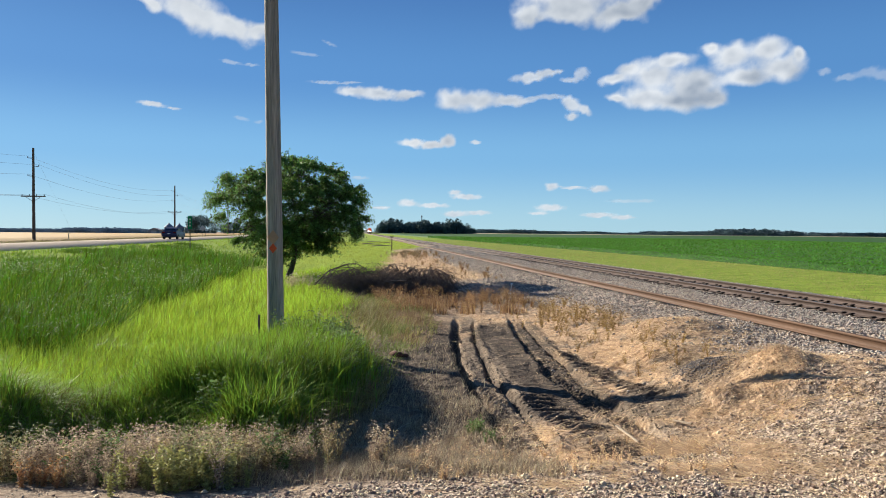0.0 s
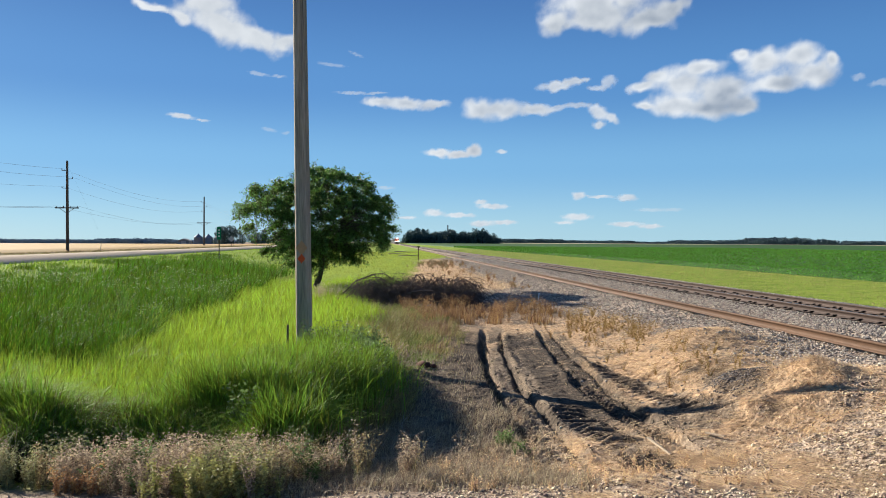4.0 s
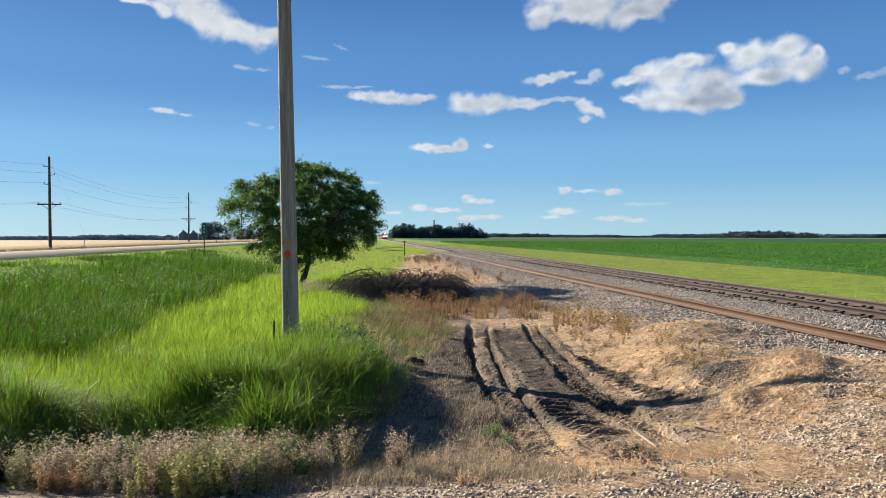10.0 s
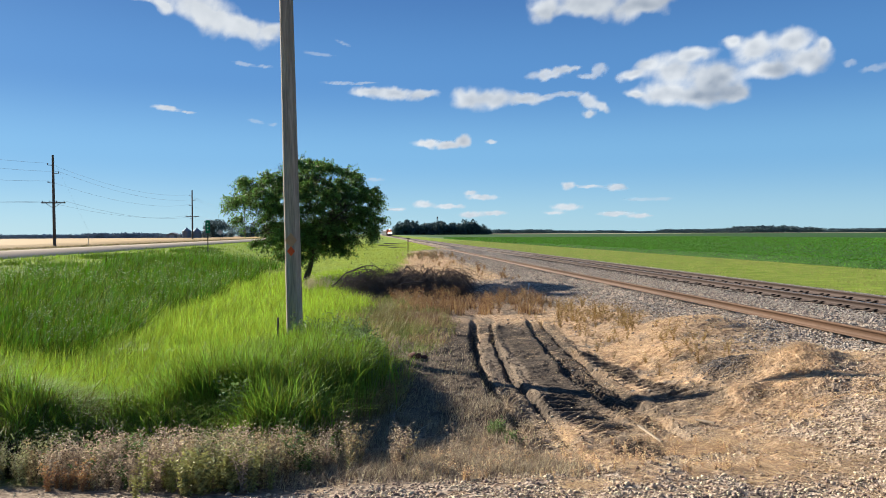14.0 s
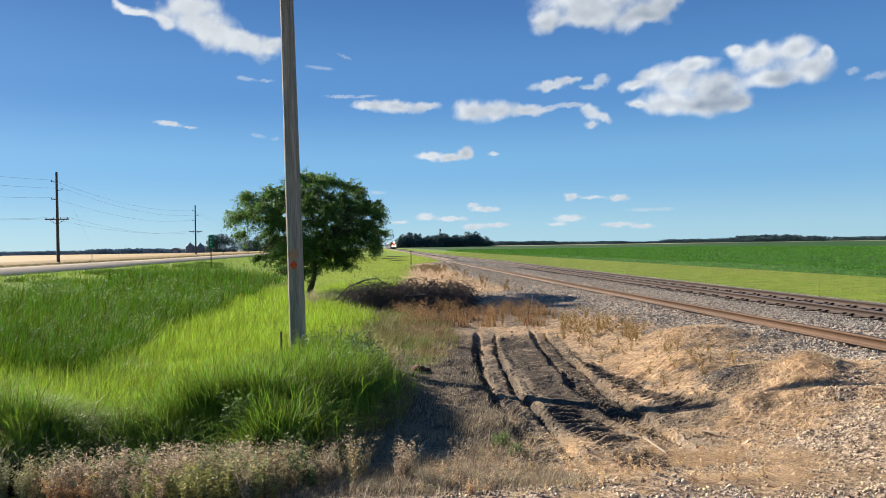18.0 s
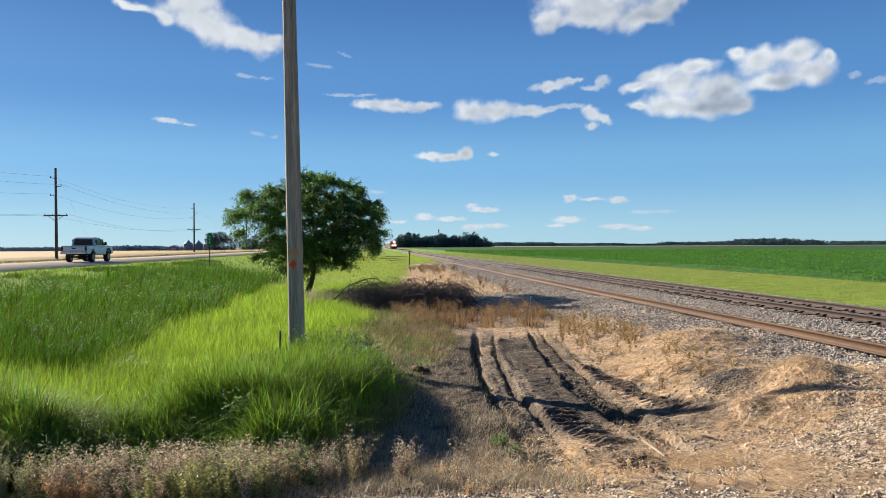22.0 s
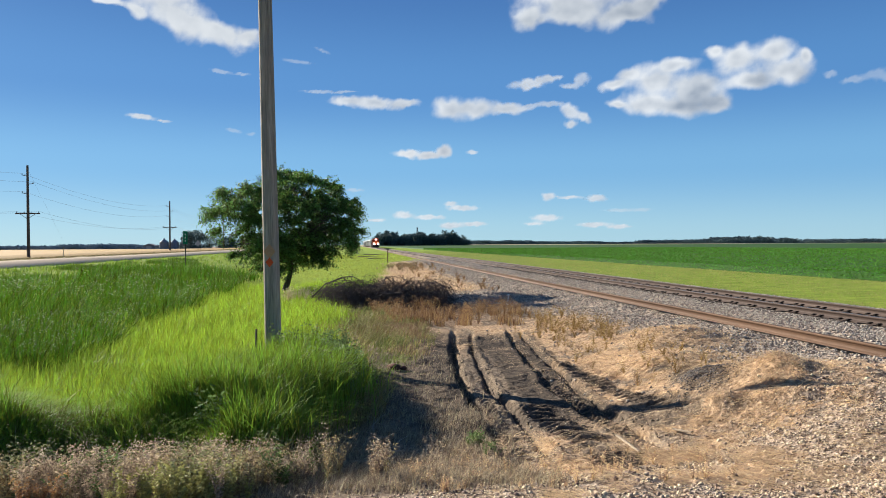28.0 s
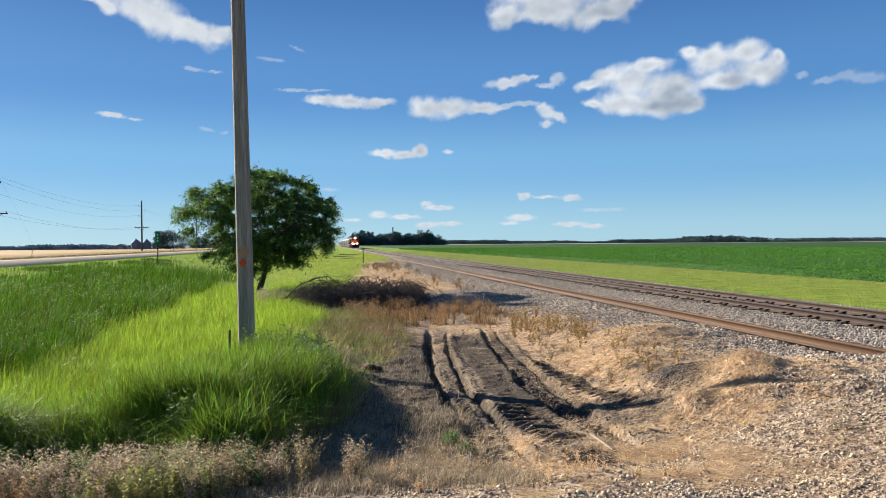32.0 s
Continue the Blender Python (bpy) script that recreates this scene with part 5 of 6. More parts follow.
# ---- marker post and logs by the line ----
mp_ = empty("marker_post", pose(4.31, 88, -0.45), "thin rusty brown marker post beside the railway", "post")
part("post", box((-0.05, -0.05, -0.1), (0.05, 0.05, 1.6), 0.01), mat("rusty_post", (0.12, 0.06, 0.04), rough=0.8, var=0.3), mp_)
part("plate", box((-0.2, -0.065, 1.5), (0.2, -0.052, 1.62), 0.004), steel_post, mp_)
for pts in (((1.0, 108, -0.05), (3.9, 111, -0.12), 0.07), ((2.0, 118, 0.1), (5.6, 121, 0.0), 0.07), ((2.3, 104, -0.3), (5.2, 105, -0.2), 0.07)):
    a, b, rr = pts
    t = np.linspace(0, 1, 8)
    P = np.stack([a[0] + (b[0] - a[0]) * t, a[1] + (b[1] - a[1]) * t, a[2] + (b[2] - a[2]) * t + 0.03 * np.sin(t * 5), rr * (1 - 0.5 * t)], -1)
    V, F = tubes([P], 8)
    tagged(link_np("fallen_log", V, F, mat("old_log", (0.36, 0.28, 0.2), rough=0.95, bump=0.4), smooth=True), "dark fallen log lying on the grass", "log", "logs by the line")

# ---- small scraps ----
wm = empty("white_marker", pose(5.6, 26.5, -0.62), "thin white marker pipe with a bulb top", "marker")
part("pipe", cyl((0, 0, -0.1), (0.07, 0, 0.42), 0.018, None, 8), sign_white, wm)
bmk = bmesh.new()
bmesh.ops.create_uvsphere(bmk, u_segments=10, v_segments=6, radius=0.045, matrix=Matrix.Translation((0.075, 0, 0.46)))
part("bulb", bmk, sign_white, wm, smooth=True)
scrap = bmesh.new()
bmesh.ops.create_grid(scrap, x_segments=7, y_segments=5, size=0.5)
for v in scrap.verts:
    v.co = Vector((v.co.x * 0.26, v.co.y * 0.16, 0.06 * math.sin(v.co.x * 7 + v.co.y * 4) + 0.1 * v.co.y + 0.06))
bmesh.ops.solidify(scrap, geom=list(scrap.faces), thickness=0.01)
sc = tagged(part("plastic_scrap", scrap, mat("blue_plastic", (0.25, 0.40, 0.62), rough=0.4, var=0.2)), "crumpled pale blue plastic scrap under the brush", "scrap")
sc.matrix_basis = pose(1.66, 26.0, -0.58, 60, 0, 10)
pale_wood = mat("bleached_wood", (0.48, 0.38, 0.27), rough=0.9, var=0.25, scale=8, fine=50, bump=0.4, stretch=(0.3, 3, 3))
for i, (px, py, ln, az) in enumerate(((3.02, 7.86, 0.55, -84), (3.81, 8.2, 0.28, 115), (0.15, 7.9, 0.3, 10), (0.5, 8.4, 0.22, 160), (0.35, 9.0, 0.25, 30))):
    z = float(land(np.array(px), np.array(py)))
    st = tagged(part("stick", prism(((-0.014, -0.009), (0.016, -0.011), (0.012, 0.010), (-0.013, 0.009)), 0, -ln / 2, ln / 2, 0.004), pale_wood), "bleached broken stick on the dirt", "stick", "sticks on the dirt")
    st.matrix_basis = pose(px, py, z + 0.045, 0, 4, az)
# ---- clods of turned earth ----
clod_mat = mat("earth_clod", (0.15, 0.12, 0.09), rough=0.95, var=0.35, scale=6, fine=40, bump=0.6, island=0.3)
x, y = rs.uniform(0.4, 4.3, 4500), rs.uniform(8, 19, 4500)
e_ = rut_lines(y)
near_rut = np.min([np.abs(x - e) for e in e_], axis=0)
keep = rs.uniform(0, 1, len(x)) < np.exp(-(near_rut / 0.18) ** 2) * 0.9 + 0.06
x, y = x[keep], y[keep]
V, F = scatter_stones(x, y, rs.uniform(0.008, 0.026, len(x)), 0.1)
tagged(link_np("earth_clods", V, F, clod_mat), "dark clods of turned earth beside the ruts", "clods", kind="stuff")
x, y = rs.normal(4.9, 0.2, 700), rs.normal(10.0, 0.3, 700)
V, F = scatter_stones(x, y, rs.uniform(0.008, 0.02, len(x)), 0.1)
tagged(link_np("cinder_heap", V, F, mat("dark_cinder", (0.16, 0.14, 0.13), rough=0.95, var=0.3, island=0.4)), "small heap of dark cinders on the straw", "cinders", kind="stuff")
V, F = scatter_stones(np.array([0.82, 0.98, 0.9]), np.array([14.1, 14.05, 14.25]), np.array([0.13, 0.09, 0.08]), 0.2)
tagged(link_np("mud_lump", V, F, mat("red_mud", (0.10, 0.05, 0.035), rough=0.95, var=0.3)), "dark reddish lump of earth on the dirt", "earth lump")


# ---- far farm, woods and skyline ----
# foliage colour lightened and blued to stand in for distance haze
wood_leaf = g_mat("hazed_shelter_leaf", (0.095, 0.15, 0.145), island=0.4, trans=0.1)
wood_bark = mat("far_bark", (0.05, 0.04, 0.03), bump=0)


def crown_pts(n, c, rad, r):
    """Points in a lumpy crown: several lobes round a middle."""
    k = 9
    lob = r.normal(0, 0.45, (k, 3))
    lob[:, 2] = r.uniform(-0.75, 0.75, k)
    i = r.randint(0, k, n)
    d = r.normal(size=(n, 3))
    d /= np.linalg.norm(d, axis=1)[:, None]
    p = lob[i] + d * r.uniform(0.25, 0.5, (n, 1))
    return np.array(c) + p * np.array(rad)


# distance haze painted into the far leaves: paler and bluer than foliage
far_haze = g_mat("haze_tinted_leaf", (0.24, 0.31, 0.37), island=0.15, trans=0.05, spec=0.0)
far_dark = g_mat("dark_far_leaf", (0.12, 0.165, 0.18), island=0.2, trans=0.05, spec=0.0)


def wood(name, trees_, label, per=420, leaf=0.9, leaves=None):
    r = np.random.RandomState(len(trees_))
    P, S, tr = [], [], []
    for x, y, z, h, w in trees_:
        P.append(crown_pts(per, (x, y, z + h * 0.42), (w, w, h * 0.5), r))
        S.append(np.full(per, leaf * h / 14) * r.uniform(0.6, 1.3, per))
        tr.append(np.array([(x, y, z - 0.5, h * 0.03), (x, y, z + h * 0.6, h * 0.015)]))
    V, F = leaf_quads(np.concatenate(P), np.concatenate(S), 0.8)
    e = empty(name, pose(0, 0, 0), label, "woods")
    tagged(link_np("foliage", V, F, leaves or wood_leaf, e), kind="stuff")
    V, F = tubes(tr, 5)
    tagged(link_np("trunk_mass", V, F, wood_bark, e), kind="stuff")
    return e


r = np.random.RandomState(5)
grove = []
for i in range(70):
    u = i / 69
    x = 27 + 115 * u + r.uniform(-2, 2)
    y = 900 + r.uniform(-12, 25)
    edge = min(1, 0.55 + 5 * min(u, 1 - u))
    hh = (13.5 + 4.5 * math.sin(u * 9 + 0.5) ** 2 + r.uniform(-2, 2)) * edge
    grove.append((x, y, -0.5, hh, r.uniform(4.5, 6.5)))
wood("grove", grove, "dense dark grove of trees round a farmstead", 520, 0.95)
farm = [(-95, 461, -0.9, 14.0, 6.2), (-97.5, 466, -0.9, 11.8, 4.6), (-90, 462, -0.9, 11.8, 5.5), (-86, 470, -0.9, 9.8, 4.8)]
for i in range(12):
    farm.append((-79 + i * 2.4, 462 + r.uniform(-5, 8), -0.9, r.uniform(7, 10), r.uniform(3.2, 4.4)))
wood("farm_trees", farm, "dark shelter trees beside the farm bins", 1300, 0.6)

wood("shrub", [(0.3, 178, -0.3, 3.9, 1.7), (1.4, 180, -0.3, 2.6, 1.2)], "grey-green shrub far along the grassy ditch", 420, 0.7, g_mat("shrub_leaf", (0.17, 0.23, 0.13), island=0.5))


def skyline(name, spans, dist, label, leaves):
    """Far belts of trees: spans of bearing and height."""
    rr = np.random.RandomState(int(dist))
    out = []
    for a0, a1, h in spans:
        n = int(abs(a1 - a0) * 26 * dist / 2500)
        for i in range(n):
            a = radians(a0 + (a1 - a0) * (i + rr.uniform(0, 1)) / n)
            d = dist * rr.uniform(0.97, 1.05)
            hh = h * rr.uniform(0.7, 1.1)
            out.append((d * math.sin(a), d * math.cos(a), float(land(d * math.sin(a), d * math.cos(a))), hh, rr.uniform(1.2, 2.2) * max(h, 9)))
    return wood(name, out, label, 130, 3.0, leaves)


skyline("far_trees", ((-26, -20, 11), (-20, -15, 14), (-15, -11.0, 12), (-36, -26, 11), (-50, -36, 12)), 2300, "belt of far trees beyond the wheat, tinted blue-grey for haze", far_haze)
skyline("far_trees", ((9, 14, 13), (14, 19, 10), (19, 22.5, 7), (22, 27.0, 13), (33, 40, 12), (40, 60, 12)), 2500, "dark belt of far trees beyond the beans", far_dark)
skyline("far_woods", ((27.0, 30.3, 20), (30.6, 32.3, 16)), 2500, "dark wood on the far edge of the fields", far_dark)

# grain bins and shed of the farm
galv = mat("galvanised_steel", (0.24, 0.275, 0.315), rough=0.7, metal=0.1, var=0.1, scale=0.4, fine=3, bump=0.2, stretch=(1, 1, 3))
for i, (x, y, rr, hh) in enumerate(((-123.5, 515, 3.0, 4.9), (-117.3, 517, 3.0, 4.7), (-111.2, 519, 3.0, 4.6))):
    e = empty("grain_bin", pose(x, y, float(land(x, y)) - 0.2), "grey galvanised grain bin with a cone roof", "grain bin", "grain bins at the farm")
    part("wall", cyl((0, 0, 0), (0, 0, hh), rr, rr, 32), galv, e)
    part("roof", cyl((0, 0, hh), (0, 0, hh + 2.2), rr + 0.15, 0.4, 32), galv, e)
    part("vent_cap", cyl((0, 0, hh + 2.2), (0, 0, hh + 2.7), 0.5, 0.3, 12), galv, e)
    for k in range(1, 5):
        part("rib", cyl((0, 0, hh * k / 5 - 0.06), (0, 0, hh * k / 5 + 0.06), rr + 0.05, rr + 0.05, 32), galv, e)
shed = empty("farm_shed", pose(-133.0, 518, -1.1), "low grey farm shed with a gable roof", "shed")
part("wall", box((-3.6, -4, 0), (3.6, 4, 2.6)), galv, shed)
part("roof", prism(((-4.0, 2.5), (4.0, 2.5), (0, 4.0)), 1, -4.3, 4.3), mat("shed_roof", (0.28, 0.28, 0.29), rough=0.6, metal=0.3, var=0.1, scale=0.5), shed)
part("door", box((-1.6, -4.06, 0), (1.6, -4.0, 2.2)), mat("shed_door", (0.5, 0.5, 0.5)), shed)
farm_house = empty("farm_house", pose(-76.5, 480, -0.9), "small white farm house among trees", "house")
part("wall", box((-2.2, -2, 0), (2.2, 2, 2.0)), sign_white, farm_house)
part("roof", prism(((-2.5, 1.95), (2.5, 1.95), (0, 3.0)), 1, -2.3, 2.3), mat("shed_roof", (0.28, 0.28, 0.29)), farm_house)

# lattice tower in the grove
tower = empty("lattice_tower", pose(80.2, 905, -0.5), "dark steel lattice windmill tower above the grove", "tower")
steel_d = mat("dark_tower_steel", (0.05, 0.05, 0.05), rough=0.6, metal=0.4, bump=0)
for sx in (-1, 1):
    for sy in (-1, 1):
        part("leg", cyl((sx * 1.8, sy * 1.8, 0), (sx * 0.35, sy * 0.35, 21.5), 0.3, 0.22, 6), steel_d, tower)
for k in range(8):
    z = 2.5 * k + 2
    w = 1.8 - 1.45 * z / 21.5
    w2 = 1.8 - 1.45 * (z + 2.5) / 21.5
    for sx in (-1, 1):
        part("brace", cyl((sx * w, -w, z), (-sx * w2, -w2, z + 2.5), 0.09, None, 5), steel_d, tower)
part("platform", box((-0.8, -0.8, 20.8), (0.8, 0.8, 22.4), 0.3), steel_d, tower)


# ---- vehicles on the highway ----
tyre_m = mat("black_tyre", (0.018, 0.018, 0.018), rough=0.85, var=0.2, bump=0.2)
rim_m = mat("alloy_rim", (0.22, 0.22, 0.23), rough=0.35, metal=0.8, var=0.1, bump=0)
glass_m = mat("dark_car_glass", (0.012, 0.016, 0.02), rough=0.18, var=0.05, bump=0, spec=0.25)
red_lamp = mat("red_tail_lamp", (0.14, 0.012, 0.01), rough=0.25, var=0.05, bump=0)
white_paint = mat("white_car_paint", (0.68, 0.68, 0.67), rough=0.25, var=0.04, scale=1, fine=4, bump=0, spec=0.6)
blue_paint = mat("navy_car_paint", (0.012, 0.018, 0.07), rough=0.35, var=0.1, scale=1, fine=4, bump=0, spec=0.3)
black_trim = mat("black_trim", (0.02, 0.02, 0.02), rough=0.6, var=0.1, bump=0.05)
chrome = mat("dull_chrome", (0.5, 0.5, 0.5), rough=0.25, metal=0.9, var=0.05, bump=0)


def wheel(parent, x, y, rad, width):
    e = part("wheel", cyl((-width / 2, 0, 0), (width / 2, 0, 0), rad * 0.62, None, 20), rim_m, parent, "dull alloy wheel")
    e.matrix_basis = pose(x, y, rad)
    ang = np.linspace(0, 2 * np.pi, 25)
    bm = bmesh.new()
    prof_ = ((-width / 2, rad * 0.6), (-width / 2, rad * 0.92), (-width / 2 + 0.04, rad), (width / 2 - 0.04, rad), (width / 2, rad * 0.92), (width / 2, rad * 0.6))
    rings = [[bm.verts.new((px, pr * math.cos(a), pr * math.sin(a))) for px, pr in prof_] for a in ang[:-1]]
    for i in range(24):
        a, b = rings[i], rings[(i + 1) % 24]
        for j in range(6):
            bm.faces.new((a[j], a[(j + 1) % 6], b[(j + 1) % 6], b[j]))
    part("tyre", bm, tyre_m, e, "black tyre")
    return e


def taper(bm, z0, z1, k, side=0.0):
    """Draw the sides in above z0."""
    for v in bm.verts:
        if v.co.z > z0:
            v.co.x *= 1 - k * (v.co.z - z0) / (z1 - z0)
    return bm


def pickup():
    e = empty("pickup_truck", pose(-22.2, 57, 0.52), "lifted white crew-cab pickup truck driving on the highway", "truck")
    low = [(-2.85, 0.72), (-2.85, 1.28), (-1.0, 1.30), (-0.95, 1.30), (1.35, 1.30), (2.75, 1.20), (2.9, 1.0), (2.9, 0.70), (2.35, 0.62), (2.3, 0.85), (2.1, 1.05), (1.6, 1.05), (1.4, 0.85), (1.35, 0.6),
           (-1.0, 0.6), (-1.1, 0.85), (-1.3, 1.05), (-1.8, 1.05), (-2.0, 0.85), (-2.1, 0.66)]
    part("body", taper(prism(low, 0, -0.98, 0.98, 0.03), 0.9, 1.3, 0.04), white_paint, e)
    cab = [(-1.0, 1.28), (-0.85, 1.9), (-0.6, 1.99), (0.55, 1.97), (1.3, 1.30)]
    c = part("cab", taper(prism(cab, 0, -0.94, 0.94, 0.04), 1.28, 1.99, 0.2), white_paint, e)
    part("rear_window", prism(((-0.72, 1.38), (0.72, 1.38), (0.66, 1.84), (-0.66, 1.84)), 1, -1.02, -0.93), glass_m, c).matrix_basis = pose(0, 0.02, 0, 0, 0, 0)
    for s in (-1, 1):
        for y0, y1 in ((-0.75, 0.1), (0.16, 0.95)):
            g = part("side_window", prism(((y0, 1.38), (y1, 1.38), (min(y1, 0.72) - 0.05, 1.83), (y0 + 0.06, 1.83)), 0, s * 0.925 - 0.02, s * 0.925 + 0.02), glass_m, c)
            g.matrix_basis = pose(0, 0, 0, 0, -s * 0, 0)
        part("mirror", box((s * 1.02 - 0.1, 0.95, 1.36), (s * 1.02 + 0.1, 1.08, 1.62), 0.03), black_trim, e)
        part("tail_lamp", box((s * 0.88 - 0.07, -2.87, 0.92), (s * 0.88 + 0.07, -2.83, 1.26), 0.01), red_lamp, e)
        for y in (-0.35, 0.55):
            part("door_handle", box((s * 0.985 - 0.015, y - 0.1, 1.18), (s * 0.985 + 0.015, y + 0.1, 1.22)), black_trim, e)
        part("flare", prism([(1.85 + 0.56 * math.cos(a), 0.62 + 0.5 * math.sin(a)) for a in np.linspace(0, math.pi, 9)] + [(1.85 + 0.46 * math.cos(a), 0.62 + 0.4 * math.sin(a)) for a in np.linspace(math.pi, 0, 9)], 0, s * 0.99 - 0.03, s * 0.99 + 0.03), black_trim, e)
    bed = bmesh.new()
    add_box(bed, (-0.85, -2.75, 1.285), (0.85, -1.02, 1.31))
    part("bed_cover", bed, black_trim, e, "dark bed cover")
    part("windscreen", prism(((-0.8, 1.36), (0.8, 1.36), (0.7, 1.9), (-0.7, 1.9)), 1, -0.02, 0.02), glass_m, c).matrix_basis = pose(0, 1.62, -0.12, -48, 0, 0) @ pose(0, -0.6, -0.5)
    part("tailgate_handle", box((-0.16, -2.885, 1.08), (0.16, -2.855, 1.16), 0.008), black_trim, e)
    part("rear_bumper", box((-0.95, -3.02, 0.66), (0.95, -2.82, 0.84), 0.03), chrome, e, "dull chrome bumper")
    part("plate", box((-0.16, -3.035, 0.69), (0.16, -3.02, 0.81)), sign_white, e, "plain pale plate")
    part("axle", cyl((-0.9, -1.55, 0.43), (0.9, -1.55, 0.43), 0.07, None, 8), black_trim, e)
    part("differential", cyl((-0.14, -1.55, 0.43), (0.14, -1.55, 0.43), 0.17, None, 10), black_trim, e)
    part("chassis", box((-0.45, -2.7, 0.55), (0.45, 2.6, 0.72)), black_trim, e)
    for s in (-1, 1):
        for y in (-1.55, 1.85):
            wheel(e, s * 0.84, y, 0.43, 0.30)
    return e


def sedan():
    e = empty("sedan", pose(-22.2, 88, 0.52), "dark navy blue sedan driving away on the highway", "car")
    low = [(-2.35, 0.45), (-2.38, 0.75), (-2.3, 0.98), (-1.75, 1.02), (0.85, 0.98), (2.1, 0.82), (2.35, 0.62), (2.35, 0.32), (1.9, 0.25), (1.8, 0.55), (1.45, 0.68), (1.1, 0.55), (1.0, 0.22), (-1.0, 0.22), (-1.1, 0.55), (-1.45, 0.68), (-1.8, 0.55), (-1.9, 0.3)]
    part("body", taper(prism(low, 0, -0.92, 0.92, 0.04), 0.6, 1.02, 0.06), blue_paint, e)
    cab = [(-2.0, 1.0), (-1.35, 1.38), (-0.6, 1.47), (0.1, 1.44), (1.05, 0.98)]
    c = part("cabin", taper(prism(cab, 0, -0.84, 0.84, 0.04), 0.98, 1.47, 0.22), blue_paint, e)
    part("rear_window", prism(((-0.66, 1.08), (0.66, 1.08), (0.56, 1.34), (-0.56, 1.34)), 1, -0.03, 0.03), glass_m, c).matrix_basis = pose(0, -1.64, 1.2, -58, 0, 0) @ pose(0, 0, -1.21)
    for s in (-1, 1):
        part("side_window", prism(((-1.4, 1.04), (0.75, 1.04), (0.05, 1.37), (-1.1, 1.36)), 0, s * 0.77 - 0.03, s * 0.77 + 0.03), glass_m, c)
        part("tail_lamp", box((s * 0.66 - 0.17, -2.38, 0.78), (s * 0.66 + 0.17, -2.3, 0.92), 0.015), red_lamp, e)
        part("mirror", box((s * 0.95 - 0.08, 0.55, 0.98), (s * 0.95 + 0.08, 0.68, 1.1), 0.03), blue_paint, e)
    part("spoiler", box((-0.68, -2.33, 1.0), (0.68, -2.15, 1.05), 0.015), blue_paint, e)
    part("rear_bumper", box((-0.85, -2.42, 0.35), (0.85, -2.3, 0.62), 0.04), blue_paint, e)
    part("plate", box((-0.16, -2.435, 0.68), (0.16, -2.36, 0.78)), sign_white, e, "plain pale plate")
    for s in (-1, 1):
        for y in (-1.45, 1.45):
            wheel(e, s * 0.79, y, 0.33, 0.22)
    return e


TRUCK = pickup()
CAR = sedan()

# ---- the train ----
loco_orange = mat("orange_loco_paint", (0.44, 0.07, 0.025), rough=0.45, var=0.12, scale=0.6, fine=6, bump=0.05)
loco_black = mat("black_loco_paint", (0.02, 0.02, 0.02), rough=0.6, var=0.2, bump=0.05)
lamp_glow = mat("lit_headlight", (1.0, 0.93, 0.8), bump=0, var=0.0, emit=30.0)
hopper_grey = mat("grey_hopper_paint", (0.42, 0.42, 0.42), rough=0.6, var=0.15, scale=0.5, fine=5, bump=0.1)
hopper_white = mat("pale_hopper_paint", (0.66, 0.66, 0.64), rough=0.6, var=0.12, scale=0.5, fine=5, bump=0.1)


def bogie(parent, y, axles, gauge=1.5):
    b = part("bogie", box((-1.05, y - 0.95 * axles / 2 - 0.2, 0.45), (1.05, y + 0.95 * axles / 2 + 0.2, 0.95), 0.05), loco_black, parent, "black bogie frame")
    for i in range(axles):
        yy = y + (i - (axles - 1) / 2) * 1.7
        for s in (-1, 1):
            part("wheel", cyl((s * 0.75 - 0.07, yy, 0.5), (s * 0.75 + 0.07, yy, 0.5), 0.5, None, 16), rust_dark, b)


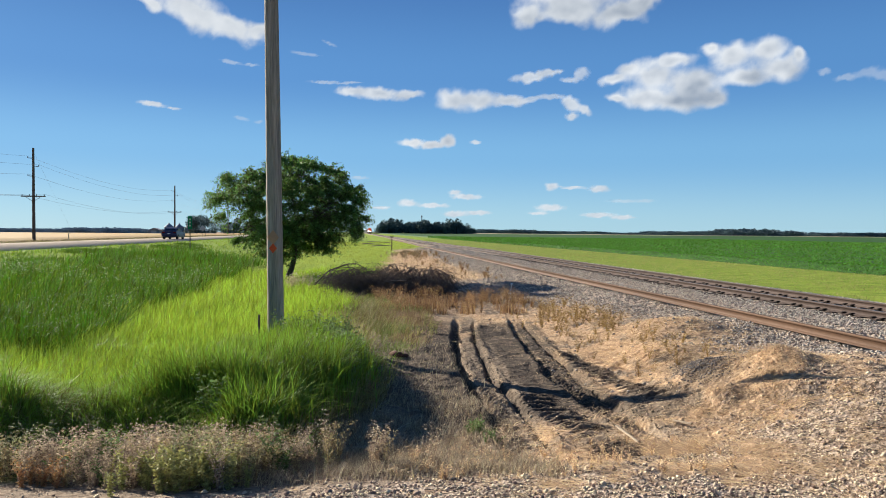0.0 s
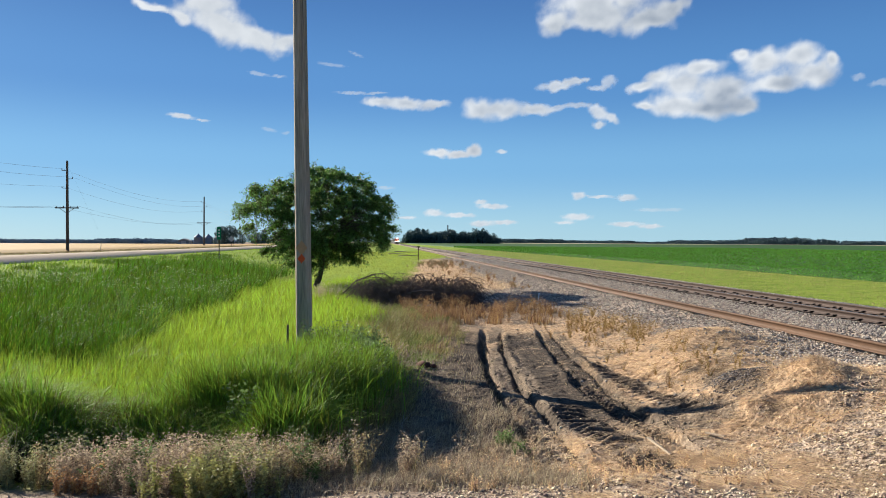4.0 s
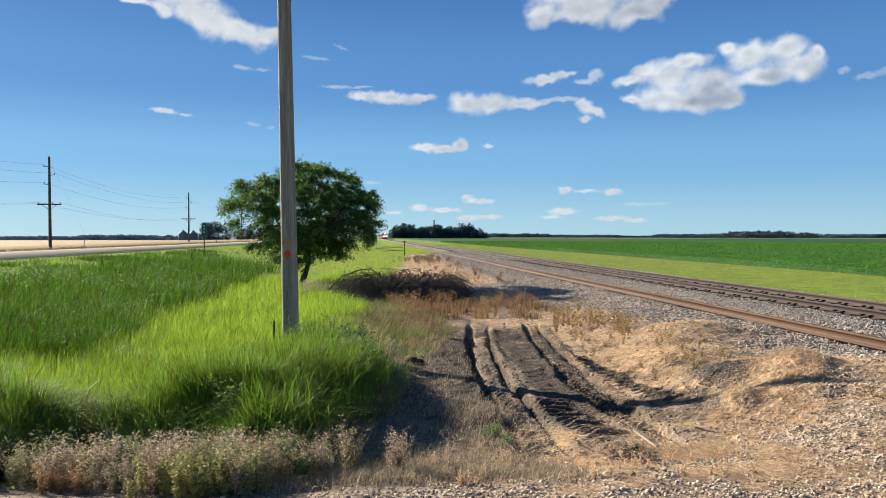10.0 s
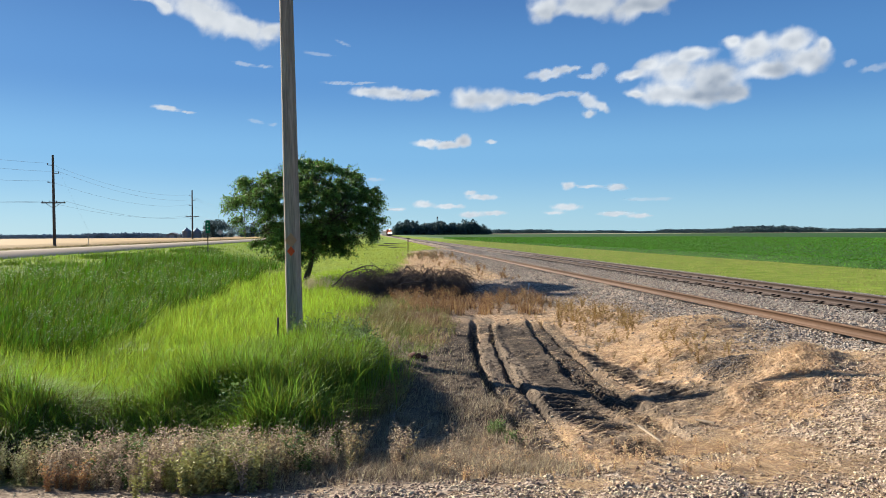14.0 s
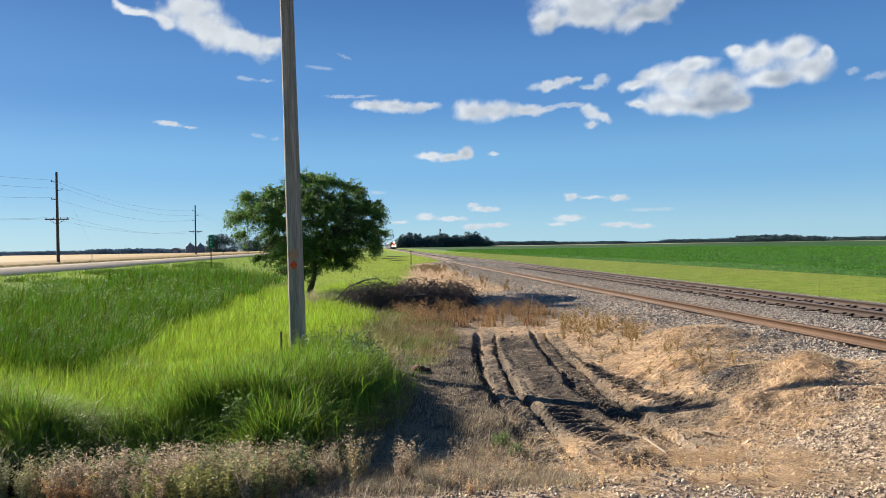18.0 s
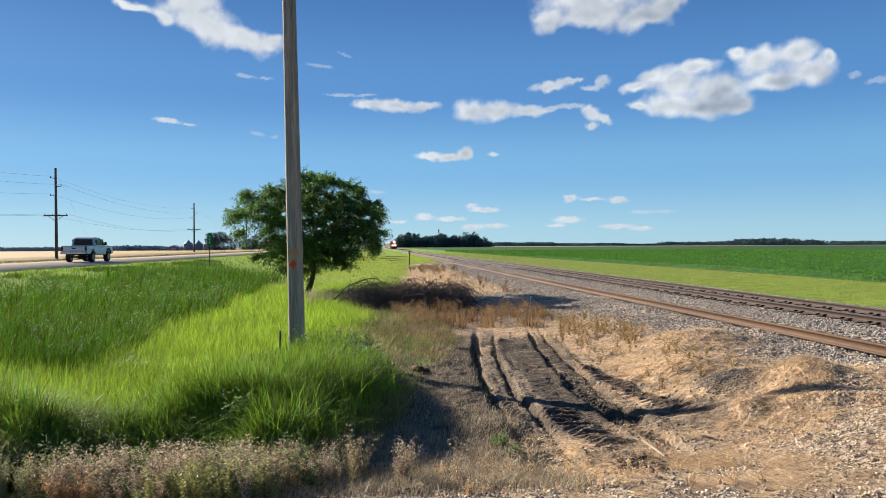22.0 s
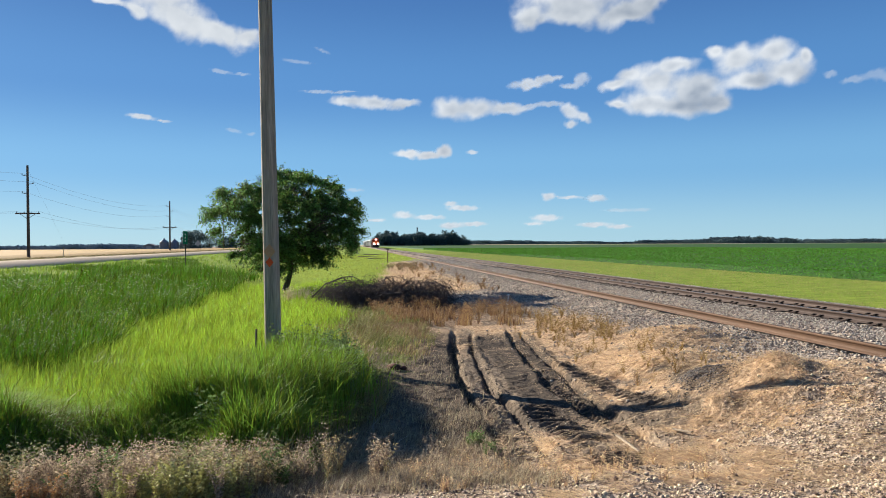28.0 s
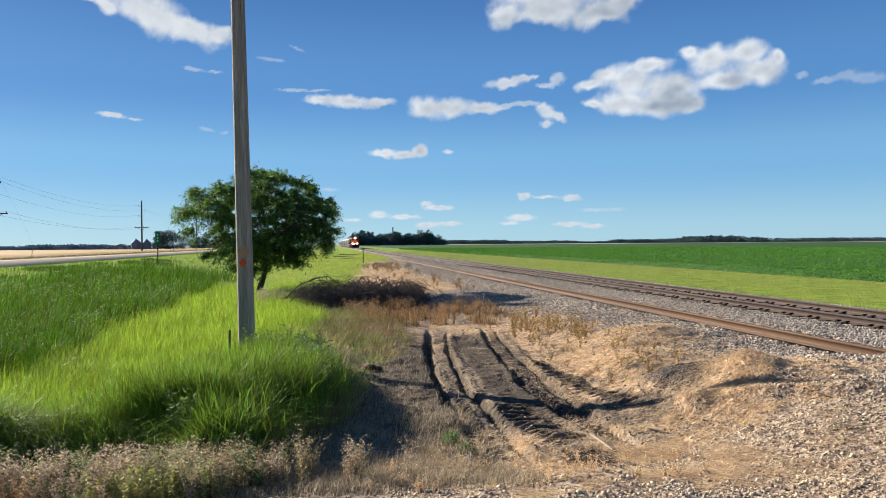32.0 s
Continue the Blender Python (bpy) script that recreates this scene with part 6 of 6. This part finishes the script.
def locomotive():
    e = empty("locomotive", pose(12.58, 325, 0), "orange and black diesel locomotive with three lit headlights", "locomotive", "locomotives")
    part("deck", box((-1.55, 0.2, 1.25), (1.55, 21.5, 1.65), 0.03), loco_black, e)
    part("hood", prism(((-1.0, 1.65), (1.0, 1.65), (1.0, 4.2), (0.75, 4.55), (-0.75, 4.55), (-1.0, 4.2)), 1, 5.4, 20.8), loco_orange, e)
    part("cab", prism(((-1.5, 1.65), (1.5, 1.65), (1.5, 3.9), (1.15, 4.65), (-1.15, 4.65), (-1.5, 3.9)), 1, 2.7, 5.5), loco_orange, e)
    part("nose", prism(((-1.15, 1.65), (1.15, 1.65), (1.15, 2.9), (0.9, 3.3), (-0.9, 3.3), (-1.15, 2.9)), 1, 0.9, 2.75), loco_orange, e)
    part("cab_roof", box((-1.2, 2.6, 4.62), (1.2, 20.8, 4.72), 0.03), loco_black, e)
    part("nose_stripe", box((-1.16, 0.86, 2.25), (1.16, 0.9, 2.55)), loco_black, e)
    for s in (-1, 1):
        part("front_window", box((s * 0.72 - 0.42, 2.64, 3.45), (s * 0.72 + 0.42, 2.7, 4.1), 0.02), glass_m, e)
        part("side_window", box((s * 1.5 - 0.02, 3.4, 3.2), (s * 1.5 + 0.02, 5.0, 3.9)), glass_m, e)
        part("ditch_lamp", cyl((s * 0.95, 0.06, 1.95), (s * 0.95, 0.3, 1.95), 0.22, None, 14), lamp_glow, e, "glowing ditch light")
        part("step", box((s * 1.3 - 0.3, 0.3, 0.4), (s * 1.3 + 0.3, 0.8, 1.3)), loco_black, e)
        for k in range(8):
            part("rail_post", cyl((s * 1.5, 6 + 2 * k, 1.65), (s * 1.5, 6 + 2 * k, 2.7), 0.025, None, 5), loco_black, e)
        part("handrail", cyl((s * 1.5, 6, 2.7), (s * 1.5, 20, 2.7), 0.03, None, 5), loco_black, e)
    part("headlight", cyl((0, 2.5, 4.3), (0, 2.72, 4.3), 0.22, None, 14), lamp_glow, e, "glowing upper headlight")
    part("pilot", prism(((-1.5, 0.2), (1.5, 0.2), (1.5, 1.25), (-1.5, 1.25)), 1, 0.0, 0.3), loco_black, e, "black snow plough")
    part("coupler", box((-0.18, -0.5, 0.75), (0.18, 0.1, 1.05), 0.04), loco_black, e)
    part("fuel_tank", prism(((-1.4, 0.5), (1.4, 0.5), (1.5, 0.8), (1.5, 1.25), (-1.5, 1.25), (-1.5, 0.8)), 1, 8, 14), loco_black, e)
    for y in (8, 12, 16, 18.5):
        part("roof_fan", cyl((0, y, 4.7), (0, y, 4.9), 0.6, None, 14), loco_black, e)
    part("exhaust", box((-0.4, 10, 4.7), (0.4, 10.6, 5.0)), loco_black, e)
    bogie(e, 4.6, 3)
    bogie(e, 17.2, 3)
    return e


def hopper(paint, label):
    e = empty("hopper_car", pose(12.58, 400, 0), label, "hopper car", "hopper cars of the train")
    part("body", prism(((-1.55, 1.6), (1.55, 1.6), (1.62, 3.9), (1.3, 4.45), (0.5, 4.65), (-0.5, 4.65), (-1.3, 4.45), (-1.62, 3.9)), 1, 2.0, 16.0), paint, e)
    for y0, y1 in ((0.9, 2.0), (16.0, 17.1)):
        part("end_slope", prism(((y0, 2.6 if y0 < 5 else 1.7), (y1, 1.7 if y0 < 5 else 2.6), (y1, 4.4), (y0, 4.4)), 0, -1.5, 1.5), paint, e)
    part("roof_walk", box((-0.35, 2, 4.65), (0.35, 16, 4.75)), galv, e)
    for y in (4, 9, 14):
        part("hopper_chute", prism(((-1.1, 0.5), (1.1, 0.5), (1.5, 1.6), (-1.5, 1.6)), 1, y - 1.2, y + 1.2), paint, e)
    for y in (3, 5.3, 7.6, 9.9, 12.2, 14.5):
        part("side_rib", box((-1.66, y - 0.05, 1.6), (1.66, y + 0.05, 3.9)), paint, e)
    part("sill", box((-1.5, 0.2, 1.1), (1.5, 17.8, 1.35)), loco_black, e)
    bogie(e, 2.2, 2)
    bogie(e, 15.8, 2)
    return e


lead = locomotive()
TRAIN = [(lead, 0.0), (copy_thing(lead, pose(12.58, 350, 0)), 22.3)]
for o in TRAIN[1][0].children_recursive:
    if o.data and o.data.materials and o.data.materials[0] == lamp_glow:
        o.data = o.data.copy()
        o.data.materials[0] = chrome
        o["label"] = "unlit lamp"
tagged(TRAIN[1][0], "orange and black trailing diesel locomotive")
h1 = hopper(hopper_grey, "grey covered hopper car coupled in the train")
h2 = hopper(hopper_white, "pale covered hopper car coupled in the train")
TRAIN += [(h1, 44.6), (h2, 62.9)]
for i in range(2, 14):
    TRAIN.append((copy_thing(h1 if i % 3 else h2, pose(12.58, 400 + i * 18.3, 0)), 44.6 + 18.3 * i))


# ---- a bird in flight, heading along +y ----
plumage = mat("black_plumage", (0.03, 0.028, 0.03), rough=0.6, var=0.2, scale=30, fine=120, bump=0.1)
BIRD_ROWS = []
BIRD = empty("bird", pose(0, 0, 0), "small black bird flying across the sky", "bird")
t_ = np.linspace(0, 1, 9)
V, F = tubes([np.stack([t_ * 0, -0.09 + 0.19 * t_, 0.012 * np.sin(t_ * 3.1), 0.004 + 0.034 * np.sin(np.pi * np.clip(t_ * 0.93 + 0.04, 0, 1)) ** 0.8], -1)], 10)
link_np("body", V, F, plumage, BIRD, smooth=True)
V, F = tubes([np.array([(0, 0.095, 0.01, 0.008), (0, 0.115, 0.007, 0.004), (0, 0.128, 0.004, 0.001)])], 6)
link_np("beak", V, F, plumage, BIRD, smooth=True)
part("tail", prism(((-0.012, -0.08), (0.012, -0.08), (0.034, -0.185), (0.0, -0.175), (-0.034, -0.185)), 2, -0.003, 0.003), plumage, BIRD)
WINGS = []
for sgn in (-1, 1):
    wing = part("wing", prism(tuple((sgn * a, b) for a, b in ((0, 0.035), (0.06, 0.05), (0.11, 0.035), (0.175, -0.035), (0.10, -0.045), (0, -0.05))[::sgn]), 2, -0.003, 0.003), plumage, BIRD)
    wing.matrix_basis = pose(0.018 * sgn, 0.03, 0.01)
    WINGS.append((wing, sgn))

# ---- clouds: far thin glowing sheets, light and shade painted in ----
def cloud_material():
    m = bpy.data.materials.new("cloud")
    m.use_nodes = True
    nt = m.node_tree
    N, L = nt.nodes, nt.links
    N.remove(N["Principled BSDF"])
    at = N.new("ShaderNodeAttribute")
    at.attribute_name = "vapour_shade"
    sep = N.new("ShaderNodeSeparateColor")
    L.new(at.outputs["Color"], sep.inputs[0])
    tc = N.new("ShaderNodeTexCoord")
    n = N.new("ShaderNodeTexNoise")
    n.inputs["Scale"].default_value, n.inputs["Detail"].default_value, n.inputs["Roughness"].default_value = 0.009, 8, 0.56
    L.new(tc.outputs["Object"], n.inputs["Vector"])
    sub = N.new("ShaderNodeMath")
    sub.operation = "MULTIPLY_ADD"
    L.new(n.outputs["Fac"], sub.inputs[0])
    sub.inputs[1].default_value, sub.inputs[2].default_value = 0.7, -0.35
    ad = N.new("ShaderNodeMath")
    ad.operation = "ADD"
    L.new(sep.outputs[0], ad.inputs[0])
    L.new(sub.outputs[0], ad.inputs[1])
    al = N.new("ShaderNodeMapRange")
    al.interpolation_type = "SMOOTHSTEP"
    al.inputs["From Min"].default_value, al.inputs["From Max"].default_value = -0.02, 0.8
    L.new(ad.outputs[0], al.inputs["Value"])
    al2 = N.new("ShaderNodeMath")
    al2.operation = "MULTIPLY"
    L.new(al.outputs[0], al2.inputs[0])
    L.new(sep.outputs[2], al2.inputs[1])
    # the sheet glows; grey stands for its shaded parts
    col = N.new("ShaderNodeMix")
    col.data_type = "RGBA"
    col.inputs[6].default_value = (0.90, 0.95, 1.0, 1)
    col.inputs[7].default_value = (0.36, 0.43, 0.53, 1)
    gm = N.new("ShaderNodeMath")
    gm.operation = "MULTIPLY_ADD"
    L.new(n.outputs["Fac"], gm.inputs[0])
    gm.inputs[1].default_value = -0.6
    gm.use_clamp = True
    g2 = N.new("ShaderNodeMath")
    g2.operation = "ADD"
    L.new(sep.outputs[1], g2.inputs[0])
    g2.inputs[1].default_value = 0.46
    L.new(g2.outputs[0], gm.inputs[2])
    L.new(gm.outputs[0], col.inputs[0])
    em = N.new("ShaderNodeEmission")
    L.new(col.outputs[2], em.inputs["Color"])
    em.inputs["Strength"].default_value = 0.45 * SKY
    tr = N.new("ShaderNodeBsdfTransparent")
    mx = N.new("ShaderNodeMixShader")
    L.new(al2.outputs[0], mx.inputs[0])
    L.new(tr.outputs[0], mx.inputs[1])
    L.new(em.outputs[0], mx.inputs[2])
    L.new(mx.outputs[0], N["Material Output"].inputs["Surface"])
    return m


CLOUD = cloud_material()
CLOUD_D = 3000.0
CLOUDS = []


def cloud(lobes, seed, strength=1.0, shade=1.0, label="glowing white fair-weather cloud sheet with painted grey shade", rag=1.0):
    """Lobes of (bearing, elevation, half-width, half-height, tilt), in degrees, in the frame of the line."""
    A = np.array(lobes, float)
    b0, e0 = A[:, 0].mean(), A[:, 1].mean()
    k = math.tan(radians(1)) * CLOUD_D
    L = np.stack([(A[:, 0] - b0) * k, (A[:, 1] - e0) * k, A[:, 2] * k, A[:, 3] * k, np.radians(A[:, 4])], -1)
    lo = (L[:, :2] - L[:, 2:4].max(1)[:, None] * 1.6).min(0)
    hi = (L[:, :2] + L[:, 2:4].max(1)[:, None] * 1.6).max(0)
    step = max(7.0, (hi[0] - lo[0]) / 130)
    xs, ys = np.arange(lo[0], hi[0] + step, step), np.arange(lo[1], hi[1] + step, step)
    X, Y = np.meshgrid(xs, ys)
    size = np.median(L[:, 3])
    wx = (fbm(X / size * 0.8 + seed, Y / size * 0.8, seed, 4) - 0.5) * size * 1.1 * rag
    wy = (fbm(X / size * 0.8, Y / size * 0.8 + seed, seed + 50, 4) - 0.5) * size * 1.1 * rag
    soft_ = np.zeros(X.shape)
    for cx, cy, rx, ry_, tl in L:
        u, v = X + wx - cx, Y + wy - cy
        u, v = u * math.cos(tl) + v * math.sin(tl), -u * math.sin(tl) + v * math.cos(tl)
        d = 1 - np.sqrt((u / rx) ** 2 + (v / ry_) ** 2)
        soft_ += np.exp(7 * d)
    dens = np.log(soft_ + 1e-9) / 7
    # painted shade: greyer towards the bottom, the right and dense parts
    low = (Y * 0 + (fbm(X / size * 0.55, Y / size * 0.8, seed + 3, 3) - 0.5) * 1.2) + np.clip(dens, 0, 1) * 0.6 - 0.12 - (Y - Y.mean()) / (hi[1] - lo[1]) * 0.9 + (X - X.mean()) / (hi[0] - lo[0]) * 0.55
    dens = dens * 1.25 + (fbm(X / size * 1.5, Y / size * 1.5, seed + 7, 4) - 0.5) * 0.55 * rag
    edge = np.minimum.reduce([X - lo[0], hi[0] - X, Y - lo[1], hi[1] - Y]) / (0.25 * size)
    dens = np.where(edge < 1, dens - (1 - np.clip(edge, 0, 1)) * 2, dens)
    n = len(xs)
    i = np.arange(n - 1)[None] + np.arange(len(ys) - 1)[:, None] * n
    me_v = np.stack([X, np.clip(dens, 0, 1) * -0.15 * size, Y], -1).reshape(-1, 3)
    ob = link_np("cloud", me_v, np.stack([i, i + 1, i + 1 + n, i + n], -1).reshape(-1, 4), CLOUD)
    ca = ob.data.color_attributes.new("vapour_shade", "FLOAT_COLOR", "POINT")
    ca.data.foreach_set("color", np.stack([np.clip(dens, -1, 1.5), low * shade, np.full(X.shape, strength), np.ones(X.shape)], -1).reshape(-1).astype(np.float32))
    tagged(ob, label, "cloud", "clouds")
    CLOUDS.append((ob, b0, e0))
    return ob

cloud([(-14.8, 16.17, 1.22, 0.65, -20), (-12.11, 15.78, 2.9, 1.41, -22), (-9.33, 15.0, 2.6, 1.09, -15), (-7.5, 14.72, 1.35, 0.85, -5), (-13.26, 17.18, 2.47, 1.07, 0), (-16.49, 16.55, 2.01, 0.48, -15)], 1, 1, 0.35)
cloud([(13.62, 16.46, 1.81, 1.03, 25), (16.56, 16.79, 3.2, 1.45, 0), (20.05, 16.42, 2.61, 1.09, 10), (16.97, 17.92, 4.69, 1.28, 0), (21.86, 16.97, 1.46, 0.67, 20)], 2, 1, 0.9)
cloud([(30.39, 13.03, 1.5, 1.1, 0), (28.22, 12.71, 2.01, 1.2, 0), (26.73, 13.29, 0.97, 0.57, 0), (31.29, 11.67, 1.96, 1.1, 0), (29.15, 11.26, 2.23, 0.72, 0), (32.4, 12.38, 0.54, 0.7, 20)], 3, 0.97, 1, rag=0.7)
cloud([(22.68, 11.49, 2.24, 1.5, 0), (22.3, 10.0, 2.75, 0.92, -8), (25.22, 10.86, 2.46, 1.64, 0), (24.26, 9.73, 3.13, 0.82, 0), (26.56, 9.91, 1.7, 0.97, 0), (19.96, 10.19, 1.01, 0.38, -10), (23.86, 12.59, 2.15, 0.66, 8), (21.09, 12.14, 1.26, 0.84, 0), (19.88, 11.53, 1.43, 0.46, 12)], 4, 0.95, 1.1, rag=0.7)
cloud([(1.57, 10.57, 2.6, 0.61, -4), (-0.15, 10.67, 1.73, 0.39, 0), (3.94, 10.51, 1.48, 0.39, 5)], 5, 0.92, 0.6, rag=0.7)
cloud([(7.41, 10.17, 1.74, 1.0, 0), (9.35, 10.2, 2.08, 0.82, 3), (11.59, 10.04, 1.73, 0.52, 0)], 6, 0.95, 0.8, rag=0.7)
cloud([(13.42, 10.17, 1.55, 0.26, 14), (15.11, 10.37, 1.2, 0.26, 0)], 7, 0.6, 0.5, rag=0.8)
cloud([(16.59, 9.79, 1.02, 0.64, -20), (17.5, 9.35, 0.85, 0.43, -20), (16.59, 8.84, 0.6, 0.34, 0)], 8, 0.85, 0.5, rag=0.8)
cloud([(13.63, 11.89, 1.89, 0.47, 8), (15.02, 12.13, 1.03, 0.34, 10)], 9, 0.85, 0.5)
cloud([(17.33, 12.01, 0.77, 0.6, 30), (16.58, 11.55, 0.94, 0.3, 0)], 10, 0.6, 0.4)
cloud([(4.37, 6.88, 1.39, 0.43, 0), (5.89, 6.8, 1.48, 0.39, 0), (7.1, 7.05, 0.78, 0.61, 20)], 11, 1, 0.6, rag=0.8)
cloud([(9.22, 6.95, 0.56, 0.22, 0)], 12, 0.8, 0.3, "thin wisp of white cloud", rag=0.8)
cloud([(-14.78, 9.0, 1.3, 0.24, -4), (-13.32, 8.76, 0.66, 0.12, 0)], 13, 0.9, 0.3, "thin wisp of white cloud", rag=0.9)
cloud([(-9.34, 12.37, 0.92, 0.21, -8), (-7.92, 12.28, 0.85, 0.13, 0)], 14, 0.4, 0.2, "thin wisp of white cloud")
cloud([(-3.89, 13.3, 1.37, 0.17, -6), (-2.07, 14.13, 0.69, 0.17, -20)], 15, 0.3, 0.2, "thin wisp of white cloud")
cloud([(-2.29, 11.28, 1.55, 0.17, 0), (-0.58, 11.28, 1.12, 0.13, 5)], 16, 0.45, 0.2, "thin wisp of white cloud")
cloud([(15.09, 3.57, 0.69, 0.34, 0), (16.61, 3.47, 1.28, 0.17, 0), (18.48, 3.36, 1.02, 0.3, 0)], 17, 0.85, 0.4, "thin wisp of white cloud", rag=0.9)
cloud([(3.94, 2.23, 1.04, 0.35, 0), (5.89, 2.06, 1.57, 0.22, 0), (8.49, 2.75, 1.56, 0.26, 0), (7.63, 3.1, 0.7, 0.26, 0)], 18, 0.85, 0.4, "thin wisp of white cloud", rag=0.9)
cloud([(7.63, 1.41, 1.22, 0.3, 0), (9.36, 1.54, 1.3, 0.22, 0), (1.99, 1.84, 0.87, 0.17, 0)], 19, 0.85, 0.4, "thin wisp of white cloud", rag=0.9)
cloud([(14.93, 1.95, 1.46, 0.34, 0), (13.87, 1.53, 1.03, 0.17, 0), (18.49, 1.42, 1.53, 0.25, 0), (20.33, 1.24, 1.26, 0.21, 0)], 20, 0.85, 0.4, "thin wisp of white cloud", rag=0.9)
cloud([(20.33, 2.46, 1.68, 0.17, 0), (21.94, 2.48, 1.0, 0.17, 0)], 21, 0.35, 0.3, "thin wisp of white cloud", rag=0.9)
cloud([(35.36, 10.68, 0.83, 0.3, 0), (34.04, 11.18, 0.53, 0.31, 0)], 22, 0.35, 0.2, "thin wisp of white cloud")
cloud([(36.65, 10.9, 1.12, 0.45, 0), (37.9, 10.62, 1.47, 0.51, 0)], 23, 0.3, 0.3)
cloud([(-8.55, 8.32, 0.76, 0.21, -10), (-7.32, 8.12, 0.42, 0.17, 0)], 24, 0.3, 0.2, "thin wisp of white cloud")
cloud([(0.26, 4.12, 0.95, 0.17, 0)], 25, 0.4, 0.2, "thin wisp of white cloud")


# ---- what moves ----
def motions():
    wind = Vector((0.0006, -0.005, 0)) * 1.0
    for ob, b, e in CLOUDS:
        b_, e_ = radians(b), radians(e)
        at = Vector((math.sin(b_) * math.cos(e_), math.cos(b_) * math.cos(e_), math.sin(e_))) * CLOUD_D
        # drift of a cloud layer, as it shows at this bearing and height
        reach = max(0.02, math.tan(e_))
        v = Matrix.Rotation(radians(-5.6), 3, "Z") @ wind * reach * CLOUD_D
        rows = []
        for t in (0.0, 16.0, 32.0):
            p = at + v * (t - 13) + Vector((0, 0, 1.7))
            rows.append((t, pose(p.x, p.y, p.z, e, 0, -b)))
        walk(ob, rows)

    # the train rolls towards the crossing
    front = ((0, 655), (6, 595), (13, 526), (20, 461), (25, 411), (28, 377), (32, 327))
    for ob, back in TRAIN:
        walk(ob, [(t, pose(12.58, y + back, 0)) for t, y in front])
    # the sedan and the pickup drive away along the near lane
    walk(CAR, [(t, pose(-22.9, 97.9 + 23.6 * t, 0.52)) for t in (0, 8, 16, 24, 32)])
    walk(TRUCK, [(t, pose(-23.05, 56.0 + 34.6 * (t - 21.8), 0.52)) for t in (0, 8, 16, 24, 32)])
    # a blackbird crosses the sky
    flight = (
        (0, -108.94, -2.01, 21.40),
        (10.5, -11.25, 27.32, 9.24),
        (10.6, -9.83, 27.80, 9.15),
        (10.7, -8.15, 28.25, 8.86),
        (10.8, -7.02, 28.75, 8.58),
        (10.9, -5.61, 29.22, 8.08),
        (11, -3.99, 29.66, 7.33),
        (11.1, -2.84, 30.14, 6.88),
        (11.2, -1.38, 30.60, 6.57),
        (11.3, 0.28, 31.04, 6.50),
        (11.4, 1.45, 31.53, 6.49),
        (11.6, 4.57, 32.42, 6.40),
        (11.7, 5.81, 32.90, 6.58),
        (11.8, 7.27, 33.36, 6.62),
        (11.9, 9.04, 33.78, 6.58),
        (12, 10.36, 34.24, 6.45),
        (12.1, 12.02, 34.68, 6.12),
        (12.2, 13.87, 35.09, 5.55),
        (12.4, 17.08, 35.96, 4.61),
        (13, 27.37, 37.51, 1.93),
        (16, 78.77, 45.25, 1.93),
        (32, 352.95, 86.53, 2.31),
    )
    for k, (t, x, y, z) in enumerate(flight):
        a, b = flight[max(0, k - 1)], flight[min(len(flight) - 1, k + 1)]
        BIRD_ROWS.append((t, pose(x, y, z, 0, 0, math.degrees(math.atan2(-(b[1] - a[1]), b[2] - a[2])))))
    walk(BIRD, BIRD_ROWS)
    for wing, sgn in WINGS:
        beat = [(0, 10), (10.4, 10)] + [(10.5 + 0.1 * i, (6, 30, 4, -14)[i % 4]) for i in range(26)] + [(13.2, 10), (32, 10)]
        walk(wing, [(t, pose(0.018 * sgn, 0.03, 0.01, 0, -a * sgn, 0)) for t, a in beat])


motions()
